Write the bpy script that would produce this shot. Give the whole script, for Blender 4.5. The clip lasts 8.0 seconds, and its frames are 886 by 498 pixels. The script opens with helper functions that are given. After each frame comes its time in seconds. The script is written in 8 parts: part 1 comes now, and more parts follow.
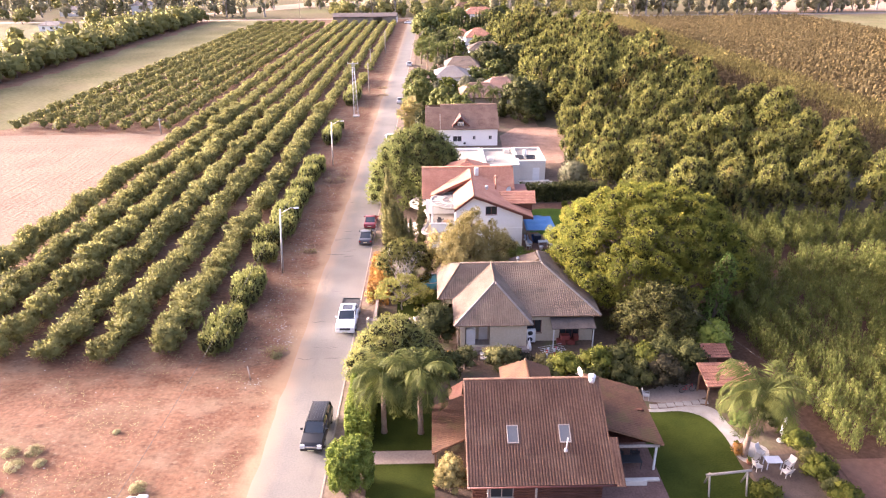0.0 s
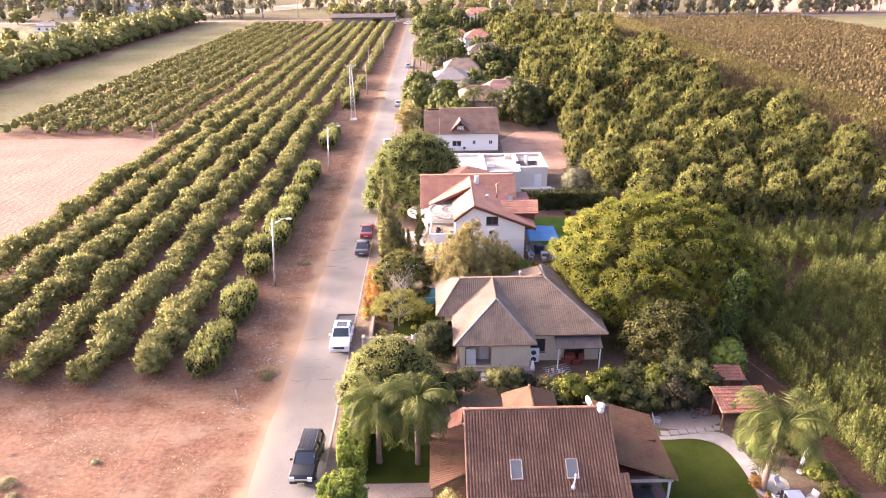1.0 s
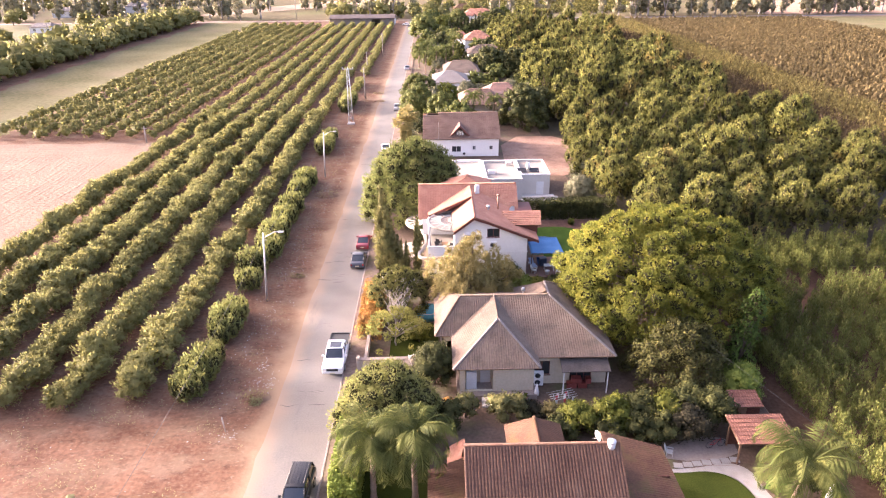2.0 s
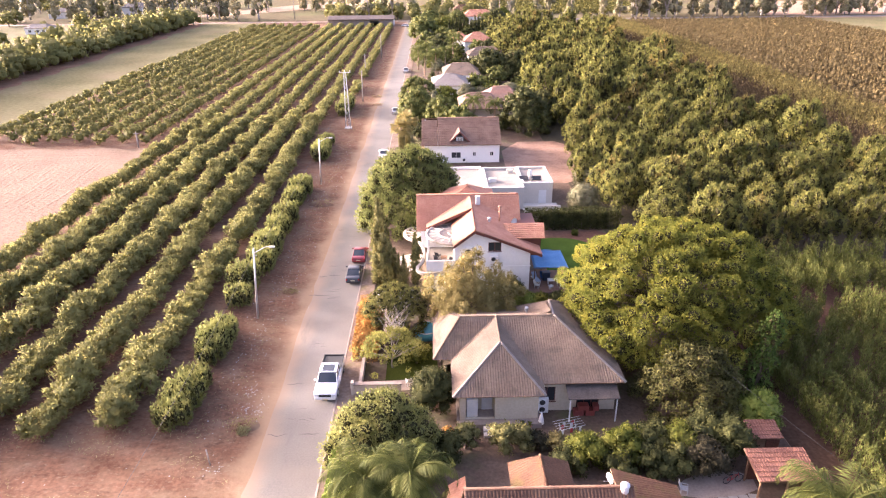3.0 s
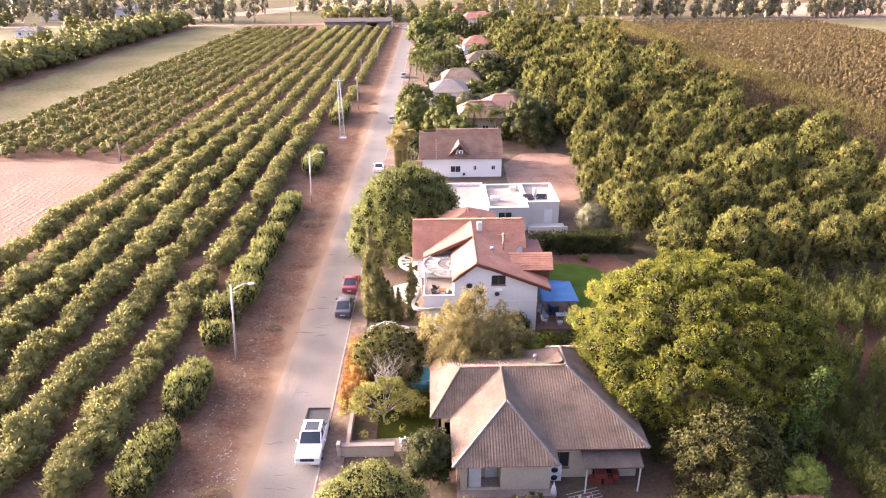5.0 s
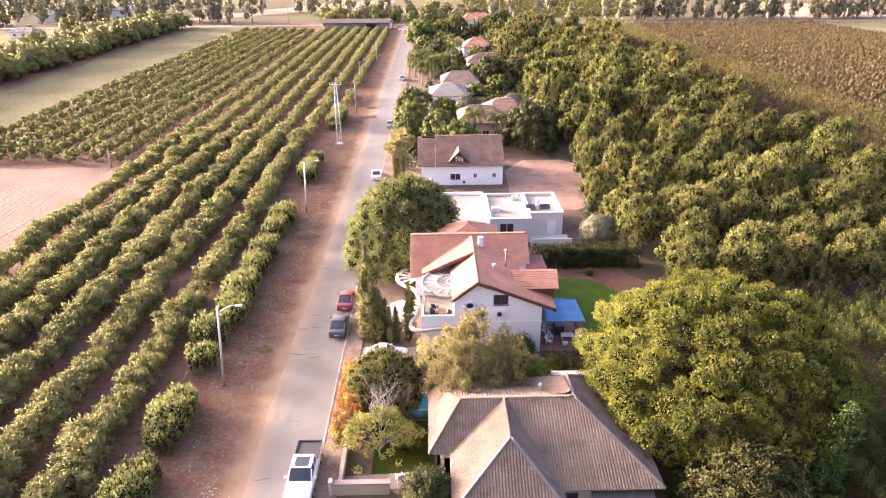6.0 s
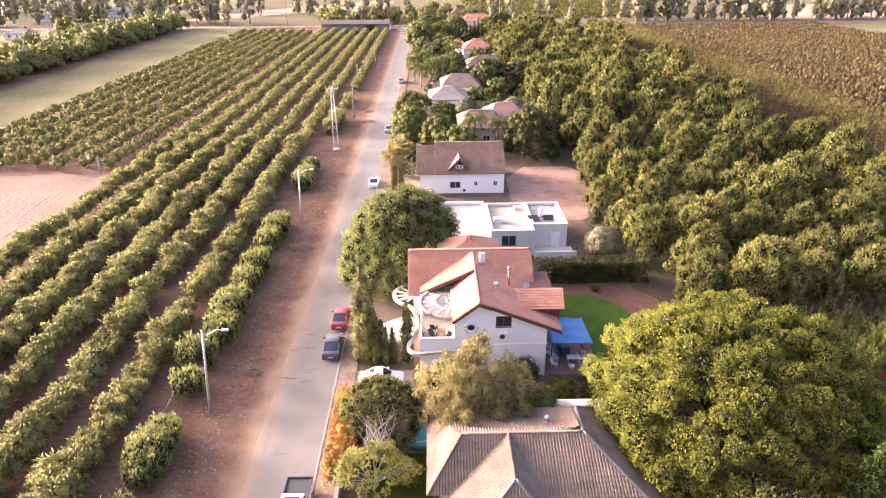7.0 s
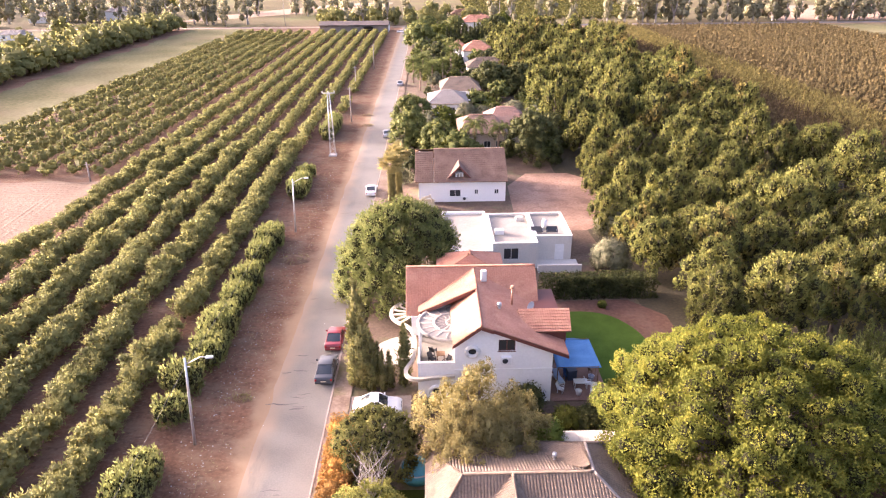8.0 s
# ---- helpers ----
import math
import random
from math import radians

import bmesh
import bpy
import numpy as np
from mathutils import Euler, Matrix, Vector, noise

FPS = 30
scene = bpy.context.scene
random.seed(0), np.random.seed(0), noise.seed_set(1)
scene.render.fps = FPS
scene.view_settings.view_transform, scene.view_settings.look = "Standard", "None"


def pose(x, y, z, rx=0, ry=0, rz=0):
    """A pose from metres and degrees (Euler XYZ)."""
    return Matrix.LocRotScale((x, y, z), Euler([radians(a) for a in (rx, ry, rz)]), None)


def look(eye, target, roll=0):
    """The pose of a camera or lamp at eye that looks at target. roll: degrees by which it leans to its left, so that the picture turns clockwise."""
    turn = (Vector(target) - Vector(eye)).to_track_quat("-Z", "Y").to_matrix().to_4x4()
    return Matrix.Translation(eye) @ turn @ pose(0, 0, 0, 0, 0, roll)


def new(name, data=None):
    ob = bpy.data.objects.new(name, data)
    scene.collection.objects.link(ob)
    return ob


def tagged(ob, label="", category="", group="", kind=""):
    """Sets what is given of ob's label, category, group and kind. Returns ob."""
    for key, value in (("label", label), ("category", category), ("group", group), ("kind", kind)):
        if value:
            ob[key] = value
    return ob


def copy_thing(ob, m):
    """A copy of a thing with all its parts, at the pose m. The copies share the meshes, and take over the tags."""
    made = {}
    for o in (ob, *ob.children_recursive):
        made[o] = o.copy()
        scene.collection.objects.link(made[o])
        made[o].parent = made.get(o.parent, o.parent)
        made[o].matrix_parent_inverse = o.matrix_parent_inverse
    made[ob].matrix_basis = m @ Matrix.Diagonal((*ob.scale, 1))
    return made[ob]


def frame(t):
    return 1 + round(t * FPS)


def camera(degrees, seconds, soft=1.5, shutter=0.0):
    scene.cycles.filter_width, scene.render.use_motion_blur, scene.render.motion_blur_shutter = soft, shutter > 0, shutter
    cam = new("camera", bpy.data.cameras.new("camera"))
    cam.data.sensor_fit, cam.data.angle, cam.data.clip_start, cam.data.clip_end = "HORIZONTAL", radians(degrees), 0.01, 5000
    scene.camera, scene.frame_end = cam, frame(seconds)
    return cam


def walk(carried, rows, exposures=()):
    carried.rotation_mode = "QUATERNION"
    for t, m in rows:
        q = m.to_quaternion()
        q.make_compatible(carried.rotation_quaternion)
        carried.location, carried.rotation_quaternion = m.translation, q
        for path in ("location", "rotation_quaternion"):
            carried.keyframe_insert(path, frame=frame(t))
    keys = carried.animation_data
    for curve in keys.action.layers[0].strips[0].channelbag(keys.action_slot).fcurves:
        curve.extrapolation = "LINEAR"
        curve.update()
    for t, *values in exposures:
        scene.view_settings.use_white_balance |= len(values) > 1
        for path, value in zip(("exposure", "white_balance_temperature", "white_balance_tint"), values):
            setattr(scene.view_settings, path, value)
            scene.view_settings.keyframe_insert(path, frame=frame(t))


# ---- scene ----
EXPOSURE, KELVIN, TINT = 2.95, 5850, 33
cam = camera(68.0, 8.0, soft=1.15)
# seconds, x, y, z, yaw, pitch, roll
PATH = [
    (0.0, 0.000, 0.000, 37.000, -0.872, -24.318, 0.556),
    (0.5, 0.059, 1.772, 36.981, -0.891, -24.308, 0.549),
    (1.0, 0.117, 3.579, 36.983, -0.911, -24.299, 0.542),
    (1.5, 0.174, 5.418, 37.003, -0.930, -24.289, 0.535),
    (2.0, 0.230, 7.287, 37.039, -0.950, -24.280, 0.528),
    (2.5, 0.284, 9.182, 37.087, -0.969, -24.270, 0.521),
    (3.0, 0.338, 11.100, 37.146, -0.988, -24.261, 0.515),
    (3.5, 0.390, 13.038, 37.212, -1.008, -24.251, 0.508),
    (4.0, 0.441, 14.994, 37.284, -1.027, -24.242, 0.501),
    (4.5, 0.491, 16.964, 37.358, -1.047, -24.233, 0.494),
    (5.0, 0.539, 18.945, 37.432, -1.066, -24.223, 0.487),
    (5.5, 0.587, 20.934, 37.504, -1.085, -24.214, 0.481),
    (6.0, 0.633, 22.928, 37.571, -1.105, -24.204, 0.474),
    (6.5, 0.678, 24.924, 37.629, -1.124, -24.195, 0.467),
    (7.0, 0.721, 26.920, 37.678, -1.144, -24.185, 0.460),
    (7.5, 0.763, 28.911, 37.714, -1.163, -24.176, 0.453),
    (8.0, 0.804, 30.896, 37.734, -1.182, -24.166, 0.447),
]
walk(cam, [(t, pose(x, y, z, 90 + pitch, roll, yaw)) for t, x, y, z, yaw, pitch, roll in PATH],
     exposures=[(0.0, EXPOSURE + 0.1, KELVIN, TINT), (1.5, EXPOSURE + 0.1, KELVIN, TINT), (3.5, EXPOSURE, KELVIN, TINT), (8.0, EXPOSURE, KELVIN, TINT)])

# ---- light: low hazy sun from the field side, pale sky ----
SUN_AZ, SUN_EL = 294.0, 11.5          # compass degrees clockwise from +y, degrees above the horizon
world = bpy.data.worlds.new("hazy_sky")
scene.world = world
world.use_nodes = True
wn, wl = world.node_tree.nodes, world.node_tree.links
sky = wn.new("ShaderNodeTexSky")
sky.sky_type = "NISHITA"
sky.sun_disc = False
sky.sun_elevation, sky.sun_rotation = radians(SUN_EL), radians(SUN_AZ)
sky.air_density, sky.dust_density, sky.ozone_density = 0.7, 10.0, 0.0
wn["Background"].inputs["Strength"].default_value = 0.15
wl.new(sky.outputs[0], wn["Background"].inputs["Color"])
sun_data = bpy.data.lights.new("sun", "SUN")
sun_data.energy, sun_data.angle, sun_data.color = 2.5, radians(8), (1.0, 0.89, 0.74)
sun = new("sun", sun_data)
sa, se = radians(SUN_AZ), radians(SUN_EL)
to_sun = Vector((math.sin(sa) * math.cos(se), math.cos(sa) * math.cos(se), math.sin(se)))
sun.matrix_world = look(to_sun * 300, (0, 0, 0))

# ---- materials ----
def surface(name, dark, light, big=0.4, fine=6.0, rough=0.85, bump=0.3, metal=0.0, spread=0.0, island=False, contrast=1.0, stain=None, depth=0.05, spec=0.3):
    """A surface of two tones mixed by a large and a fine noise, with relief and, where asked, stains."""
    m = bpy.data.materials.new(name)
    m.use_nodes = True
    n, l = m.node_tree.nodes, m.node_tree.links
    p = n["Principled BSDF"]
    p.inputs["Roughness"].default_value, p.inputs["Metallic"].default_value = rough, metal
    p.inputs["Specular IOR Level"].default_value = spec
    geo = n.new("ShaderNodeNewGeometry")
    a, b = n.new("ShaderNodeTexNoise"), n.new("ShaderNodeTexNoise")
    a.inputs["Scale"].default_value, a.inputs["Detail"].default_value = big, 6
    b.inputs["Scale"].default_value, b.inputs["Detail"].default_value = fine, 5
    for k in (a, b):
        l.new(geo.outputs["Position"], k.inputs["Vector"])
    add = n.new("ShaderNodeMath")
    add.operation = "ADD"
    l.new(a.outputs["Fac"], add.inputs[0]), l.new(b.outputs["Fac"], add.inputs[1])
    rng = n.new("ShaderNodeMapRange")
    rng.inputs["From Min"].default_value, rng.inputs["From Max"].default_value = 1 - 0.32 / contrast, 1 + 0.32 / contrast
    l.new(add.outputs[0], rng.inputs["Value"])
    mix = n.new("ShaderNodeMix")
    mix.data_type = "RGBA"
    mix.inputs["A"].default_value, mix.inputs["B"].default_value = (*dark, 1), (*light, 1)
    l.new(rng.outputs[0], mix.inputs["Factor"])
    out = mix.outputs["Result"]
    if stain:
        colour, scale, amount = stain
        s = n.new("ShaderNodeTexNoise")
        s.inputs["Scale"].default_value, s.inputs["Detail"].default_value = scale, 8
        l.new(geo.outputs["Position"], s.inputs["Vector"])
        sr = n.new("ShaderNodeMapRange")
        sr.inputs["From Min"].default_value, sr.inputs["From Max"].default_value, sr.inputs["To Max"].default_value = 0.52, 0.68, amount
        l.new(s.outputs["Fac"], sr.inputs["Value"])
        sm = n.new("ShaderNodeMix")
        sm.data_type = "RGBA"
        sm.inputs["B"].default_value = (*colour, 1)
        l.new(sr.outputs[0], sm.inputs["Factor"]), l.new(out, sm.inputs["A"])
        out = sm.outputs["Result"]
    if spread:
        if island:
            r = geo.outputs["Random Per Island"]
        else:
            r = n.new("ShaderNodeObjectInfo").outputs["Random"]
        rr = n.new("ShaderNodeMapRange")
        rr.inputs["To Min"].default_value, rr.inputs["To Max"].default_value = 1 - spread, 1 + spread
        l.new(r, rr.inputs["Value"])
        hsv = n.new("ShaderNodeHueSaturation")
        l.new(rr.outputs[0], hsv.inputs["Value"]), l.new(out, hsv.inputs["Color"])
        out = hsv.outputs[0]
    l.new(out, p.inputs["Base Color"])
    if bump:
        bp = n.new("ShaderNodeBump")
        bp.inputs["Strength"].default_value, bp.inputs["Distance"].default_value = bump, depth
        l.new(b.outputs["Fac"], bp.inputs["Height"]), l.new(bp.outputs[0], p.inputs["Normal"])
    return m


def foliage(name, tones, passing=0.3, rough=0.65, spread=0.16):
    """Leaves: tones picked leaf by leaf, light passing through them."""
    m = bpy.data.materials.new(name)
    m.use_nodes = True
    n, l = m.node_tree.nodes, m.node_tree.links
    p, outp = n["Principled BSDF"], n["Material Output"]
    p.inputs["Roughness"].default_value, p.inputs["Specular IOR Level"].default_value = rough, 0.08
    geo, info = n.new("ShaderNodeNewGeometry"), n.new("ShaderNodeObjectInfo")
    noi = n.new("ShaderNodeTexNoise")
    noi.inputs["Scale"].default_value, noi.inputs["Detail"].default_value = 0.8, 4
    l.new(geo.outputs["Position"], noi.inputs["Vector"])
    blend = n.new("ShaderNodeMath")
    blend.operation = "MULTIPLY_ADD"
    blend.inputs[1].default_value = 0.20
    sub = n.new("ShaderNodeMapRange")
    sub.inputs["From Min"].default_value, sub.inputs["From Max"].default_value, sub.inputs["To Max"].default_value = 0.3, 0.7, 0.80
    l.new(noi.outputs["Fac"], sub.inputs["Value"])
    l.new(geo.outputs["Random Per Island"], blend.inputs[0]), l.new(sub.outputs[0], blend.inputs[2])
    ramp = n.new("ShaderNodeValToRGB")
    els = ramp.color_ramp.elements
    els[0].position, els[0].color = 0.0, (*tones[0], 1)
    els[1].position, els[1].color = 1.0, (*tones[-1], 1)
    for i, c in enumerate(tones[1:-1]):
        els.new((i + 1) / (len(tones) - 1)).color = (*c, 1)
    l.new(blend.outputs[0], ramp.inputs[0])
    rr = n.new("ShaderNodeMapRange")
    rr.inputs["To Min"].default_value, rr.inputs["To Max"].default_value = 1 - spread, 1 + spread
    l.new(info.outputs["Random"], rr.inputs["Value"])
    hsv = n.new("ShaderNodeHueSaturation")
    l.new(rr.outputs[0], hsv.inputs["Value"]), l.new(ramp.outputs[0], hsv.inputs["Color"])
    l.new(hsv.outputs[0], p.inputs["Base Color"])
    tr, mx = n.new("ShaderNodeBsdfTranslucent"), n.new("ShaderNodeMixShader")
    mx.inputs[0].default_value = passing
    l.new(hsv.outputs[0], tr.inputs["Color"])
    l.new(p.outputs[0], mx.inputs[1]), l.new(tr.outputs[0], mx.inputs[2]), l.new(mx.outputs[0], outp.inputs["Surface"])
    return m


def plain(name, colour, rough=0.5, metal=0.0, spec=0.5, coat=0.0):
    m = surface(name, tuple(0.88 * c for c in colour), tuple(min(1, 1.08 * c) for c in colour), 1.5, 14.0, rough, 0.0, metal, spec=spec)
    m.node_tree.nodes["Principled BSDF"].inputs["Coat Weight"].default_value = coat
    return m


SOIL = surface("red_soil", (0.112, 0.054, 0.032), (0.205, 0.112, 0.067), 0.22, 2.6, 0.95, 0.5, contrast=1.35, stain=((0.235, 0.165, 0.112), 0.30, 0.5), depth=0.12, spec=0.1)
RED_EARTH = surface("red_garden_earth", (0.085, 0.040, 0.025), (0.170, 0.090, 0.058), 0.16, 2.2, 0.95, 0.4, contrast=1.0, stain=((0.15, 0.09, 0.06), 0.35, 0.6), depth=0.2)
DUST = surface("pale_dust", (0.267, 0.169, 0.107), (0.386, 0.269, 0.179), 0.3, 3.0, 0.95, 0.6, stain=((0.30, 0.18, 0.12), 0.5, 0.5), depth=0.08)
def dusted(m, colour, x_edge, x_road, wander, scale):
    """Lets pale dust gather on a surface between two lines that run beside the road."""
    n, l = m.node_tree.nodes, m.node_tree.links
    p = n["Principled BSDF"]
    old = p.inputs["Base Color"].links[0].from_socket
    geo, sep, noi = n.new("ShaderNodeNewGeometry"), n.new("ShaderNodeSeparateXYZ"), n.new("ShaderNodeTexNoise")
    noi.inputs["Scale"].default_value, noi.inputs["Detail"].default_value = scale, 6
    l.new(geo.outputs["Position"], sep.inputs[0]), l.new(geo.outputs["Position"], noi.inputs["Vector"])
    a = n.new("ShaderNodeMath")
    a.operation, a.inputs[1].default_value = "MULTIPLY_ADD", wander
    l.new(noi.outputs["Fac"], a.inputs[0]), l.new(sep.outputs["X"], a.inputs[2])
    r = n.new("ShaderNodeMapRange")
    r.interpolation_type = "SMOOTHSTEP"
    r.inputs["From Min"].default_value, r.inputs["From Max"].default_value = x_edge + wander / 2, x_road + wander / 2
    l.new(a.outputs[0], r.inputs["Value"])
    mix = n.new("ShaderNodeMix")
    mix.data_type = "RGBA"
    mix.inputs["B"].default_value = (*colour, 1)
    l.new(r.outputs[0], mix.inputs["Factor"]), l.new(old, mix.inputs["A"]), l.new(mix.outputs["Result"], p.inputs["Base Color"])


def patched(m, colour, scale, lo, hi, amount, stretch=1.0):
    """Lays ragged patches of a second tone over a surface."""
    n, l = m.node_tree.nodes, m.node_tree.links
    p = n["Principled BSDF"]
    old = p.inputs["Base Color"].links[0].from_socket
    geo, noi, mp = n.new("ShaderNodeNewGeometry"), n.new("ShaderNodeTexNoise"), n.new("ShaderNodeMapping")
    mp.inputs["Scale"].default_value = (1.0, stretch, 1.0)
    mp.inputs["Rotation"].default_value = (0.0, 0.0, 0.6)
    noi.inputs["Scale"].default_value, noi.inputs["Detail"].default_value, noi.inputs["Roughness"].default_value = scale, 9, 0.68
    l.new(geo.outputs["Position"], mp.inputs["Vector"]), l.new(mp.outputs["Vector"], noi.inputs["Vector"])
    r = n.new("ShaderNodeMapRange")
    r.inputs["From Min"].default_value, r.inputs["From Max"].default_value, r.inputs["To Max"].default_value = lo, hi, amount
    l.new(noi.outputs["Fac"], r.inputs["Value"])
    mix = n.new("ShaderNodeMix")
    mix.data_type = "RGBA"
    mix.inputs["B"].default_value = (*colour, 1)
    l.new(r.outputs[0], mix.inputs["Factor"]), l.new(old, mix.inputs["A"]), l.new(mix.outputs["Result"], p.inputs["Base Color"])


patched(SOIL, (0.190, 0.132, 0.082), 0.14, 0.46, 0.64, 0.6, 2.2)
patched(SOIL, (0.075, 0.040, 0.025), 0.7, 0.53, 0.68, 0.75, 1.8)
patched(SOIL, (0.250, 0.195, 0.135), 1.6, 0.56, 0.70, 0.7, 2.4)
dusted(SOIL, (0.27, 0.185, 0.115), -16.9, -14.2, 3.6, 0.3)
PLOUGH = surface("ploughed_pale_soil", (0.185, 0.128, 0.088), (0.258, 0.186, 0.134), 0.12, 1.5, 0.95, 0.9, depth=0.2, spec=0.05)
ASPHALT = surface("worn_asphalt", (0.136, 0.126, 0.111), (0.190, 0.175, 0.153), 0.25, 7.0, 0.9, 0.0, stain=((0.195, 0.170, 0.142), 0.22, 0.5), depth=0.02)
dusted(ASPHALT, (0.27, 0.205, 0.145), -12.4, -14.7, 2.2, 0.3)
patched(ASPHALT, (0.115, 0.108, 0.100), 0.5, 0.58, 0.72, 0.6, 0.25)
PATCH = surface("dark_asphalt_patch", (0.075, 0.066, 0.060), (0.13, 0.115, 0.105), 1.5, 9.0, 0.9, 0.3, depth=0.02)
KERB = surface("kerb_concrete", (0.24, 0.19, 0.16), (0.36, 0.29, 0.25), 0.8, 7.0, 0.9, 0.2, spread=0.1, depth=0.02)
PAVING = surface("concrete_paving", (0.225, 0.175, 0.142), (0.330, 0.268, 0.225), 0.5, 5.0, 0.9, 0.2, depth=0.02)
WHITE_STONE = surface("white_gravel", (0.250, 0.228, 0.202), (0.360, 0.335, 0.302), 1.2, 18.0, 0.9, 0.6, depth=0.05)
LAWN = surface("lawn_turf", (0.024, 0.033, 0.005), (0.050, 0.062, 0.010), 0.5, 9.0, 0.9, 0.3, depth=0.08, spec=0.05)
DRYGRASS = surface("dry_grass", (0.105, 0.104, 0.044), (0.190, 0.168, 0.086), 0.05, 0.9, 0.95, 0.7, contrast=1.5, stain=((0.21, 0.16, 0.10), 0.03, 0.6), depth=0.2, spec=0.05)
FARSOIL = surface("far_fields", (0.105, 0.090, 0.045), (0.175, 0.140, 0.080), 0.02, 0.4, 0.95, 0.5, stain=((0.13, 0.14, 0.055), 0.02, 0.8), depth=0.2, spec=0.05)
TILE_BROWN = surface("brown_roof_tile", (0.078, 0.040, 0.026), (0.140, 0.078, 0.051), 0.45, 6.0, 0.85, 0.3, contrast=1.2, stain=((0.17, 0.105, 0.070), 0.7, 0.5), depth=0.02)
TILE_GREY = surface("grey_brown_roof_tile", (0.132, 0.095, 0.069), (0.225, 0.166, 0.122), 0.6, 6.0, 0.85, 0.3, stain=((0.095, 0.082, 0.060), 0.8, 0.6), depth=0.02)
# Red-brown brick, darkened so the porch's shade lies in its colour.
PORCHBRICK = surface("shade_dark_brick_floor", (0.10, 0.055, 0.042), (0.20, 0.12, 0.095), 0.6, 6.0, 0.9, 0.3, depth=0.02)
TILE_CAP = surface("pale_ridge_tile", (0.22, 0.185, 0.16), (0.34, 0.295, 0.26), 0.6, 6.0, 0.85, 0.2, depth=0.02)
TILE_RED = surface("red_roof_tile", (0.300, 0.135, 0.085), (0.450, 0.225, 0.148), 0.7, 6.0, 0.85, 0.3, stain=((0.50, 0.29, 0.18), 0.8, 0.4), depth=0.02)
TILE_FADED = surface("faded_red_brown_tile", (0.220, 0.120, 0.090), (0.320, 0.190, 0.145), 0.6, 5.0, 0.85, 0.3, stain=((0.20, 0.15, 0.12), 0.5, 0.6), depth=0.02)
TILE_DARK = surface("dark_brown_roof_tile", (0.12, 0.07, 0.05), (0.23, 0.15, 0.11), 0.6, 5.0, 0.85, 0.3, depth=0.02)
TILE_PALE = surface("faded_grey_roof", (0.180, 0.156, 0.138), (0.276, 0.246, 0.222), 0.4, 4.0, 0.85, 0.2, depth=0.02)
TILE_OLD = surface("mossy_orange_roof_tile", (0.078, 0.036, 0.020), (0.150, 0.076, 0.040), 0.8, 6.0, 0.85, 0.3, stain=((0.105, 0.080, 0.024), 0.7, 0.7), depth=0.02)
PLASTER = surface("white_plaster", (0.74, 0.73, 0.71), (0.83, 0.82, 0.80), 0.5, 5.0, 0.9, 0.08, stain=((0.76, 0.73, 0.70), 0.5, 0.35), depth=0.02)
BEIGE = surface("beige_plaster", (0.50, 0.42, 0.30), (0.64, 0.55, 0.41), 0.5, 5.0, 0.9, 0.08, stain=((0.40, 0.33, 0.24), 0.5, 0.3), depth=0.02)
GREYWALL = surface("pale_grey_plaster", (0.52, 0.47, 0.40), (0.64, 0.585, 0.51), 0.5, 5.0, 0.9, 0.08, depth=0.02)
ROOFCOAT = surface("white_roof_coating", (0.225, 0.200, 0.170), (0.295, 0.268, 0.230), 0.3, 3.0, 0.85, 0.1, stain=((0.40, 0.33, 0.26), 0.4, 0.5), depth=0.02)
LOGWOOD = surface("dark_log_wood", (0.06, 0.022, 0.014), (0.14, 0.055, 0.033), 1.0, 9.0, 0.7, 0.3, depth=0.02)
WOOD = surface("brown_wood", (0.14, 0.075, 0.04), (0.28, 0.165, 0.095), 1.0, 9.0, 0.75, 0.3, depth=0.02)
OLDWOOD = surface("weathered_grey_wood", (0.24, 0.20, 0.17), (0.42, 0.37, 0.32), 0.8, 9.0, 0.85, 0.3, depth=0.02)
BARK = surface("bark", (0.085, 0.062, 0.045), (0.21, 0.16, 0.12), 1.5, 12.0, 0.95, 0.8, depth=0.06)
PALEBARK = surface("pale_bark", (0.30, 0.26, 0.22), (0.50, 0.45, 0.40), 1.0, 10.0, 0.9, 0.5, depth=0.04)
PALMBARK = surface("palm_trunk_bark", (0.19, 0.125, 0.085), (0.36, 0.26, 0.19), 1.5, 14.0, 0.95, 0.9, depth=0.05)
GALV = surface("galvanised_steel", (0.42, 0.42, 0.42), (0.60, 0.60, 0.59), 1.0, 12.0, 0.5, 0.0, metal=0.6)
CONCRETE = surface("grey_concrete", (0.36, 0.34, 0.32), (0.52, 0.50, 0.47), 0.8, 8.0, 0.9, 0.2, depth=0.02)
GLASS = plain("dark_window_glass", (0.03, 0.035, 0.04), 0.08, 0.0, 0.8)
AC_CASING = plain("air_conditioner_casing", (0.74, 0.73, 0.71), 0.5)
NAVYPLASTIC = plain("navy_plastic", (0.035, 0.055, 0.10), 0.5)
CRATERED = plain("red_brown_plastic", (0.20, 0.045, 0.035), 0.6)
GREYCLOTH = plain("grey_blue_cloth", (0.28, 0.31, 0.38), 0.8)
SKYGLASS = plain("skylight_glass", (0.13, 0.13, 0.13), 0.25, 0.0, 0.6)
CREAMPAINT = surface("cream_concrete", (0.36, 0.32, 0.26), (0.47, 0.42, 0.35), 0.5, 5.0, 0.85, 0.1, depth=0.02)
WHITEPAINT = plain("white_paint", (0.70, 0.68, 0.65), 0.45)
BROWNPAINT = plain("dark_red_brown_paint", (0.13, 0.04, 0.028), 0.6)
BLACKPAINT = plain("black_car_paint", (0.012, 0.012, 0.013), 0.35, 0.0, 0.4, 0.15)
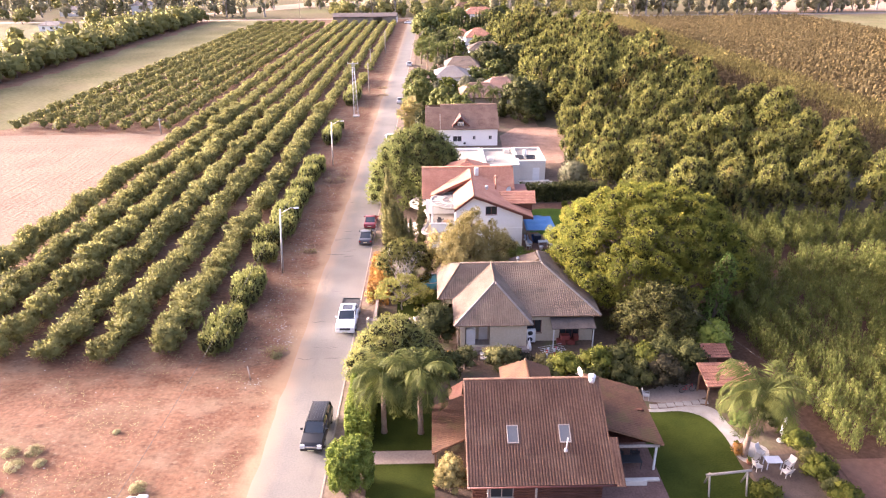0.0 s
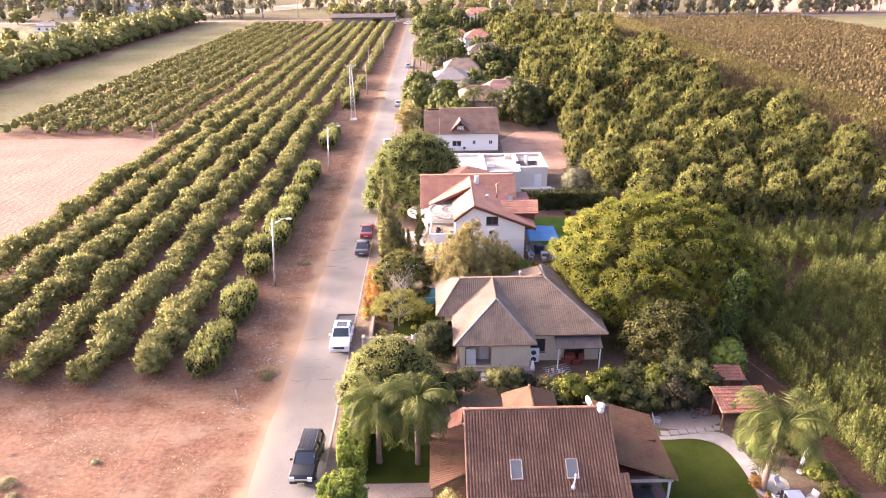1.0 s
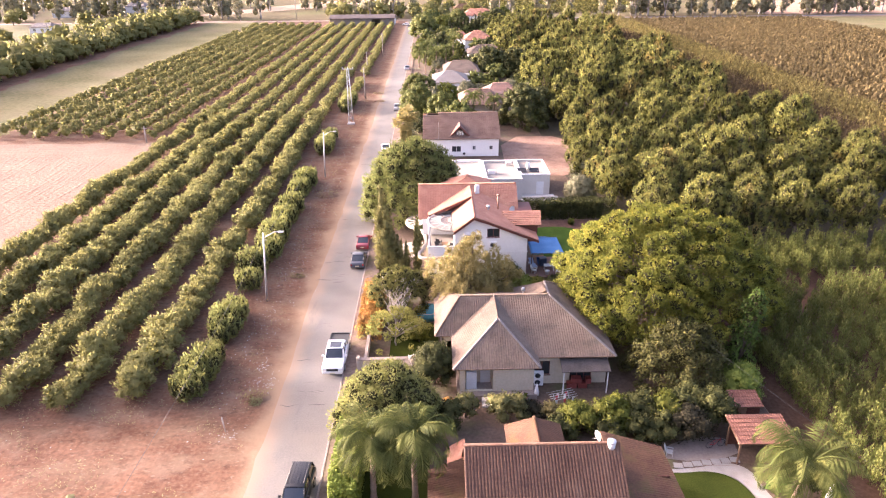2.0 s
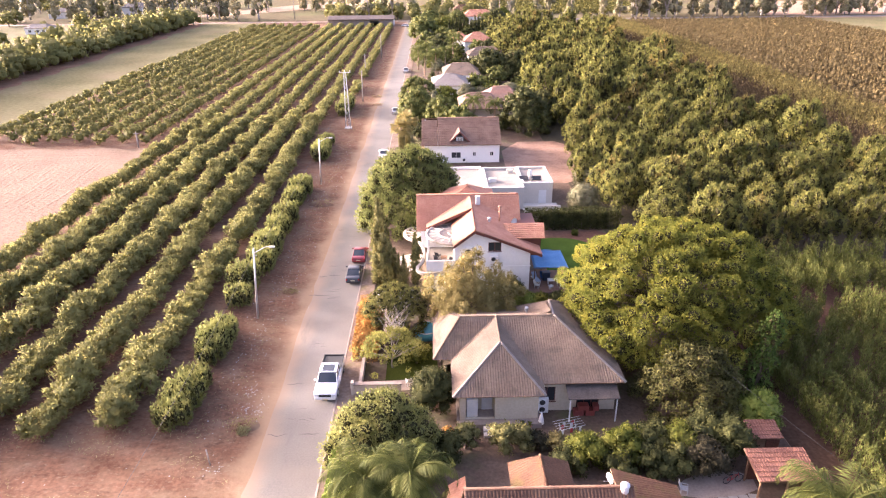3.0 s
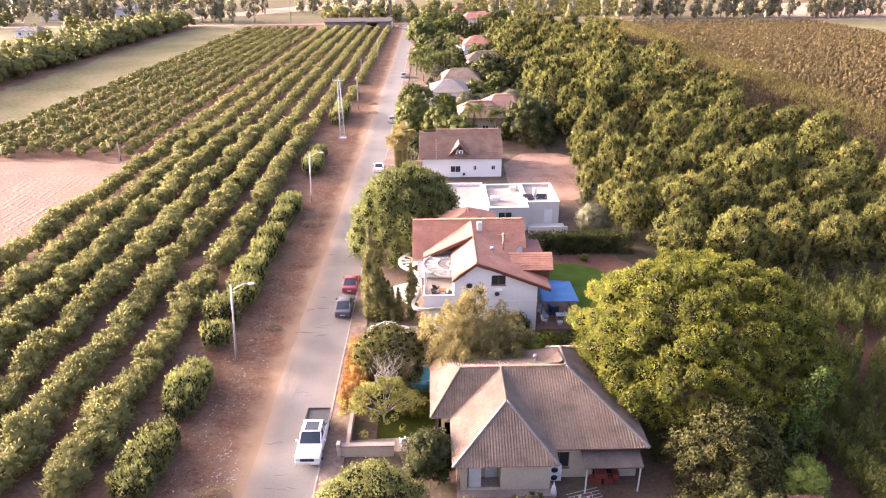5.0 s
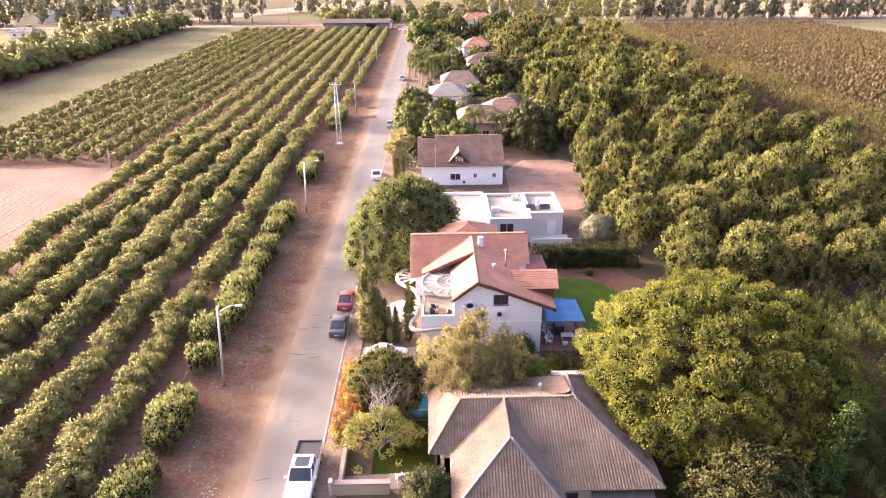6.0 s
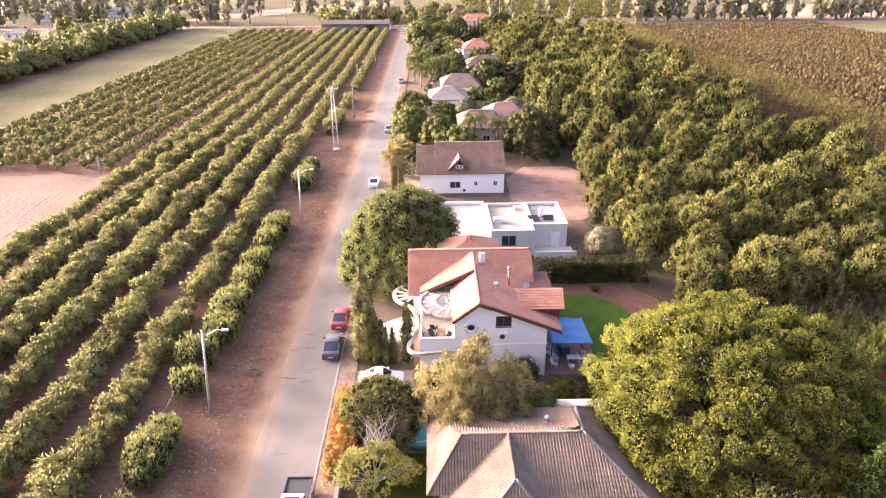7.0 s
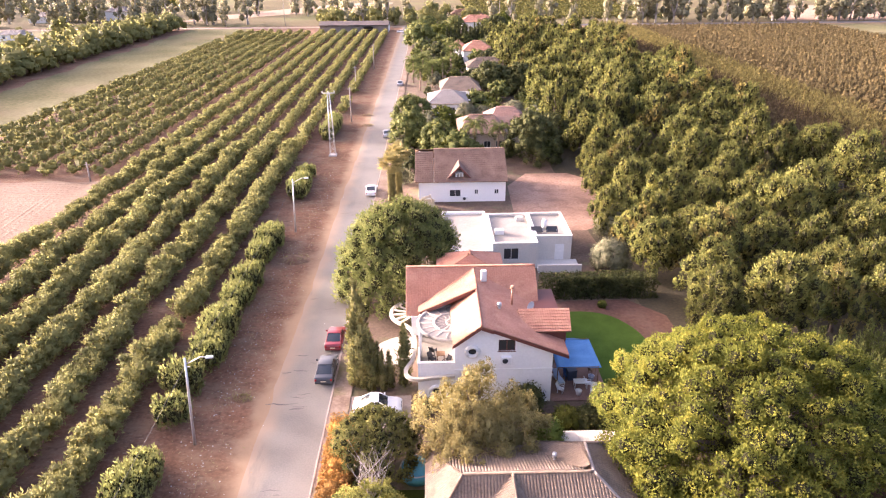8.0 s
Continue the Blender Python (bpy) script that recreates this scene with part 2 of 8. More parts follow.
REDPAINT = plain("red_car_paint", (0.20, 0.016, 0.02), 0.3, 0.0, 0.5, 0.6)
GREYPAINT = plain("dark_grey_car_paint", (0.055, 0.055, 0.06), 0.3, 0.2, 0.5, 0.5)
SILVERPAINT = plain("silver_car_paint", (0.42, 0.42, 0.43), 0.35, 0.5, 0.5, 0.4)
CARWHITE = plain("white_car_paint", (0.80, 0.80, 0.80), 0.3, 0.0, 0.5, 0.5)
RUBBER = plain("black_rubber", (0.02, 0.02, 0.02), 0.8)
BEDLINER = plain("black_bed_liner", (0.03, 0.03, 0.03), 0.75)
RIM = plain("alloy_rim", (0.45, 0.45, 0.46), 0.35, 0.8)
CHROME = plain("chrome", (0.62, 0.62, 0.63), 0.18, 1.0)
LAMPGLASS = plain("headlight_glass", (0.62, 0.64, 0.66), 0.12)
TAILGLASS = plain("red_tail_light", (0.35, 0.02, 0.02), 0.2)
BLUECLOTH = surface("blue_shade_cloth", (0.085, 0.215, 0.42), (0.14, 0.31, 0.54), 0.6, 8.0, 0.8, 0.1, depth=0.02)
POOLBLUE = plain("blue_pool_liner", (0.10, 0.42, 0.54), 0.4)
PORCHSHEET = surface("cream_ribbed_sheet", (0.46, 0.40, 0.33), (0.60, 0.54, 0.46), 0.5, 5.0, 0.7, 0.1, stain=((0.40, 0.33, 0.26), 0.6, 0.4), depth=0.02)
DARKNET = surface("grey_shade_sheet", (0.050, 0.042, 0.036), (0.110, 0.092, 0.080), 0.8, 8.0, 0.9, 0.1, depth=0.02)
BLACKPLASTIC = plain("black_plastic", (0.025, 0.025, 0.028), 0.6)
BLUEPLASTIC = plain("blue_plastic", (0.03, 0.10, 0.30), 0.5)
REDPLASTIC = plain("red_cloth", (0.45, 0.05, 0.05), 0.7)
TERRACOTTA = plain("terracotta", (0.42, 0.17, 0.09), 0.8)
SHEETROOF = surface("corrugated_rust_sheet", (0.16, 0.066, 0.042), (0.25, 0.115, 0.076), 0.8, 8.0, 0.7, 0.1, depth=0.02)
STUCCO_TAN = surface("tan_plaster", (0.42, 0.34, 0.26), (0.56, 0.47, 0.38), 0.5, 5.0, 0.9, 0.08, depth=0.02)

# Inner twigs coloured near black to stand in for the shade in crown hollows.
SHADE_TWIGS = surface("shade_dark_inner_twigs", (0.026, 0.026, 0.012), (0.055, 0.052, 0.024), 1.2, 9.0, 0.95, 0.6, depth=0.1, spec=0.0)

# Orchard leaves in tones raised and evened out to stand in for haze.
L_ORCHARD = foliage("mango_orchard_leaves", [(0.185, 0.182, 0.062), (0.230, 0.220, 0.075), (0.268, 0.250, 0.086), (0.300, 0.275, 0.096)], 0.55)
L_UPRIGHT = foliage("narrow_shrub_leaves", [(0.170, 0.182, 0.056), (0.220, 0.230, 0.070), (0.265, 0.268, 0.084), (0.305, 0.296, 0.100)], 0.5)
L_RUST = foliage("rust_tinged_leaves", [(0.090, 0.078, 0.025), (0.165, 0.138, 0.040), (0.245, 0.190, 0.054), (0.320, 0.238, 0.070)], 0.24)
L_PECAN = foliage("pecan_leaves", [(0.058, 0.068, 0.022), (0.127, 0.134, 0.036), (0.212, 0.206, 0.052), (0.307, 0.275, 0.072)], 0.45)
L_NURSERY = foliage("nursery_leaves", [(0.056, 0.068, 0.020), (0.103, 0.117, 0.030), (0.161, 0.172, 0.044), (0.235, 0.232, 0.062)], 0.35)
L_GOLD = foliage("golden_green_leaves", [(0.068, 0.078, 0.016), (0.128, 0.140, 0.024), (0.215, 0.216, 0.033), (0.335, 0.300, 0.046)], 0.4)
L_FICUS = foliage("glossy_green_leaves", [(0.045, 0.052, 0.017), (0.099, 0.110, 0.029), (0.176, 0.184, 0.050), (0.259, 0.244, 0.086)])
L_STREET = foliage("soft_street_tree_leaves", [(0.076, 0.090, 0.031), (0.147, 0.165, 0.048), (0.222, 0.238, 0.072), (0.301, 0.304, 0.108)], 0.45)
L_FEATHER = foliage("dusty_olive_leaves", [(0.180, 0.155, 0.060), (0.265, 0.224, 0.084), (0.345, 0.286, 0.108), (0.415, 0.342, 0.135)], 0.4)
L_DARK = foliage("dark_green_leaves", [(0.024, 0.028, 0.010), (0.048, 0.053, 0.017), (0.089, 0.093, 0.031), (0.150, 0.148, 0.046)])
L_HEDGE = foliage("bright_hedge_leaves", [(0.029, 0.034, 0.007), (0.074, 0.084, 0.014), (0.133, 0.140, 0.022), (0.193, 0.185, 0.039)])
L_PALM = foliage("palm_fronds", [(0.045, 0.056, 0.014), (0.080, 0.094, 0.024), (0.125, 0.138, 0.036), (0.190, 0.190, 0.055)], 0.3)
L_CLIP = foliage("clipped_bush_leaves", [(0.074, 0.104, 0.021), (0.138, 0.180, 0.032), (0.208, 0.248, 0.048), (0.282, 0.312, 0.072)], 0.3)
L_ORANGE = foliage("orange_blossom_shrub", [(0.149, 0.101, 0.035), (0.324, 0.169, 0.049), (0.499, 0.257, 0.061), (0.567, 0.324, 0.081)])
L_YELLOW = foliage("pale_yellow_leaves", [(0.108, 0.108, 0.029), (0.238, 0.230, 0.054), (0.374, 0.353, 0.086), (0.461, 0.432, 0.144)])
L_SILVER = foliage("silvery_leaves", [(0.089, 0.088, 0.047), (0.145, 0.140, 0.076), (0.204, 0.196, 0.112), (0.264, 0.251, 0.153)])
L_PURPLE = foliage("dark_purple_leaves", [(0.020, 0.020, 0.012), (0.036, 0.033, 0.018), (0.056, 0.048, 0.026), (0.082, 0.066, 0.035)])
L_BROWN = foliage("drying_sapling_leaves", [(0.085, 0.072, 0.024), (0.148, 0.124, 0.041), (0.212, 0.174, 0.058), (0.281, 0.226, 0.078)])
L_TAN = foliage("pinkish_dry_leaves", [(0.050, 0.036, 0.022), (0.088, 0.063, 0.036), (0.128, 0.094, 0.050), (0.174, 0.131, 0.068)])
L_BLOCK = foliage("olive_brown_block_leaves", [(0.066, 0.051, 0.022), (0.104, 0.080, 0.034), (0.146, 0.110, 0.046), (0.194, 0.145, 0.062)])
L_DULL = foliage("dull_olive_leaves", [(0.048, 0.049, 0.016), (0.081, 0.082, 0.025), (0.120, 0.115, 0.035), (0.165, 0.152, 0.047)])
L_ROUND = foliage("warm_olive_leaves", [(0.090, 0.092, 0.026), (0.145, 0.143, 0.038), (0.205, 0.194, 0.050), (0.265, 0.242, 0.064)])
L_CYPRESS = foliage("olive_cypress_leaves", [(0.079, 0.077, 0.028), (0.139, 0.133, 0.046), (0.213, 0.196, 0.066), (0.287, 0.253, 0.091)])
# Eucalypt grey-green, lightened further so distance haze sits in the leaf colour.
L_EUCALYPT = foliage("haze_pale_eucalypt_leaves", [(0.150, 0.140, 0.082), (0.235, 0.218, 0.125), (0.320, 0.290, 0.165), (0.400, 0.360, 0.215)], 0.4)
L_WEED = foliage("dry_weeds", [(0.129, 0.121, 0.054), (0.252, 0.230, 0.101), (0.375, 0.338, 0.162), (0.477, 0.432, 0.243)])
L_OLIVE = foliage("olive_brown_leaves", [(0.052, 0.052, 0.015), (0.086, 0.084, 0.024), (0.128, 0.120, 0.034), (0.169, 0.154, 0.046)])
L_VINE = foliage("vivid_vine_leaves", [(0.046, 0.073, 0.016), (0.078, 0.121, 0.026), (0.119, 0.176, 0.036), (0.169, 0.223, 0.049)])


# ---- mesh helpers ----
def mesh_of(name, verts, faces, material, smooth=False):
    me = bpy.data.meshes.new(name)
    me.from_pydata([tuple(v) for v in verts], [], [tuple(f) for f in faces])
    me.materials.append(material)
    if smooth:
        me.polygons.foreach_set("use_smooth", [True] * len(me.polygons))
    me.update()
    return me


def outward(quads, middle=0.3):
    """Turn leaves to face out of their crown; gives them with the crown's own direction at each."""
    c = quads.mean(1)
    lo, hi = c.min(0), c.max(0)
    mid, half = (lo + hi) / 2, (hi - lo) / 2 + 0.05
    mid[2] = lo[2] + 2 * middle * half[2]
    d = (c - mid) / half
    d /= np.linalg.norm(d, axis=1)[:, None] + 1e-9
    f = np.cross(quads[:, 2] - quads[:, 0], quads[:, 3] - quads[:, 1])
    turn = (f * d).sum(1) < 0
    quads = quads.copy()
    quads[turn] = quads[turn][:, ::-1]
    return quads, d


def mesh_quads(name, verts, material, woody=None, round_to=None, soft=0.45):
    """verts: (n, 4, 3) corners of n separate quads; woody: further quads, a crown's inner branching, coloured dark for
    the shade in its hollows;
    round_to: for each leaf the direction of the crown's surface, towards which its shading is rounded."""
    leafy_count = len(verts)
    if woody is not None:
        verts = np.concatenate([verts, woody])
    n = len(verts)
    me = bpy.data.meshes.new(name)
    me.vertices.add(4 * n), me.loops.add(4 * n), me.polygons.add(n)
    me.vertices.foreach_set("co", np.ascontiguousarray(verts, dtype=np.float32).ravel())
    me.loops.foreach_set("vertex_index", np.arange(4 * n, dtype=np.int32))
    me.polygons.foreach_set("loop_start", np.arange(0, 4 * n, 4, dtype=np.int32))
    me.materials.append(material)
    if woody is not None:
        me.materials.append(SHADE_TWIGS)
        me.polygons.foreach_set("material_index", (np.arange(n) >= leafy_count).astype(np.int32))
    me.update(calc_edges=True)
    if round_to is not None:
        f = np.cross(verts[:, 2] - verts[:, 0], verts[:, 3] - verts[:, 1])
        f /= np.linalg.norm(f, axis=1)[:, None] + 1e-9
        f[:leafy_count] = (1 - soft) * f[:leafy_count] + soft * round_to
        f /= np.linalg.norm(f, axis=1)[:, None] + 1e-9
        me.normals_split_custom_set(np.repeat(f, 4, axis=0).tolist())
    return me


def bm_mesh(name, bm, material, smooth=False):
    me = bpy.data.meshes.new(name)
    bm.to_mesh(me)
    bm.free()
    me.materials.append(material)
    if smooth:
        me.polygons.foreach_set("use_smooth", [True] * len(me.polygons))
    return me


def under(ob, parent, label=""):
    ob.parent = parent
    return tagged(ob, label) if label else ob


def part(name, bm, material, parent, label="", smooth=False):
    """A bmesh (or a ready mesh) as one object under a thing or part."""
    me = bm if isinstance(bm, bpy.types.Mesh) else bm_mesh(name, bm, material, smooth)
    return under(new(name, me), parent, label)


def thing(name, m, label, category, group="", kind=""):
    ob = new(name)
    ob.empty_display_size = 0.3
    ob.matrix_basis = m
    return tagged(ob, label, category, group, kind)


def setting(name, me, label="", category=""):
    return tagged(new(name, me), label, category, kind="structure")


def box(bm, x0, x1, y0, y1, z0, z1, bevel=0.0, m=None):
    r = bmesh.ops.create_cube(bm, size=1.0)
    vs = r["verts"]
    for v in vs:
        v.co = Vector((x0 + (v.co.x + 0.5) * (x1 - x0), y0 + (v.co.y + 0.5) * (y1 - y0), z0 + (v.co.z + 0.5) * (z1 - z0)))
    if m is not None:
        bmesh.ops.transform(bm, matrix=m, verts=vs)
    if bevel:
        es = list({e for v in vs for e in v.link_edges})
        bmesh.ops.bevel(bm, geom=es, offset=bevel, segments=2, affect="EDGES", profile=0.5)
    return bm


def boxes(*items, bevel=0.0):
    bm = bmesh.new()
    for i in items:
        box(bm, *i, bevel=bevel)
    return bm


def tube_data(points, radii, sides=8, closed_tip=True):
    """Vertices and faces of a round bar along points."""
    pts = [Vector(p) for p in points]
    verts, faces = [], []
    for i, p in enumerate(pts):
        d = (pts[min(i + 1, len(pts) - 1)] - pts[max(i - 1, 0)]).normalized()
        a = d.orthogonal().normalized() if abs(d.z) < 0.99 else Vector((1, 0, 0))
        a = (a - d * a.dot(d)).normalized()
        b = d.cross(a)
        for k in range(sides):
            w = 2 * math.pi * k / sides
            verts.append(p + (a * math.cos(w) + b * math.sin(w)) * radii[i])
    for i in range(len(pts) - 1):
        for k in range(sides):
            k2 = (k + 1) % sides
            faces.append((i * sides + k, i * sides + k2, (i + 1) * sides + k2, (i + 1) * sides + k))
    faces.append(tuple(range(sides - 1, -1, -1)))
    faces.append(tuple(range((len(pts) - 1) * sides, len(pts) * sides)))
    return verts, faces


def tubes_mesh(name, bars, material, sides=8):
    verts, faces = [], []
    for pts, rad in bars:
        rad = rad if isinstance(rad, (list, tuple)) else [rad] * len(pts)
        v, f = tube_data(pts, rad, sides)
        o = len(verts)
        verts += v
        faces += [tuple(i + o for i in q) for q in f]
    return mesh_of(name, verts, faces, material, True)


def solid(profile, y0, y1, axis="y"):
    """A closed profile of (x, z) pairs drawn out along y (or along x)."""
    n = len(profile)
    bm = bmesh.new()
    def at(p, w):
        return (p[0], w, p[1]) if axis == "y" else (w, p[0], p[1])
    a = [bm.verts.new(at(p, y0)) for p in profile]
    b = [bm.verts.new(at(p, y1)) for p in profile]
    bm.faces.new(a[::-1]), bm.faces.new(b)
    for i in range(n):
        bm.faces.new((a[i], a[(i + 1) % n], b[(i + 1) % n], b[i]))
    bmesh.ops.recalc_face_normals(bm, faces=bm.faces)
    return bm


# ---- plants ----
def leaf_quads(rng, centres, normals, length, width, jitter=0.7, up=0.0, spike=0.0):
    """Folded leaf clumps at centres, lying along the surface or (share spike) pointing out of it."""
    n = len(centres)
    d = normals + rng.normal(0, jitter, (n, 3))
    d[:, 2] += up
    d /= np.linalg.norm(d, axis=1)[:, None] + 1e-9
    r = rng.normal(0, 1, (n, 3))
    s = np.cross(d, r)
    s /= np.linalg.norm(s, axis=1)[:, None] + 1e-9
    t = np.cross(s, d)
    ln = (length * rng.uniform(0.65, 1.35, n))[:, None]
    wd = (width * rng.uniform(0.65, 1.35, n))[:, None]
    if spike:
        m = rng.random(n) < spike
        o = normals + rng.normal(0, 0.35, (n, 3)) + [0, 0, 0.45 + up]
        o /= np.linalg.norm(o, axis=1)[:, None] + 1e-9
        e = np.cross(o, r)
        e /= np.linalg.norm(e, axis=1)[:, None] + 1e-9
        t[m], s[m], d[m] = o[m], e[m], np.cross(e, o)[m]
    base, tip = centres - t * ln * 0.5, centres + t * ln * 0.5
    lift = d * ln * 0.16
    return np.stack([base, centres + s * wd * 0.5 + lift, tip, centres - s * wd * 0.5 + lift], 1)


def core_quads(lobes, scale=0.8, nu=8, nv=5):
    """A knobbly closed form that fills the inside of each lobe."""
    L = np.array(lobes, dtype=float)
    grids = []
    for f in (1, 3 if nu >= 8 else 1):
        T, P = np.meshgrid(np.linspace(0, 2 * math.pi, f * nu + 1), np.linspace(0.12, math.pi - 0.12, f * nv + 1))
        grids.append((T, P, np.stack([np.sin(P) * np.cos(T), np.sin(P) * np.sin(T), np.cos(P)], -1)))
    out = []
    for i, c in enumerate(L):
        T, P, d = grids[c[3] > 1.8]
        k = scale * (1 + 0.16 * np.sin(3 * T + i) * np.sin(2 * P + 1.7 * i))
        g = c[:3] + d * k[..., None] * c[3:]
        q = np.stack([g[:-1, :-1], g[1:, :-1], g[1:, 1:], g[:-1, 1:]], 2).reshape(-1, 4, 3)
        m, keep = q.mean(1), np.ones(len(q), bool)
        for j, o in enumerate(L):
            if j != i:
                keep &= (((m - o[:3]) / o[3:]) ** 2).sum(1) > 0.5
        out.append(q[keep])
    return np.concatenate(out)


def leafy(rng, lobes, density, length, width, jitter=0.55, up=0.0, shell=0.30, inner=0.0, rough=0.3, core=0.74, grid=(8, 5), spike=0.35):
    """Leaf clumps over the outside of overlapping lobes (cx, cy, cz, rx, ry, rz)."""
    L = np.array(lobes, dtype=float)
    wave1, wave2 = rng.normal(0, 3.2, 3), rng.normal(0, 3.2, 3)
    out = [core_quads(lobes, core, *grid)] if core else []
    for c in L:
        area = 4 * math.pi * ((c[3] * c[4]) ** 1.6 / 3 + (c[3] * c[5]) ** 1.6 / 3 + (c[4] * c[5]) ** 1.6 / 3) ** (1 / 1.6)
        for frac, lo, hi, size in ((1.0, 1 - shell, 1.06, 1.0), (inner, 0.4, 0.75, 1.5)):
            if frac == 0:
                continue
            n = max(6, int(area * density * frac))
            d = rng.normal(0, 1, (n, 3))
            d /= np.linalg.norm(d, axis=1)[:, None]
            rad = rng.uniform(lo, hi, n)[:, None]
            if size == 1.0:
                rad = rad * (1 + rough * (np.sin(d @ wave1 + c[0] * 3) * np.sin(d @ wave2 + c[1] * 5)))[:, None]
            p = c[:3] + d * rad * c[3:]
            nrm = d / c[3:]
            nrm /= np.linalg.norm(nrm, axis=1)[:, None]
            keep = np.ones(n, bool)
            if size == 1.0:
                for o in L:
                    if o is c or np.array_equal(o, c):
                        continue
                    keep &= (((p - o[:3]) / o[3:]) ** 2).sum(1) > 0.62
            p, nrm = p[keep], nrm[keep]
            if len(p):
                out.append(leaf_quads(rng, p, nrm, length * size, width * size, jitter, up, spike))
    return np.concatenate(out)


def dome_lobes(rng, radius, z0, z1, count, lobe, flat=0.85, squash=1.0):
    """Lobes spread over a dome-shaped crown."""
    lobes = []
    h = (z1 - z0)
    for i in range(count):
        w = (i + 0.5) / count
        a = i * 2.39996 + rng.uniform(-0.3, 0.3)
        el = w ** 0.9
        rr = math.sqrt(max(0.0, 1 - el ** 2.2)) * (radius - lobe * 0.7) * rng.uniform(0.84, 1.08)
        z = z0 + el * (h - lobe * 0.6) * rng.uniform(0.92, 1.05)
        s = lobe * rng.uniform(0.75, 1.25)
        lobes.append((rr * math.cos(a) * squash, rr * math.sin(a), z, s, s, s * flat))
    lobes.append((0, 0, z0 + h * 0.42, radius * 0.62 * squash, radius * 0.62, h * 0.42))
    return lobes


def limb_bars(rng, lobes, height, radius, base=0.0, count=7):
    """A tapered trunk that divides into limbs towards the lobes."""
    fork = base + height * 0.32
    bars = [([(0, 0, -0.15), (rng.uniform(-.1, .1), rng.uniform(-.1, .1), fork * 0.5), (0, 0, fork)], [radius * 1.25, radius, radius * 0.85])]
    for i in rng.choice(len(lobes), min(count, len(lobes)), replace=False):
        c = lobes[i]
        mid = (c[0] * 0.45, c[1] * 0.45, fork + (c[2] - fork) * 0.6)
        bars.append(([(0, 0, fork - 0.1), mid, (c[0] * 0.92, c[1] * 0.92, c[2])], [radius * 0.6, radius * 0.4, radius * 0.14]))
    return bars


def make_tree(name, m, lobes, height, trunk, leaves, label, density, leaf, seed, bark=BARK, group="", category="tree", jitter=0.6, up=0.0, limbs=7, inner=0.0, core=0.74, grid=(8, 5), spike=0.35, twigs=0.0):
    rng = np.random.default_rng(seed)
    ob = thing(name, m, label, category, group)
    # twigs: size of a dark core whose colour carries the hollows' shade
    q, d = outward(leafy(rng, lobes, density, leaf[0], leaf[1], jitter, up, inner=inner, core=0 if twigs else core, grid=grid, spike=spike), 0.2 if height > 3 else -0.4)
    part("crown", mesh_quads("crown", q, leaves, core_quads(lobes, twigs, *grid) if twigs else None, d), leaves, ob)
    part("trunk", tubes_mesh("trunk", limb_bars(rng, lobes, height, trunk, count=limbs), bark, 7), bark, ob)
    return ob

# ---- ground, road and fields ----
def sheet(name, x0, x1, y0, y1, z, material, nx=1, ny=1, wob=0.0, label="", seed=0, relief=0.0):
    """A level sheet with edges that wander by wob."""
    rng = np.random.default_rng(seed)
    verts, faces = [], []
    for j in range(ny + 1):
        y = y0 + (y1 - y0) * j / ny
        for i in range(nx + 1):
            x = x0 + (x1 - x0) * i / nx
            dx = dy = 0.0
            if wob and i in (0, nx):
                dx = wob * (noise.noise(Vector((x * 0.3, y * 0.13, seed))) + 0.6 * noise.noise(Vector((x, y * 0.5, seed))))
            if wob and j in (0, ny):
                dy = wob * noise.noise(Vector((x * 0.15, y, seed + 5)))
            dz = relief * noise.noise(Vector((x * 0.35, y * 0.35, seed))) if relief else 0.0
            verts.append((x + dx, y + dy, z + dz))
    w = nx + 1
    for j in range(ny):
        for i in range(nx):
            faces.append((j * w + i, j * w + i + 1, (j + 1) * w + i + 1, (j + 1) * w + i))
    return setting(name, mesh_of(name, verts, faces, material, True), label)


def outline_sheet(name, points, z, material, label="", smooth=3):
    """A level sheet inside a rounded outline."""
    pts = [Vector((*p, 0)) for p in points]
    for _ in range(smooth):
        q = []
        for i, a in enumerate(pts):
            b = pts[(i + 1) % len(pts)]
            q += [a * 0.75 + b * 0.25, a * 0.25 + b * 0.75]
        pts = q
    bm = bmesh.new()
    f = bm.faces.new([bm.verts.new((p.x, p.y, z)) for p in pts])
    bmesh.ops.triangulate(bm, faces=[f])
    bmesh.ops.recalc_face_normals(bm, faces=bm.faces)
    return setting(name, bm_mesh(name, bm, material), label)


KERB_X = -8.95
sheet("ground", -2500, 2500, -1200, 3500, -0.03, SOIL, 40, 40, label="red-brown bare earth with pale dusty patches")
sheet("far_ground", -900, 900, 436, 1500, -0.012, FARSOIL, 8, 8, 6.0, "hazy tan and olive farmland beyond the cross road", 3)
sheet("road", -14.4, KERB_X, -60, 424, 0.0, ASPHALT, 6, 240, 0.35, "worn pale grey asphalt village road", 7)
sheet("cross_road", -700, 700, 425, 433, -0.004, ASPHALT, 60, 2, 0.3, "pale asphalt cross road at the end of the street", 4)
sheet("ploughed_field", -400, -59.0, 40, 148, -0.008, PLOUGH, 60, 40, 1.2, "pale ploughed field with harrow lines", 11, 0.0)
sheet("grass_strip", -132, -100, 148, 424, -0.006, DRYGRASS, 8, 60, 4.0, "hazy green and tan grass strip", 12)
sheet("dry_meadow", -420, -148, 150, 424, -0.01, DRYGRASS, 20, 30, 6.0, "hazy dry meadow", 13)
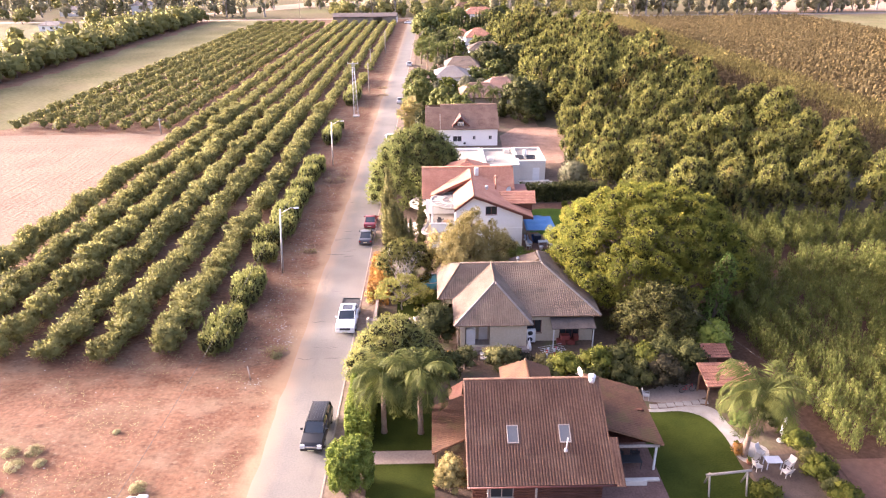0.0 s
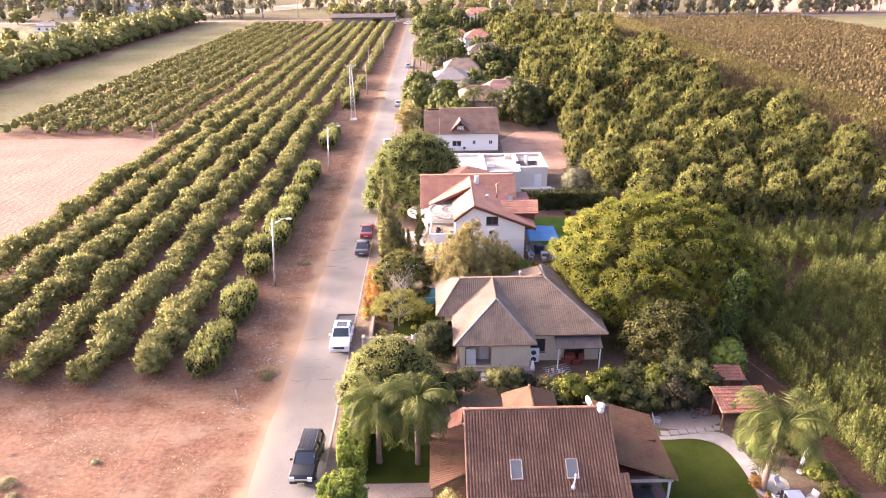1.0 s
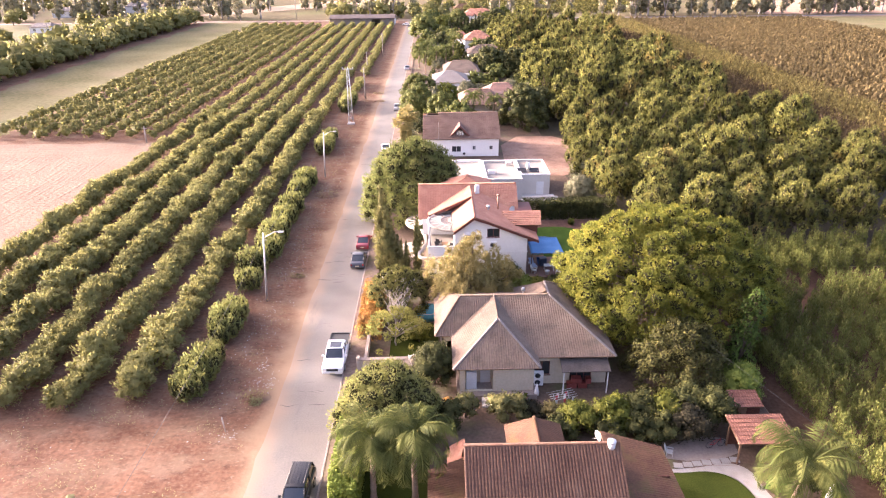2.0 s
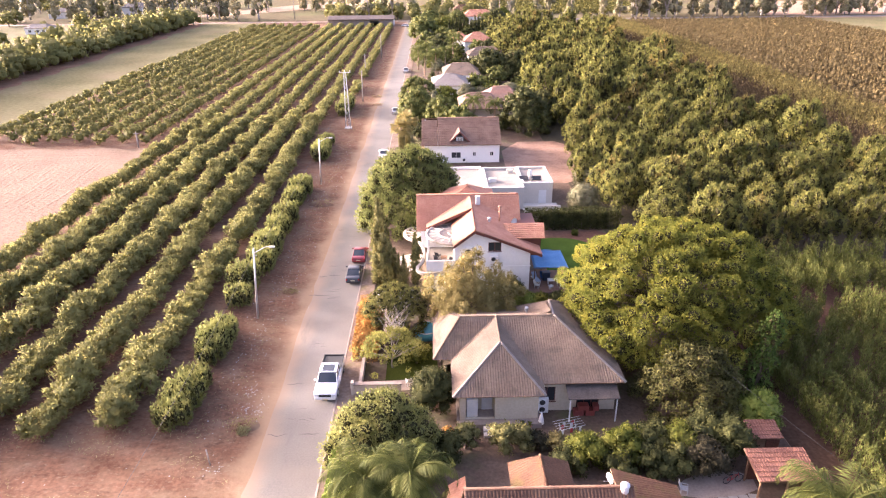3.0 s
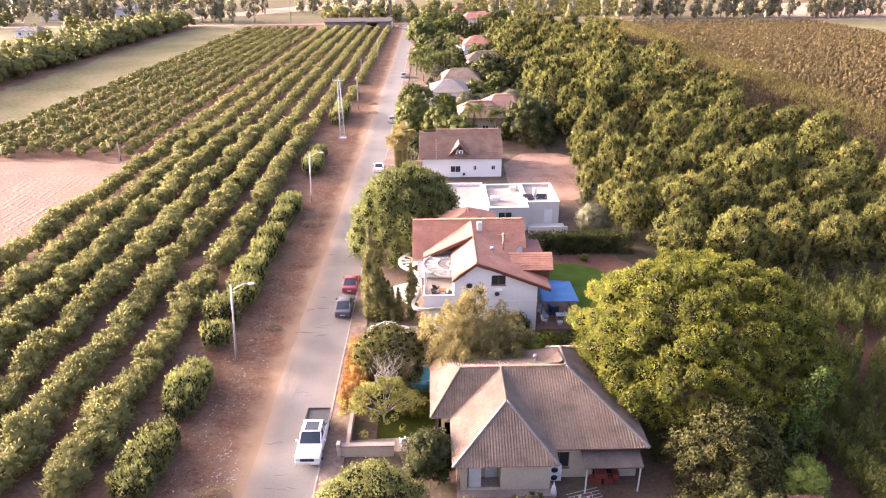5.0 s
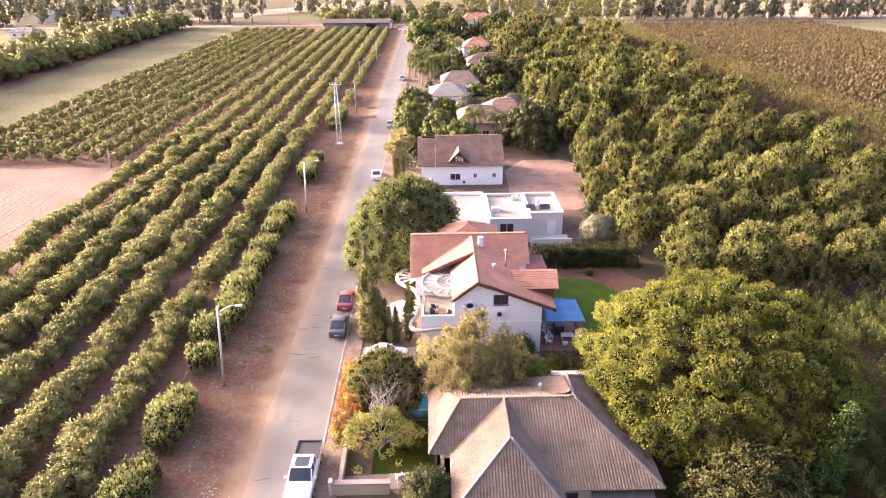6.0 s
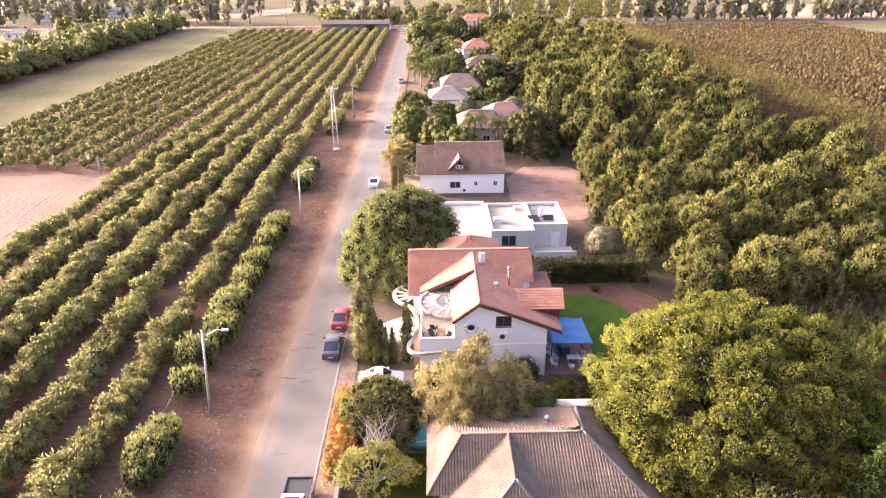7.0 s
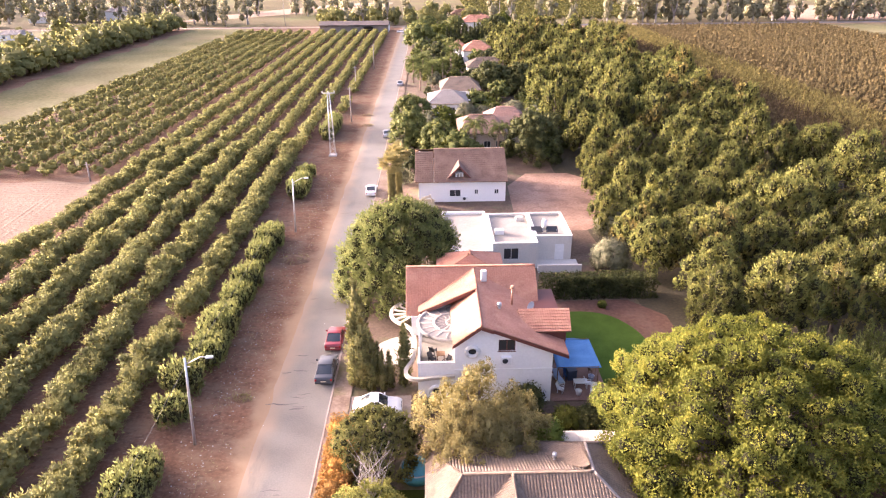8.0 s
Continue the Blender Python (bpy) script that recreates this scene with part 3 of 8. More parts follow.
sheet("pavement", KERB_X + 0.16, -7.0, -20, 420, 0.11, surface("dusty_worn_paving", (0.150, 0.105, 0.076), (0.260, 0.195, 0.150), 0.35, 4.0, 0.95, 0.3, contrast=1.3, stain=((0.12, 0.11, 0.05), 0.4, 0.7), depth=0.03, spec=0.1), 2, 120, 0.15, "narrow dusty pavement with thin weeds", 14)


def furrows():
    """Low ridges left by the harrow along the field, and wheel lines across the headland."""
    quads = []
    rng = np.random.default_rng(4)
    def ridge(pts, w, hgt):
        pts = np.array(pts)
        d = np.gradient(pts, axis=0)
        d /= np.linalg.norm(d, axis=1)[:, None]
        n = np.stack([-d[:, 1], d[:, 0]], 1) * w
        for i in range(len(pts) - 1):
            a, b, na, nb = pts[i], pts[i + 1], n[i], n[i + 1]
            z0, z1 = hgt[i], hgt[i + 1]
            quads.append([(*(a - na), -0.006), (*(b - nb), -0.006), (*b, z1), (*a, z0)])
            quads.append([(*a, z0), (*b, z1), (*(b + nb), -0.006), (*(a + na), -0.006)])
    x = -60.6
    while x > -150:
        end = 139 + 3.5 * noise.noise(Vector((x * 0.2, 1, 5)))
        ys = np.linspace(44, end, 44)
        xs = [x - 0.10 * (end - y) + 1.6 * noise.noise(Vector((x * 0.05, y * 0.035, 2))) - 0.02 * max(0, y - 118) ** 1.6 for y in ys]
        hgt = [max(0.0, 0.012 + 0.075 * noise.noise(Vector((x * 0.7, y * 0.16, 9)))) * min(1, (end - y) / 6 + 0.05) for y in ys]
        ridge(list(zip(xs, ys)), rng.uniform(0.25, 0.42), hgt)
        x -= rng.uniform(0.75, 1.5)
    for y in np.arange(140.5, 147.2, 1.1):
        xs = np.linspace(-62, -140, 40)
        ridge([(q, y + 0.5 * noise.noise(Vector((q * 0.1, y, 4)))) for q in xs], 0.3, [max(0.0, 0.04 + 0.09 * noise.noise(Vector((q * 0.2, y, 7)))) for q in xs])
    return quads


tagged(new("harrow_ridges", mesh_quads("harrow_ridges", np.array(furrows()), PLOUGH)), "low pale soil ridges across the ploughed field", "soil ridges", kind="stuff")


def kerb_line():
    ob = setting("kerb", boxes_mesh("kerb", [(KERB_X, KERB_X + 0.02, -20, -19.9, 0, 0.02)], KERB), "pale concrete kerb beside the road")
    me = bm_mesh("kerb_stone", boxes((0, 0.16, 0, 0.985, -0.05, 0.14), bevel=0.02), KERB)
    for i in range(130):
        s = new("kerb_stone", me)
        s.parent = ob
        s.matrix_basis = pose(KERB_X, 30 + i, 0)
    far = boxes((KERB_X, KERB_X + 0.16, 160, 420, -0.05, 0.14))
    part("kerb_run", far, KERB, ob)


def boxes_mesh(name, items, material, bevel=0.0):
    return bm_mesh(name, boxes(*items, bevel=bevel), material)


kerb_line()


def road_marks():
    """Tyre scuffs and patched cracks that lie across the lane."""
    rng = np.random.default_rng(21)
    n = 0
    for y0, cnt in ((57, 6), (63, 1), (82, 7), (87, 5), (100, 2), (128, 4), (47, 1), (70, 2)):
        for _ in range(cnt):
            x, y = rng.uniform(-14.0, -10.6), y0 + rng.uniform(-2.2, 2.2)
            w, h = rng.uniform(0.5, 2.0), rng.uniform(0.03, 0.09)
            k = 10
            xs = np.linspace(x - w / 2, x + w / 2, k)
            mid = y + np.array([0.25 * noise.noise(Vector((q * 1.3, y, 3))) for q in xs])
            th = h * np.sin(np.linspace(0.1, math.pi - 0.1, k))
            verts = [(a, b - c, 0.004) for a, b, c in zip(xs, mid, th)] + [(a, b + c, 0.004) for a, b, c in zip(xs, mid, th)]
            faces = [(i, i + 1, k + i + 1, k + i) for i in range(k - 1)]
            o = new("asphalt_patch", mesh_of("asphalt_patch", verts, faces, PATCH))
            o.parent = bpy.data.objects["road"]
            n += 1


road_marks()


# ---- planted rows beside the road ----
def bush_lobes(rng, w=2.3, h=2.7, count=9, upright=False):
    lobes = []
    for i in range(count):
        a, r = rng.uniform(0, 6.283), rng.uniform(0.2, 0.72) * w
        s = rng.uniform(0.2, 0.34) * w
        z = h * (rng.uniform(0.3, 0.78) if r > 0.4 * w else rng.uniform(0.55, 0.85))
        lobes.append((r * math.cos(a), r * math.sin(a), z, s, s, s * (1.3 if upright else 0.8)))
    lobes.append((0, 0, h * 0.45, w * 0.7, w * 0.7, h * 0.42))
    return lobes


def spread_copies(protos, places, seed, lo=0.85, hi=1.15):
    """Copies of the prototypes at places (x, y); the first of each stands there itself."""
    rng = np.random.default_rng(seed)
    for i, (x, y) in enumerate(places):
        s = rng.uniform(lo, hi)
        m = pose(x, y, 0, 0, 0, rng.uniform(0, 360)) @ Matrix.Diagonal((s, s, s * rng.uniform(0.9, 1.12), 1))
        p = protos[i % len(protos)]
        if i < len(protos):
            p.matrix_basis = m
        else:
            copy_thing(p, m)


def stuff_rows(name, places, sizes, leaves, label, category, quads_of, seed, middle=-0.4):
    """Plants too many to count, joined into one mesh."""
    rng = np.random.default_rng(seed)
    kinds = [outward(quads_of(np.random.default_rng(seed + k)), middle) for k in range(5)]
    out, faces = [], []
    for x, y in places:
        q, o = kinds[rng.integers(5)]
        a, s = rng.uniform(0, 6.283), rng.uniform(*sizes)
        c, d = math.cos(a) * s, math.sin(a) * s
        r = np.stack([q[..., 0] * c - q[..., 1] * d + x, q[..., 0] * d + q[..., 1] * c + y, q[..., 2] * s], -1)
        out.append(r)
        faces.append(np.stack([o[:, 0] * math.cos(a) - o[:, 1] * math.sin(a), o[:, 0] * math.sin(a) + o[:, 1] * math.cos(a), o[:, 2]], -1))
    return tagged(new(name, mesh_quads(name, np.concatenate(out), leaves, round_to=np.concatenate(faces))), label, category, kind="stuff")


def plume_quads(rng, n, height, radius, length, width, spread=0.35, base=0.25):
    """Upright shoots: narrow leaves that point up and a little outward."""
    z = base + (height - base) * rng.random(n) ** 0.85
    a = rng.uniform(0, 6.283, n)
    rad = radius * np.sqrt(rng.random(n)) * (1.05 - 0.75 * (z / height) ** 2)
    c = np.stack([rad * np.cos(a), rad * np.sin(a), z], 1)
    t = np.stack([np.cos(a) * spread, np.sin(a) * spread, np.ones(n)], 1) + rng.normal(0, 0.28, (n, 3))
    t /= np.linalg.norm(t, axis=1)[:, None]
    s = np.cross(t, rng.normal(0, 1, (n, 3)))
    s /= np.linalg.norm(s, axis=1)[:, None] + 1e-9
    f = np.cross(s, t)
    ln, wd = (length * rng.uniform(0.6, 1.3, n))[:, None], (width * rng.uniform(0.7, 1.3, n))[:, None]
    return np.stack([c - t * ln * 0.5, c + s * wd * 0.5 + f * wd * 0.3, c + t * ln * 0.5, c - s * wd * 0.5 + f * wd * 0.3], 1)


ROW_X = [-22.1 - 5.5 * k for k in range(7)]


def left_orchard():
    rng = np.random.default_rng(31)
    near, far = [], []
    for k, x in enumerate(ROW_X[1:]):
        y = 56.5 + rng.uniform(-1, 1)
        while y < 396:
            if rng.random() > (0.035 if y < 120 else 0.01):
                (near if y < 190 else far).append((x + rng.uniform(-0.35, 0.35), y))
            y += rng.uniform(2.0, 2.5)
    protos = []
    for k in range(6):
        lobes = bush_lobes(np.random.default_rng(100 + k), 1.9, 2.75, 26)
        protos.append(make_tree("orchard_tree", Matrix(), lobes, 2.0, 0.11, L_ORCHARD, "low bushy orchard tree with olive-green leaves paled for haze", 16, (0.34, 0.12), 200 + k, group="orchard rows", limbs=4, up=0.1, grid=(5, 3), spike=0.8))
    near.sort(key=lambda p: p[1])
    far += [(-22.3 + rng.uniform(-0.3, 0.3), y) for a, b in ((203, 216), (230, 300), (306, 392)) for y in np.arange(a, b, 2.4)]
    spread_copies(protos, near[:290], 5, 0.92, 1.18)
    far += near[290:]
    stuff_rows("far_orchard_rows", far, (0.9, 1.15), L_ORCHARD, "long rows of bushy olive-green orchard trees", "orchard",
               lambda r: leafy(r, bush_lobes(r, 1.95, 2.7, 9), 4.2, 0.42, 0.19, grid=(5, 3), spike=0.7), 41)
    # the row nearest the road: another, upright kind with wide gaps
    uprights = []
    for k in range(3):
        r = np.random.default_rng(140 + k)
        ob = thing("upright_shrub", Matrix(), "upright yellow-green shrub with long narrow leaves", "shrub", "shrubs beside the road")
        lobes = []
        for i in range(26):
            a, d, w = i * 2.4, 1.5 * math.sqrt((i + 0.4) / 26), r.uniform(0.34, 0.5)
            lobes.append((d * math.cos(a), d * math.sin(a), r.uniform(1.3, 1.9) - 0.2 * d, w, w, r.uniform(0.8, 1.3)))
        lobes.append((0, 0, 1.2, 1.3, 1.3, 1.1))
        q = leafy(r, lobes, 22, 0.36, 0.10, 0.4, 0.9, spike=0.95, core=0, rough=0.25)
        q, d = outward(q, -0.5)
        # the core's dark colour carries the shade between the shoots
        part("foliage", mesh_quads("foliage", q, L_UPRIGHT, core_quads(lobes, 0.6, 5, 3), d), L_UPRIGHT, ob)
        part("woody_base", tubes_mesh("woody_base", [([(0.2 * math.cos(a), 0.2 * math.sin(a), -0.1), (0.8 * math.cos(a), 0.8 * math.sin(a), 1.8)], [0.06, 0.02]) for a in np.linspace(0, 5.5, 6)], BARK, 5), BARK, ob)
        uprights.append(ob)
    spans = ((57.3, 63.6), (66.8, 72.4), (87.0, 96.0), (98.4, 107.0), (111.0, 120.0), (137.0, 150.0), (176.0, 190.0))
    places = [(-22.3 + rng.uniform(-0.3, 0.3), y) for a, b in spans for y in np.arange(a, b + 0.1, 1.7)]
    places += [(-22.4, 78.5), (-22.9, 83.0)]
    spread_copies(uprights, places, 6, 0.85, 1.15)
    # a few trees whose leaves have turned
    for i, (x, y) in enumerate(((-27.8, 85.3), (-27.5, 74.2), (-44.0, 128.4), (-33.3, 128.0), (-38.6, 97.5))):
        r = np.random.default_rng(240 + i)
        make_tree("orchard_tree", pose(x, y, 0), bush_lobes(r, 0.9, 2.9, 8), 2.0, 0.08, L_RUST, "small orchard tree with orange-brown turning leaves", 14, (0.36, 0.12), 245 + i, group="orchard rows", limbs=4, spike=0.8, grid=(5, 3))
    # the block beyond the ploughed field
    places = []
    for k in range(8):
        y = 152 + rng.uniform(-1, 2)
        while y < 396:
            if rng.random() > 0.03:
                places.append((-61.8 - 5.1 * k + rng.uniform(-0.35, 0.35), y))
            y += rng.uniform(3.0, 3.7)
    stuff_rows("far_orchard_block", places, (0.92, 1.18), L_ORCHARD, "hazy block of low olive orchard trees", "orchard",
               lambda r: leafy(r, bush_lobes(r, 1.9, 2.8, 7), 3.4, 0.44, 0.19, grid=(5, 3), spike=0.7), 43)


left_orchard()


def right_edge(y):
    """How far the grove reaches towards the houses."""
    return float(np.interp(y, [84, 98, 112, 125, 160, 175, 210, 260, 340], [29, 29, 24, 26.5, 31, 27, 29, 27, 27]))


CLEARINGS = ((61.5, 131.0, 7.5, 9.0), (41.0, 158.0, 6.5, 9.0), (57.0, 196.0, 7.0, 9.0))


def grove():
    rng = np.random.default_rng(51)
    places = []
    y, k = 91.5, 0
    while y < 345:
        x = right_edge(y) + 1.2 + 3.1 * (k % 2)
        while x < 74.5:
            px, py = x + rng.uniform(-0.9, 0.9), y + rng.uniform(-0.9, 0.9)
            if rng.random() > 0.045 and not any(((px - cx) / a) ** 2 + ((py - cy) / b) ** 2 < 1 for cx, cy, a, b in CLEARINGS):
                places.append((px, py))
            x += rng.uniform(6.3, 7.6)
        y += 6.9
        k += 1
    def tree(seed, count, density, leaf, rusty):
        """A domed crown of many upswept sprays; the shade of its hollows is in the dark core's colour."""
        r = np.random.default_rng(seed)
        ob = thing("grove_tree", Matrix(), "tall leafy grove tree with rust-tinged upswept foliage" if rusty else "tall leafy grove tree with yellow-green upswept foliage", "tree", "grove trees")
        lobes = []
        for i in range(count):
            a, el = i * 2.4 + r.uniform(-0.35, 0.35), (i + 0.5) / count
            d = 3.2 * math.sqrt(max(0.02, 1 - el ** 1.7)) * r.uniform(0.6, 1.2)
            w = r.uniform(0.58, 0.92) * (34 / count) ** 0.4
            lobes.append((d * math.cos(a), d * math.sin(a), 2.3 + 5.4 * el * r.uniform(0.8, 1.2), w, w, w * r.uniform(1.25, 1.8)))
        red = [c for i, c in enumerate(lobes) if rusty and i % 3 == 1]
        rest = [c for c in lobes if c not in red]
        q = leafy(r, rest, density, *leaf, 0.5, 0.5, spike=0.9, core=0, rough=0.3)
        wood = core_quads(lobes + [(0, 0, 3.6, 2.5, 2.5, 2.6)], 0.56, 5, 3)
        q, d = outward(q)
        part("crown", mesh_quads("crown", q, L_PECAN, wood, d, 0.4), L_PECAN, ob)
        if red:
            part("rusty_sprays", mesh_quads("rusty_sprays", leafy(r, red, density, *leaf, 0.5, 0.5, spike=0.85, core=0), L_RUST), L_RUST, ob, "orange-brown turning leaves")
        part("trunk", tubes_mesh("trunk", limb_bars(r, lobes, 5.6, 0.22, count=6), BARK, 6), BARK, ob)
        return ob
    spread_copies([tree(300 + k, 36, 19.0, (0.38, 0.13), k == 2) for k in range(6)], [p for p in places if p[1] < 165], 8, 0.78, 1.25)
    spread_copies([tree(350 + k, 22, 8.0, (0.54, 0.22), k == 1) for k in range(5)], [p for p in places if p[1] >= 165], 9, 0.78, 1.25)


grove()


def nursery():
    """Slim young trees set close in rows."""
    rng = np.random.default_rng(61)
    def sapling(r):
        shoots = []
        for i in range(13):
            a, d = i * 2.4, 0.46 * math.sqrt((i + 0.3) / 12)
            h = r.uniform(3.2, 4.5) - 1.5 * d
            shoots.append(plume_quads(r, 42, h, 0.27, 0.34, 0.075, 0.28) + np.array([d * math.cos(a), d * math.sin(a), 0]))
        return np.concatenate(shoots)
    places = []
    # the rows run a little askew to the road, with a cross track between two blocks
    for k in range(16):
        y = 40.6 + rng.uniform(0, 1)
        while y < 87:
            x = 32.7 + 2.85 * k - 0.06 * (y - 48) + rng.uniform(-0.18, 0.18)
            crossing = 73.5 + 0.10 * (x - 34) < y < 76.5 + 0.10 * (x - 34)
            if x < 30 + 0.52 * y and not crossing and not (y > 66 and x < 36.5) and rng.random() > 0.04:
                places.append((x, y))
            y += rng.uniform(0.95, 1.25)
    stuff_rows("nursery_rows", places, (0.85, 1.12), L_NURSERY, "dense rows of slim green young trees with pointed tops", "saplings", sapling, 63, 0.25)

    def thin(r):
        return plume_quads(r, 30, 2.8, 0.7, 0.75, 0.15, 0.2, 0.1)
    places = [(x + rng.uniform(-0.3, 0.3), y + rng.uniform(-0.4, 0.4)) for x in np.arange(95.5, 110, 2.3) for y in np.arange(112, 420, 1.35)]
    stuff_rows("sapling_strip", places, (0.8, 1.25), L_BROWN, "strip of pale tan drying saplings", "saplings", thin, 65)

    places = [(x + rng.uniform(-0.3, 0.3), y + rng.uniform(-0.4, 0.4)) for x in np.arange(79.0, 95.4, 2.3) for y in np.arange(96, 398, 1.6)]
    stuff_rows("brown_sapling_strip", places, (0.75, 1.05), L_TAN, "strip of short brown saplings beside the grove", "saplings", thin, 66)

    def low(r):
        return leafy(r, [(0, 0, 1.5, 1.15, 1.15, 1.5), (r.uniform(-0.7, 0.7), r.uniform(-0.7, 0.7), 1.9, 0.7, 0.7, 1.0)], 1.5, 0.48, 0.22, 0.5, 0.5, core=0.7, grid=(5, 3), spike=0.85)
    places = [(x + rng.uniform(-0.4, 0.4), y + rng.uniform(-0.5, 0.5)) for x in np.arange(112, 216, 3.3) for y in np.arange(150, 410, 1.9) if x - 107 < (y - 130) * 0.9]
    stuff_rows("dark_orchard_block", places, (0.62, 0.92), L_BLOCK, "wide block of small olive-brown orchard trees", "orchard", low, 67)
    places = [(x, y) for x in np.arange(30, 76, 3.6) for y in np.arange(348, 420, 2.0)]
    stuff_rows("young_rows", places, (0.6, 0.85), L_HEDGE, "rows of low young green trees", "saplings", low, 69)


nursery()
sheet("sapling_ground", 75.5, 226, 88, 400, -0.014, surface("weedy_tilled_ground", (0.046, 0.034, 0.015), (0.088, 0.066, 0.030), 0.15, 1.5, 0.95, 0.6, stain=((0.070, 0.060, 0.022), 0.3, 0.6), depth=0.1, spec=0.0), 10, 20, 2.0, "weedy olive-brown tilled ground under the saplings", 15)


# ---- trees beyond the fields ----
def far_trees():
    rng = np.random.default_rng(71)
    protos = []
    for k in range(4):
        r = np.random.default_rng(400 + k)
        lobes = [(r.uniform(-2.4, 2.4), r.uniform(-2.4, 2.4), z, s, s, s * 1.1) for z, s in zip(r.uniform(2.6, 14.0, 14), r.uniform(1.3, 2.3, 14))]
        protos.append(make_tree("eucalyptus_tree", Matrix(), lobes, 9, 0.4, L_EUCALYPT, "tall ragged eucalyptus tree with a pale bare trunk", 0.45, (1.2, 0.5), 410 + k, PALEBARK, "trees along the cross road", grid=(6, 3)))
    places = [(x + rng.uniform(-3, 3), 437 + rng.uniform(-2, 6)) for x in (40, 47, 66, 72, 84, 104, 118, 124, 131, 146, 151, 160, 166, 171, 178, 186, 193, 199, 206, 231, 240, 252, 262)]
    places += [(x + rng.uniform(-4, 4), y + rng.uniform(-8, 8)) for x, y in ((-118, 440), (-126, 446), (-133, 442), (-141, 452), (-152, 455), (-30, 455), (-22, 448), (-40, 450), (-48, 446), (-180, 470), (-196, 480), (-210, 462), (-75, 520), (-10, 470), (-235, 500), (-260, 470), (-288, 455), (-300, 520))]
    places += [(rng.uniform(-330, -60), rng.uniform(437, 600)) for _ in range(60)] + [(rng.uniform(120, 290), rng.uniform(437, 462)) for _ in range(34)]
    spread_copies(protos, places, 9, 0.75, 1.25)
    protos = []
    for k in range(4):
        r = np.random.default_rng(440 + k)
        protos.append(make_tree("broadleaf_tree", Matrix(), dome_lobes(r, 4.2, 1.4, 7.0, 8, 1.9), 5, 0.25, L_ORCHARD, "rounded green tree in a far field belt, paled for haze", 0.3, (1.2, 0.6), 450 + k, group="field belt trees", grid=(6, 3)))
    places = []
    y = 168.0
    while y < 424:
        for x in (-141, -148, -155):
            places.append((x + rng.uniform(-2, 2), y + rng.uniform(-2, 2)))
        y += 6.0
    places += [(x + rng.uniform(-4, 4), y + rng.uniform(-6, 6)) for x in np.arange(-62, 36, 9) for y in (440, 458, 480)]
    places += [(rng.uniform(-360, -165), rng.uniform(300, 640)) for _ in range(50)]
    spread_copies(protos, places, 10, 0.8, 1.25)
    places = [(x, y) for x in np.arange(30, 150, 6.5) for y in np.arange(465, 700, 4.0)]
    stuff_rows("distant_orchard", places, (1.4, 2.0), L_OLIVE, "rows of a distant orchard", "orchard", lambda r: leafy(r, [(0, 0, 1.0, 1.2, 1.2, 1.1)], 1.2, 1.0, 0.6, core=0), 73)


far_trees()

# ---- building parts ----
def tiled(poly, course=0.37, pitch=0.22, wave=0.018, step=0.055, deck=0.10):
    """A roof slope: courses of rolled tiles over a deck. poly: convex, its first edge the eave, seen from above counter-clockwise."""
    P = [Vector(p) for p in poly]
    u = (P[1] - P[0]).normalized()
    nrm = (P[1] - P[0]).cross(P[-1] - P[0]).normalized()
    if nrm.z < 0:
        nrm = -nrm
    v = nrm.cross(u)
    if (P[-1] - P[0]).dot(v) < 0:
        v = -v
    uv = [((p - P[0]).dot(u), (p - P[0]).dot(v)) for p in P]
    vmax = max(q[1] for q in uv)

    def span(h):
        h = min(max(h, 1e-4), vmax - 1e-4)
        xs = []
        for a, b in zip(uv, uv[1:] + uv[:1]):
            if (a[1] - h) * (b[1] - h) <= 0 and abs(a[1] - b[1]) > 1e-6:
                xs.append(a[0] + (b[0] - a[0]) * (h - a[1]) / (b[1] - a[1]))
        return min(xs), max(xs)

    verts, faces = [], []
    rows = max(1, round(vmax / course))
    sub = 3
    lo, hi = min(q[0] for q in uv), max(q[0] for q in uv)
    first = math.floor(lo / pitch) * pitch
    n = int((hi - first) / pitch * sub) + 1
    w = [wave * abs(math.sin(math.pi * i / sub)) ** 0.7 for i in range(n + 1)]
    for k in range(rows + 1):
        h = vmax * k / rows
        a0, b0 = span(h)
        for i in range(n + 1):
            s = min(max(first + i * pitch / sub, a0), b0)
            verts.append(P[0] + u * s + v * h + nrm * (w[i] + 0.004))
            verts.append(P[0] + u * s + v * (h - 0.02) + nrm * (w[i] + step))
    wide = 2 * (n + 1)
    for k in range(rows):
        for i in range(n):
            q, t = k * wide + 2 * i, (k + 1) * wide + 2 * i
            if (verts[q] - verts[q + 2]).length > 1e-3:
                faces.append((q, q + 2, q + 3, q + 1))
            if (verts[q] - verts[q + 2]).length > 1e-3 or (verts[t] - verts[t + 2]).length > 1e-3:
                faces.append((q + 1, q + 3, t + 2, t))
    used = sorted({i for f in faces for i in f})
    slot = {o: i for i, o in enumerate(used)}
    tiles = [verts[i] for i in used], [tuple(slot[i] for i in f) for f in faces]
    m = len(P)
    dv = [p - nrm * 0.004 for p in P] + [p - nrm * deck for p in P]
    df = [tuple(range(m)), tuple(range(2 * m - 1, m - 1, -1))] + [(i, m + i, m + (i + 1) % m, (i + 1) % m) for i in range(m)]
    return tiles, (dv, df)


def roof_slope(house, poly, material, label="", **k):
    tiles, deck = tiled(poly, **k)
    slope = part("roof_slope", mesh_of("roof_slope", *tiles, material), material, house, label)
    part("deck", mesh_of("deck", *deck, WOOD), WOOD, slope)
    return slope


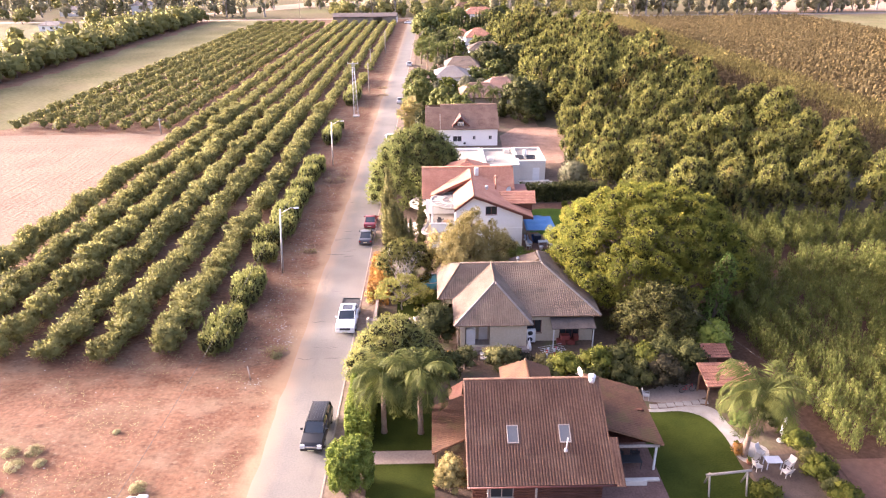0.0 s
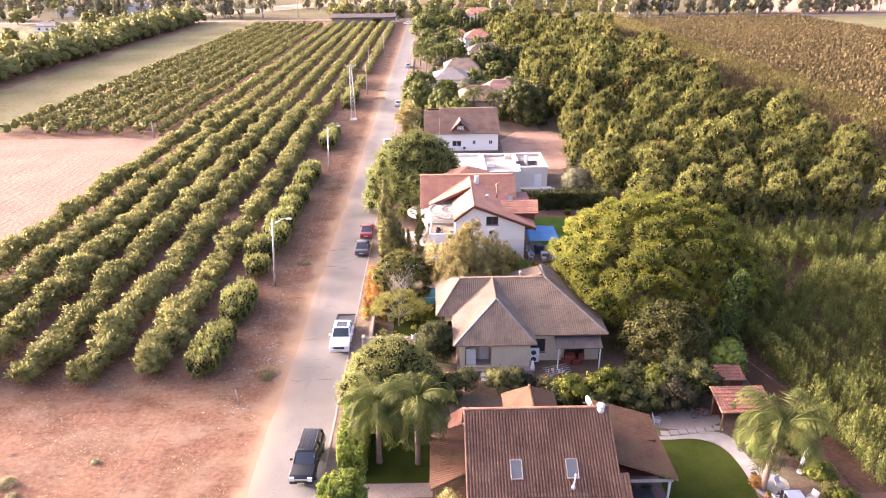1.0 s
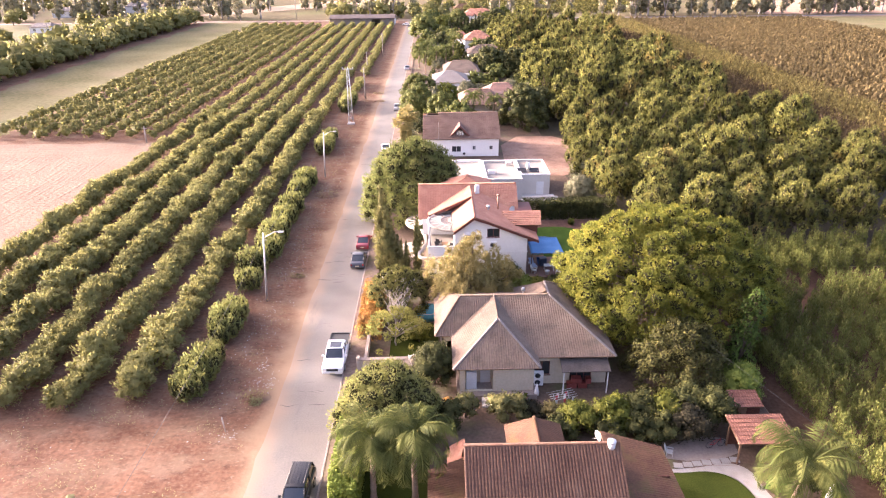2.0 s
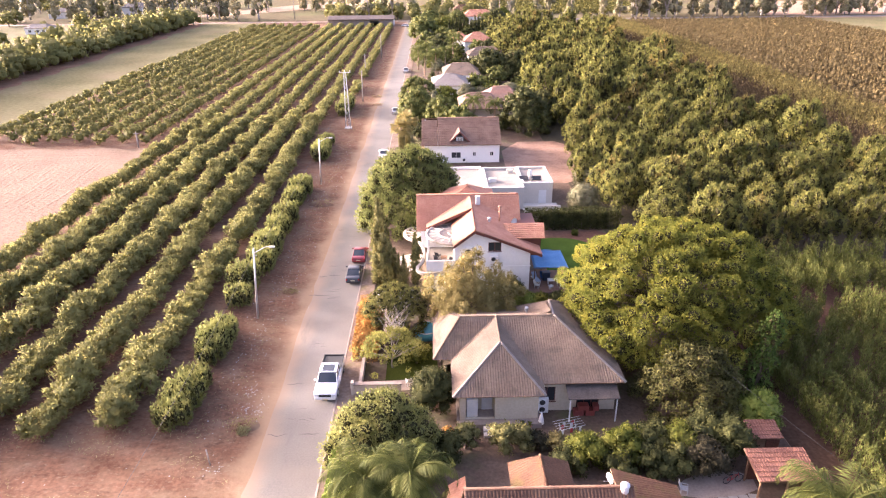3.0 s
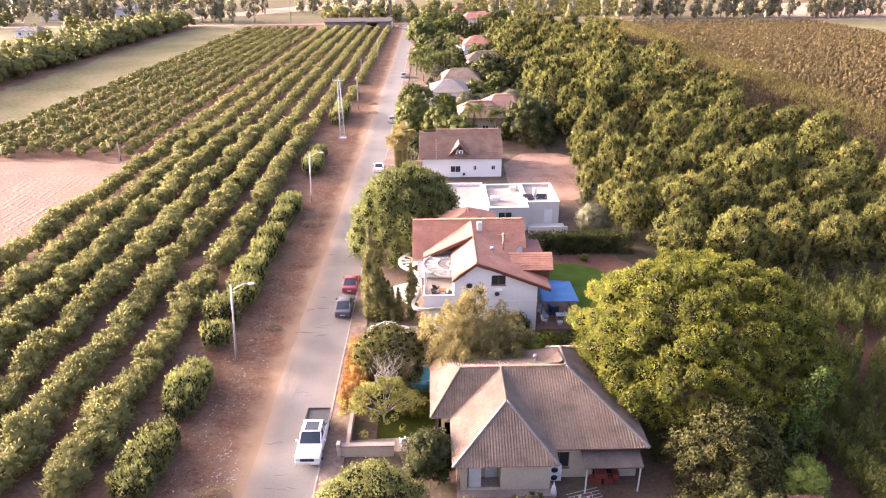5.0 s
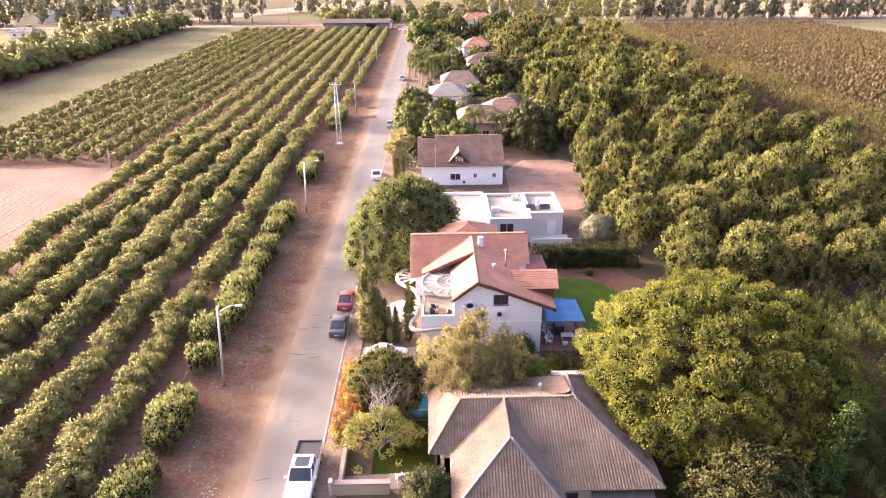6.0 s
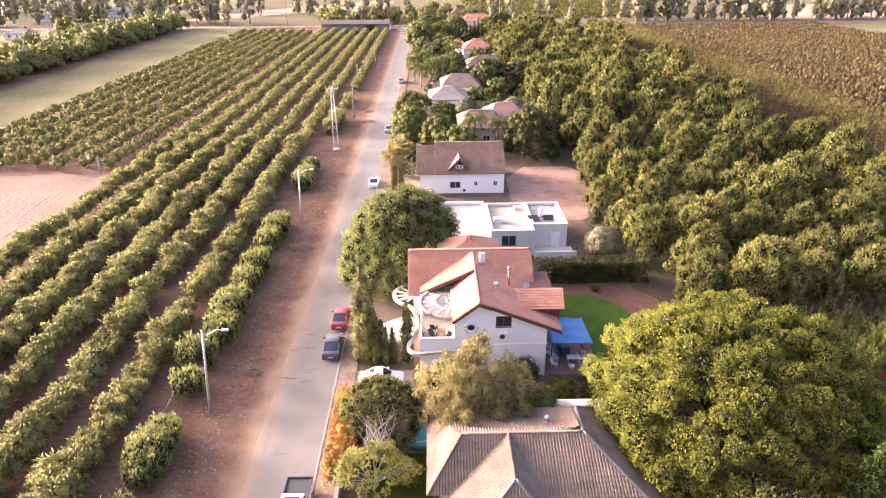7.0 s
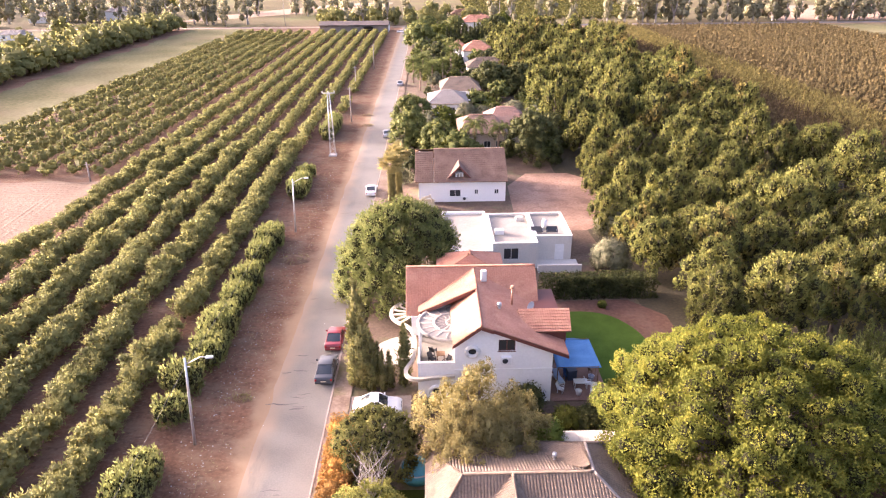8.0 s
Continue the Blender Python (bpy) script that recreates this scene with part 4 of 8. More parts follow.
def ridge_cap(house, a, b, material, r=0.13):
    """Half-round ridge tiles from a to b, lapped one over the next."""
    a, b = Vector(a), Vector(b)
    n = max(1, round((b - a).length / 0.4))
    pts, rad = [], []
    for i in range(n):
        pts += [a.lerp(b, i / n), a.lerp(b, (i + 0.96) / n)]
        rad += [r * 1.1, r * 0.9]
    return part("ridge_cap", tubes_mesh("ridge_cap", [(pts, rad)], material, 8), material, house)


def cells_mesh(name, cells, y, th, material):
    """A wall made of touching (x, z) quads, joined into one body; edges that only one quad has become its sides."""
    verts, slot, faces, edges = [], {}, [], {}
    def vert(p, d):
        key = (round(p[0], 4), round(p[1], 4), d)
        if key not in slot:
            slot[key] = len(verts)
            verts.append((p[0], y + d, p[1]))
        return slot[key]
    for c in cells:
        faces.append([vert(p, 0.0) for p in c])
        faces.append([vert(p, th) for p in reversed(c)])
        for a, b in zip(c, c[1:] + c[:1]):
            key = tuple(sorted(((round(a[0], 4), round(a[1], 4)), (round(b[0], 4), round(b[1], 4)))))
            edges.setdefault(key, []).append((a, b))
    for e in edges.values():
        if len(e) == 1:
            a, b = e[0]
            faces.append([vert(b, 0.0), vert(a, 0.0), vert(a, th), vert(b, th)])
    return mesh_of(name, verts, faces, material)


def front_wall(house, x0, x1, y, z0, z1, openings, material, th=0.25, name="wall", label=""):
    """A wall facing the street's near end, with openings (x0, x1, z0, z1) cut through it."""
    xs = sorted({x0, x1, *[v for o in openings for v in o[:2]]})
    zs = sorted({z0, z1, *[v for o in openings for v in o[2:4]]})
    cells = [[(a, c), (b, c), (b, d), (a, d)] for a, b in zip(xs[:-1], xs[1:]) for c, d in zip(zs[:-1], zs[1:])
             if not any(o[0] <= a and b <= o[1] and o[2] <= c and d <= o[3] for o in openings)]
    return part(name, cells_mesh(name, cells, y, th, material), material, house, label)


def window_at(house, x0, x1, z0, z1, y, frame_mat=WHITEPAINT, glass=GLASS, bars=1, sill=True, label="", shutter=0.0):
    w = new("window")
    w.parent = house
    if label:
        tagged(w, label)
    f = 0.06
    it = [(x0, x1, y + 0.06, y + 0.14, z0, z0 + f), (x0, x1, y + 0.06, y + 0.14, z1 - f, z1), (x0, x0 + f, y + 0.06, y + 0.14, z0 + f, z1 - f), (x1 - f, x1, y + 0.06, y + 0.14, z0 + f, z1 - f)]
    for i in range(bars):
        c = x0 + (x1 - x0) * (i + 1) / (bars + 1)
        it.append((c - 0.03, c + 0.03, y + 0.055, y + 0.145, z0 + f, z1 - f))
    part("frame", boxes(*it), frame_mat, w)
    part("pane", boxes((x0 + f, x1 - f, y + 0.09, y + 0.11, z0 + f, z1 - f)), glass, w)
    if sill:
        part("sill", boxes((x0 - 0.08, x1 + 0.08, y - 0.07, y + 0.08, z0 - 0.07, z0 - 0.004)), frame_mat, w)
    if shutter:
        part("shutter", boxes((x0 + 0.06, x1 - 0.06, y + 0.05, y + 0.062, z1 - 0.06 - shutter, z1 - 0.06)), OLDWOOD, w)
    return w


def slab(house, name, x0, x1, y0, y1, z0, z1, material, label="", bevel=0.0):
    return part(name, boxes((x0, x1, y0, y1, z0, z1), bevel=bevel), material, house, label)


def house_at(label, name="house", category="house"):
    return thing(name, Matrix(), label, category)


# ---- the timber house beside the lawn ----
def timber_house():
    h = house_at("dark log house with a weathered brown tiled gable roof")
    x0, x1, ye, yb, yr, ze, zr = 1.9, 12.35, 34.9, 45.3, 41.8, 3.0, 7.05
    walls = []
    for k in range(12):
        z = 0.15 + 0.25 * k
        walls.append(([(x0 + 0.5, 36.1, z), (x1 - 0.6, 36.1, z)], 0.13))
    for w in walls:
        part("log", tubes_mesh("log", [w], LOGWOOD, 8), LOGWOOD, h)
    slab(h, "back_wall", x0 + 0.5, x1 - 0.6, 44.4, 44.6, 0, 3.6, LOGWOOD)
    for x in (x0 + 0.5, x1 - 0.8):
        part("gable_wall", solid([(36.0, 0), (44.6, 0), (44.6, 3.65), (41.8, 6.85), (36.0, 3.45)], x, x + 0.2, "x"), LOGWOOD, h)
    front = roof_slope(h, [(x0, ye, ze), (x1, ye, ze), (x1, yr, zr), (x0, yr, zr)], TILE_BROWN, wave=0.060, step=0.030, pitch=0.215, course=0.36)
    roof_slope(h, [(x1, yb, ze), (x0, yb, ze), (x0, yr, zr), (x1, yr, zr)], TILE_BROWN)
    roof_slope(h, [(x1, 34.7, 2.95), (x1 + 0.62, 34.7, 2.95), (x1 + 0.62, 37.75, 4.7), (x1, 37.75, 4.7)], TILE_BROWN)
    ridge_cap(h, (x0, yr, zr + 0.03), (x1, yr, zr + 0.03), TILE_BROWN, 0.12)
    part("verge_board", boxes((x1 + 0.62, x1 + 0.68, 34.7, 34.75, 2.8, 2.95)), BROWNPAINT, h)
    part("gutter", tubes_mesh("gutter", [([(x0, ye - 0.06, ze - 0.08), (x1 + 0.6, ye - 0.06, ze - 0.08)], 0.07)], BROWNPAINT, 8), BROWNPAINT, h)
    # roof windows
    sl = (zr - ze) / (yr - ye)
    ang = math.degrees(math.atan(sl))
    for cx in (5.35, 9.15):
        w = new("skylight")
        w.parent = h
        cy = 38.05
        w.matrix_basis = pose(cx, cy, ze + (cy - ye) * sl, ang, 0, 0)
        part("frame", boxes((-0.42, 0.42, -0.68, -0.6, 0.03, 0.14), (-0.42, 0.42, 0.6, 0.68, 0.03, 0.14), (-0.42, -0.35, -0.6, 0.6, 0.03, 0.14), (0.35, 0.42, -0.6, 0.6, 0.03, 0.14), bevel=0.01), OLDWOOD, w)
        part("pane", boxes((-0.35, 0.35, -0.6, 0.6, 0.07, 0.11)), SKYGLASS, w, "dull grey skylight glass")
    # rear cross gable
    roof_slope(h, [(5.15, 46.4, 4.95), (5.15, 42.6, 4.95), (7.2, 42.2, 6.25), (7.2, 45.6, 6.25)], TILE_OLD)
    roof_slope(h, [(9.25, 42.6, 4.95), (9.25, 46.4, 4.95), (7.2, 45.6, 6.25), (7.2, 42.2, 6.25)], TILE_OLD)
    ridge_cap(h, (7.2, 42.0, 6.28), (7.2, 45.65, 6.28), TILE_OLD)
    part("gable_wall", solid([(5.4, 0.0), (9.0, 0.0), (9.0, 5.0), (7.2, 6.1), (5.4, 5.0)], 45.4, 45.6), LOGWOOD, h)
    # lean-to roofs at both ends
    roof_slope(h, [(16.95, 38.8, 2.95), (16.95, 46.0, 2.95), (12.4, 46.6, 4.05), (12.4, 39.6, 4.05)], TILE_OLD, "mossy rust-brown lean-to roof")
    roof_slope(h, [(-0.55, 44.2, 2.75), (-0.55, 38.5, 2.75), (2.1, 39.3, 3.5), (2.1, 44.6, 3.5)], TILE_OLD, "faded orange-brown porch roof")
    roof_slope(h, [(0.9, 46.6, 2.7), (0.9, 44.4, 2.7), (2.2, 44.4, 3.6), (2.2, 46.6, 3.6)], TILE_RED, "small red porch roof")
    for x, y in ((-0.3, 38.9), (-0.3, 43.8), (1.05, 46.4), (2.05, 46.4)):
        part("porch_post", boxes((x - 0.08, x + 0.08, y - 0.08, y + 0.08, 0, 2.75)), WOOD, h)
    for x, y in ((16.6, 39.3), (16.6, 45.6), (13.2, 39.5)):
        part("porch_post", boxes((x - 0.08, x + 0.08, y - 0.08, y + 0.08, 0, 2.95)), WHITEPAINT, h)
    slab(h, "porch_floor", 11.9, 16.9, 35.2, 46.5, 0.02, 0.16, PORCHBRICK, "brown paved porch floor")
    slab(h, "porch_beam", 12.3, 16.7, 38.95, 39.1, 2.62, 2.8, OLDWOOD)
    slab(h, "low_wall", 11.9, 15.6, 37.6, 37.8, 0.16, 0.6, GREYWALL, "low pale porch wall")
    # Dark wall and ceiling added to stand in for the porch's deep shade.
    slab(h, "porch_wall", 12.42, 16.5, 42.6, 42.75, 0.16, 3.3, LOGWOOD, "dark wall added at the back of the porch for its shade")
    slab(h, "porch_ceiling", 12.45, 16.6, 39.6, 45.6, 2.56, 2.62, LOGWOOD, "dark boards added under the porch roof for its shade")
    slab(h, "porch_step", 12.0, 16.7, 38.0, 38.25, 0.16, 0.34, GREYWALL)
    # windows and shutters in the log wall
    window_at(h, 3.6, 5.3, 0.9, 2.2, 35.87, OLDWOOD, bars=1)
    slab(h, "awning_box", 8.9, 10.2, 35.75, 35.95, 2.2, 2.7, WHITEPAINT, "white box on the log wall")
    for x in (3.4, 6.8):
        part("porch_post", boxes((x - 0.07, x + 0.07, 35.1, 35.24, 0, 2.95)), OLDWOOD, h)
    # chimney, vent
    part("chimney", tubes_mesh("chimney", [([(11.75, 41.6, 6.7), (11.75, 41.6, 7.35)], 0.26), ([(11.75, 41.6, 7.3), (11.75, 41.6, 7.42)], 0.29)], WHITEPAINT, 16), WHITEPAINT, h, "round white chimney")
    part("vent_pipe", tubes_mesh("vent_pipe", [([(9.1, 37.0, 4.2), (9.18, 37.0, 5.35)], 0.05), ([(9.07, 37.0, 4.2), (9.1, 37.0, 4.45)], [0.2, 0.06])], WHITEPAINT, 10), WHITEPAINT, h, "white vent pipe")
    part("side_panel", boxes((12.36, 12.42, 39.0, 40.2, 3.5, 4.6)), WHITEPAINT, h)
    return h


timber_house()


def dish(m, r=0.42, label="white satellite dish on a roof"):
    d = thing("satellite_dish", m, label, "satellite dish")
    verts, faces, rings, seg = [], [], 4, 16
    for i in range(rings + 1):
        q = r * i / rings
        for k in range(seg):
            a = 2 * math.pi * k / seg
            verts.append((q * math.cos(a), -0.25 * q * q / r + 0.06, q * math.sin(a) + 0.9))
    for i in range(rings):
        for k in range(seg):
            faces.append((i * seg + k, i * seg + (k + 1) % seg, (i + 1) * seg + (k + 1) % seg, (i + 1) * seg + k))
    part("reflector", mesh_of("reflector", verts, faces, WHITEPAINT, True), WHITEPAINT, d)
    part("mast", tubes_mesh("mast", [([(0, 0.1, -0.5), (0, 0.1, 0.9)], 0.03), ([(0, 0.05, 0.6), (0, -0.45, 0.8)], 0.015)], GALV, 6), GALV, d)
    return d


dish(pose(11.0, 42.3, 6.4, 0, 0, -70), 0.36)


# ---- the beige bungalow with the hipped roof ----
def bungalow():
    h = house_at("beige plastered bungalow with a grey-brown hipped tile roof")
    T = TILE_GREY
    ze, zf, zr = 3.25, 5.95, 5.95
    fx0, fx1, fy = 1.65, 9.45, 56.0          # front wing eaves
    ax, ay = 5.95, 60.2                      # its hip point
    ry = 64.8                                # main ridge line
    rx0, rx1 = 2.6, 11.4
    # front wing
    roof_slope(h, [(fx0, fy, ze), (fx1, fy, ze), (ax, ay, zf)], T, wave=0.055, pitch=0.22, course=0.38, step=0.04)
    roof_slope(h, [(fx0, 61.65, ze), (fx0, fy, ze), (ax, ay, zf), (ax, ry, zr)], T, wave=0.055, pitch=0.22, course=0.38, step=0.04)
    roof_slope(h, [(fx1, fy, ze), (fx1, 57.9, ze), (ax, ry, zr), (ax, ay, zf)], T, wave=0.055, pitch=0.22, course=0.38, step=0.04)
    # main roof
    roof_slope(h, [(fx1 - 0.2, 57.7, ze), (16.6, 57.7, ze), (rx1, ry, zr), (ax, ry, zr)], T, wave=0.055, pitch=0.22, course=0.38, step=0.04)
    ky, ey = 67.6, 70.6                      # end of the rear ridge, rear eave
    roof_slope(h, [(16.6, 57.7, ze), (16.6, ey, ze), (rx1, ky, zr), (rx1, ry, zr)], T, wave=0.055, pitch=0.22, course=0.38, step=0.04)
    roof_slope(h, [(16.6, ey, ze), (8.4, ey, ze + 0.4), (rx1, ky, zr)], T, wave=0.055, pitch=0.22, course=0.38, step=0.04)
    roof_slope(h, [(8.4, ey, ze + 0.4), (8.6, 67.6, 4.2), (rx1, ry, zr), (rx1, ky, zr)], T, wave=0.055, pitch=0.22, course=0.38, step=0.04)
    roof_slope(h, [(10.5, ey, ze), (0.05, ey, ze), (rx0, ry, zr), (rx1, ry, zr - 0.01)], T, wave=0.055, pitch=0.22, course=0.38, step=0.04)
    ridge_cap(h, (rx1, ry, zr + 0.05), (rx1, ky, zr + 0.05), TILE_CAP)
    ridge_cap(h, (rx1, ky, zr + 0.05), (16.5, ey, ze + 0.05), T)
    # flat-pitched ribbed sheet over the back porch
    roof_slope(h, [(16.2, 72.6, 2.85), (9.2, 72.6, 2.85), (9.2, 70.5, 3.2), (16.2, 70.5, 3.2)], PORCHSHEET, "pale ribbed sheet roof over the back porch", pitch=0.2, course=3.0)
    slab(h, "skylight_sheet", 10.1, 11.9, 71.0, 72.0, 3.16, 3.28, PORCHSHEET)
    for x in (9.6, 15.8):
        slab(h, "porch_post", x, x + 0.12, 72.2, 72.32, 0, 2.86, WHITEPAINT)
    part("vent_cowl", tubes_mesh("vent_cowl", [([(9.2, 67.2, 4.2), (9.2, 67.2, 5.3)], 0.08), ([(9.2, 67.2, 5.2), (9.2, 67.2, 5.5)], [0.2, 0.16])], GALV, 10), GALV, h, "round metal vent cowl")
    roof_slope(h, [(0.05, 61.65, ze), (fx0 + 0.6, 61.65, ze), (ax, ry, zr), (rx0, ry, zr)], T, wave=0.055, pitch=0.22, course=0.38, step=0.04)
    roof_slope(h, [(0.05, 70.6, ze), (0.05, 61.65, ze), (rx0, ry, zr)], T, wave=0.055, pitch=0.22, course=0.38, step=0.04)
    for a, b in (((fx0, fy, ze), (ax, ay, zf)), ((fx1, fy, ze), (ax, ay, zf)), ((ax, ay, zf), (ax, ry, zr)), ((rx0, ry, zr), (rx1, ry, zr)), ((16.6, 57.7, ze), (rx1, ry, zr)), ((0.05, 61.65, ze), (rx0, ry, zr))):
        ridge_cap(h, Vector(a) + Vector((0, 0, 0.05)), Vector(b) + Vector((0, 0, 0.05)), TILE_CAP if a[1] < 60 and b[1] < 66 else T, 0.11)
    # walls
    front_wall(h, 2.25, 8.95, 56.6, 0.0, ze + 0.1, [(2.75, 3.95, 0.55, 2.75), (3.95, 5.25, 0.55, 3.0)], BEIGE)
    slab(h, "wall", 8.7, 8.95, 56.85, 58.3, 0, ze + 0.1, BEIGE)
    slab(h, "wall", 2.25, 2.5, 56.85, 62.3, 0, ze + 0.1, BEIGE)
    front_wall(h, 8.95, 16.0, 58.3, 0.0, ze + 0.1, [(9.2, 10.7, 1.0, 2.5), (12.6, 14.6, 0.2, 2.3)], BEIGE)
    slab(h, "wall", 15.75, 16.0, 58.55, 71.2, 0, ze + 0.1, BEIGE)
    slab(h, "wall", 0.65, 0.9, 62.3, 69.8, 0, ze + 0.1, BEIGE)
    front_wall(h, 0.65, 2.5, 62.3, 0.0, ze + 0.1, [(1.2, 1.7, 0.3, 2.3)], BEIGE)
    slab(h, "wall", 0.9, 8.9, 69.8, 70.0, 0, ze + 0.1, BEIGE)
    slab(h, "floor_slab", 2.0, 9.2, 55.9, 62, 0.0, 0.5, PAVING)
    window_at(h, 9.2, 10.7, 1.0, 2.5, 58.3, BROWNPAINT, bars=1)
    window_at(h, 12.6, 14.6, 0.2, 2.3, 58.3, BROWNPAINT, bars=2, sill=False)
    # recessed entrance: white cabinet and door, two steps
    slab(h, "recess_wall", 2.5, 5.6, 58.0, 58.2, 0.5, 3.2, BEIGE)
    slab(h, "recess_side", 5.25, 5.4, 56.85, 58.0, 0.5, 3.2, BEIGE)
    slab(h, "cabinet", 2.85, 3.8, 56.9, 57.5, 0.52, 2.35, WHITEPAINT, "tall white cabinet in the entrance recess", 0.03)
    slab(h, "door", 4.2, 5.1, 57.9, 58.0, 0.52, 2.6, WHITEPAINT, "white entrance door")
    slab(h, "step", 4.2, 5.4, 55.3, 55.9, 0, 0.34, GREYWALL)
    slab(h, "step", 4.2, 5.4, 54.8, 55.3, 0, 0.17, GREYWALL)
    # shade roof at the side terrace
    part("shade_roof", solid([(58.3, 2.95), (56.5, 2.5), (56.5, 2.42), (58.3, 2.87)], 11.5, 15.9, "x"), DARKNET, h, "grey sheet roof over the side terrace")
    for x in (11.7, 15.7):
        part("shade_post", boxes((x - 0.05, x + 0.05, 56.6, 56.7, 0, 2.48)), WHITEPAINT, h)
    return h


bungalow()


def air_conditioner(m, label):
    a = thing("air_conditioner", m, label, "air conditioner")
    part("casing", boxes((-0.45, 0.45, 0, 0.35, 0, 0.7), bevel=0.02), AC_CASING, a)
    part("fan_grille", tubes_mesh("fan_grille", [([(-0.1, -0.02, 0.35), (-0.1, 0.02, 0.35)], 0.26)], BLACKPLASTIC, 16), BLACKPLASTIC, a, "dark round fan grille")
    part("bracket", boxes((-0.4, -0.35, 0.05, 0.4, -0.06, -0.004), (0.35, 0.4, 0.05, 0.4, -0.06, -0.004)), GALV, a)
    return a


air_conditioner(pose(9.6, 57.7, 0.95), "white air conditioner unit on a wall bracket")
air_conditioner(pose(9.6, 57.7, 0.2), "white air conditioner unit standing by the wall")


# ---- the white two-storey villa with red roofs ----
def ribbon(points, width, depth):
    """A flat band of the given width and depth laid along a path."""
    pts = [Vector(p) for p in points]
    bm, rows = bmesh.new(), []
    for i, p in enumerate(pts):
        d = (pts[min(i + 1, len(pts) - 1)] - pts[max(i - 1, 0)]).normalized()
        n = Vector((-d.y, d.x, 0)) * width / 2
        rows.append([bm.verts.new(p + n * u + Vector((0, 0, depth * w))) for u, w in ((-1, -0.5), (1, -0.5), (1, 0.5), (-1, 0.5))])
    for a, b in zip(rows[:-1], rows[1:]):
        for k in range(4):
            bm.faces.new((a[k], b[k], b[(k + 1) % 4], a[(k + 1) % 4]))
    bm.faces.new(rows[0][::-1])
    bm.faces.new(rows[-1])
    bmesh.ops.recalc_face_normals(bm, faces=bm.faces)
    return bm


def villa():
    h = house_at("white two-storey villa with red tiled roofs and a curved terrace", "villa", "house")
    T, Y = TILE_RED, 80.3
    X0, XA, XR = -0.7, 2.6, 11.4
    # front: terrace storey and gable
    front_wall(h, X0, XA, Y, 0.0, 3.2, [(0.55, 1.4, 1.1, 1.7)], PLASTER)
    roof_z = lambda x: 8.2 - 0.72 * (4.95 - x) if x < 4.95 else 8.2 - 0.37 * (x - 4.95)
    cells = []
    xs = [XA, 3.75, 4.6, 4.95, 6.5, 8.0, XR]
    for a, b in zip(xs[:-1], xs[1:]):
        zs = [0.0, 5.25, 5.55, 5.85, 6.7]
        for lo, hi in zip(zs, zs[1:] + [None]):
            if (a == 3.75 and lo in (5.25, 5.55)) or (a == 6.5 and lo in (5.55, 5.85)):
                continue
            za, zb = (min(hi, roof_z(a)), min(hi, roof_z(b))) if hi else (roof_z(a), roof_z(b))
            if za - lo < 0.01 and zb - lo < 0.01:
                continue
            if zb <= lo:
                xe = a + (b - a) * (za - lo) / max(za - roof_z(b), 1e-6)
                cells.append([(a, lo), (xe, lo), (a, za)])
            elif za <= lo:
                continue
            else:
                cells.append([(a, lo), (b, lo), (b, zb), (a, za)])
    part("gable_wall", cells_mesh("gable_wall", cells, Y, 0.25, PLASTER), PLASTER, h, "white plastered gable wall")
    slab(h, "string_course", 2.6, 11.5, Y - 0.05, Y - 0.004, 3.6, 3.68, PLASTER)
    slab(h, "wall", XR - 0.25, XR, Y + 0.25, 91, 0, 5.5, PLASTER)
    slab(h, "wall", X0, X0 + 0.25, Y + 0.25, 95.5, 0, 3.2, PLASTER)
    slab(h, "wall", XA, XA + 0.25, Y + 0.25, 87.0, 3.2, 6.4, PLASTER)
    slab(h, "wall", -1.4, 10.8, 95.5, 95.75, 0, 5.6, PLASTER)
    slab(h, "wall", -1.4, XA, 87.0, 87.25, 3.2, 5.4, PLASTER)
    slab(h, "wall", XA, XR, 87.0, 87.25, 3.2, 5.6, PLASTER)
    part("side_gable", solid([(87.25, 3.2), (95.5, 3.2), (95.5, 5.3), (91.2, 8.3), (87.25, 5.3)], -1.4, -1.15, "x"), PLASTER, h)
    part("side_gable", solid([(87.25, 3.2), (95.5, 3.2), (95.5, 5.3), (91.2, 8.3), (87.25, 5.3)], 10.4, 10.65, "x"), PLASTER, h)
    window_at(h, 6.5, 8.0, 5.55, 6.7, Y, BROWNPAINT, bars=1)
    # oval windows with round surrounds
    for cx, cz, rx, rz in ((4.18, 5.55, 0.42, 0.3), (0.97, 1.4, 0.42, 0.3)):
        w = new("oval_window")
        w.parent = h
        ring, pane = [], []
        seg = 24
        for k in range(seg + 1):
            a = 2 * math.pi * k / seg
            ring.append((cx + (rx + 0.12) * math.cos(a), Y - 0.03, cz + (rz + 0.2) * math.sin(a)))
        part("surround", tubes_mesh("surround", [(ring, 0.2)], WHITEPAINT, 8), WHITEPAINT, w)
        vs = [(cx + 1.08 * rx * math.cos(2 * math.pi * k / seg), Y - 0.012, cz + 1.08 * rz * math.sin(2 * math.pi * k / seg)) for k in range(seg)]
        vs += [(v[0], Y + 0.1, v[2]) for v in vs]
        fs = [tuple(range(seg)), tuple(range(2 * seg - 1, seg - 1, -1))] + [(k, (k + 1) % seg, seg + (k + 1) % seg, seg + k) for k in range(seg)]
        part("pane", mesh_of("pane", vs, fs, GLASS), GLASS, w)
    # terrace
    slab(h, "terrace_floor", X0, XA, Y + 0.25, 87.0, 3.0, 3.2, ROOFCOAT)
    slab(h, "parapet", X0, XA, Y, Y + 0.2, 3.204, 4.35, PLASTER)
    slab(h, "parapet", X0, X0 + 0.2, Y + 0.2, 83.0, 3.204, 4.35, PLASTER)
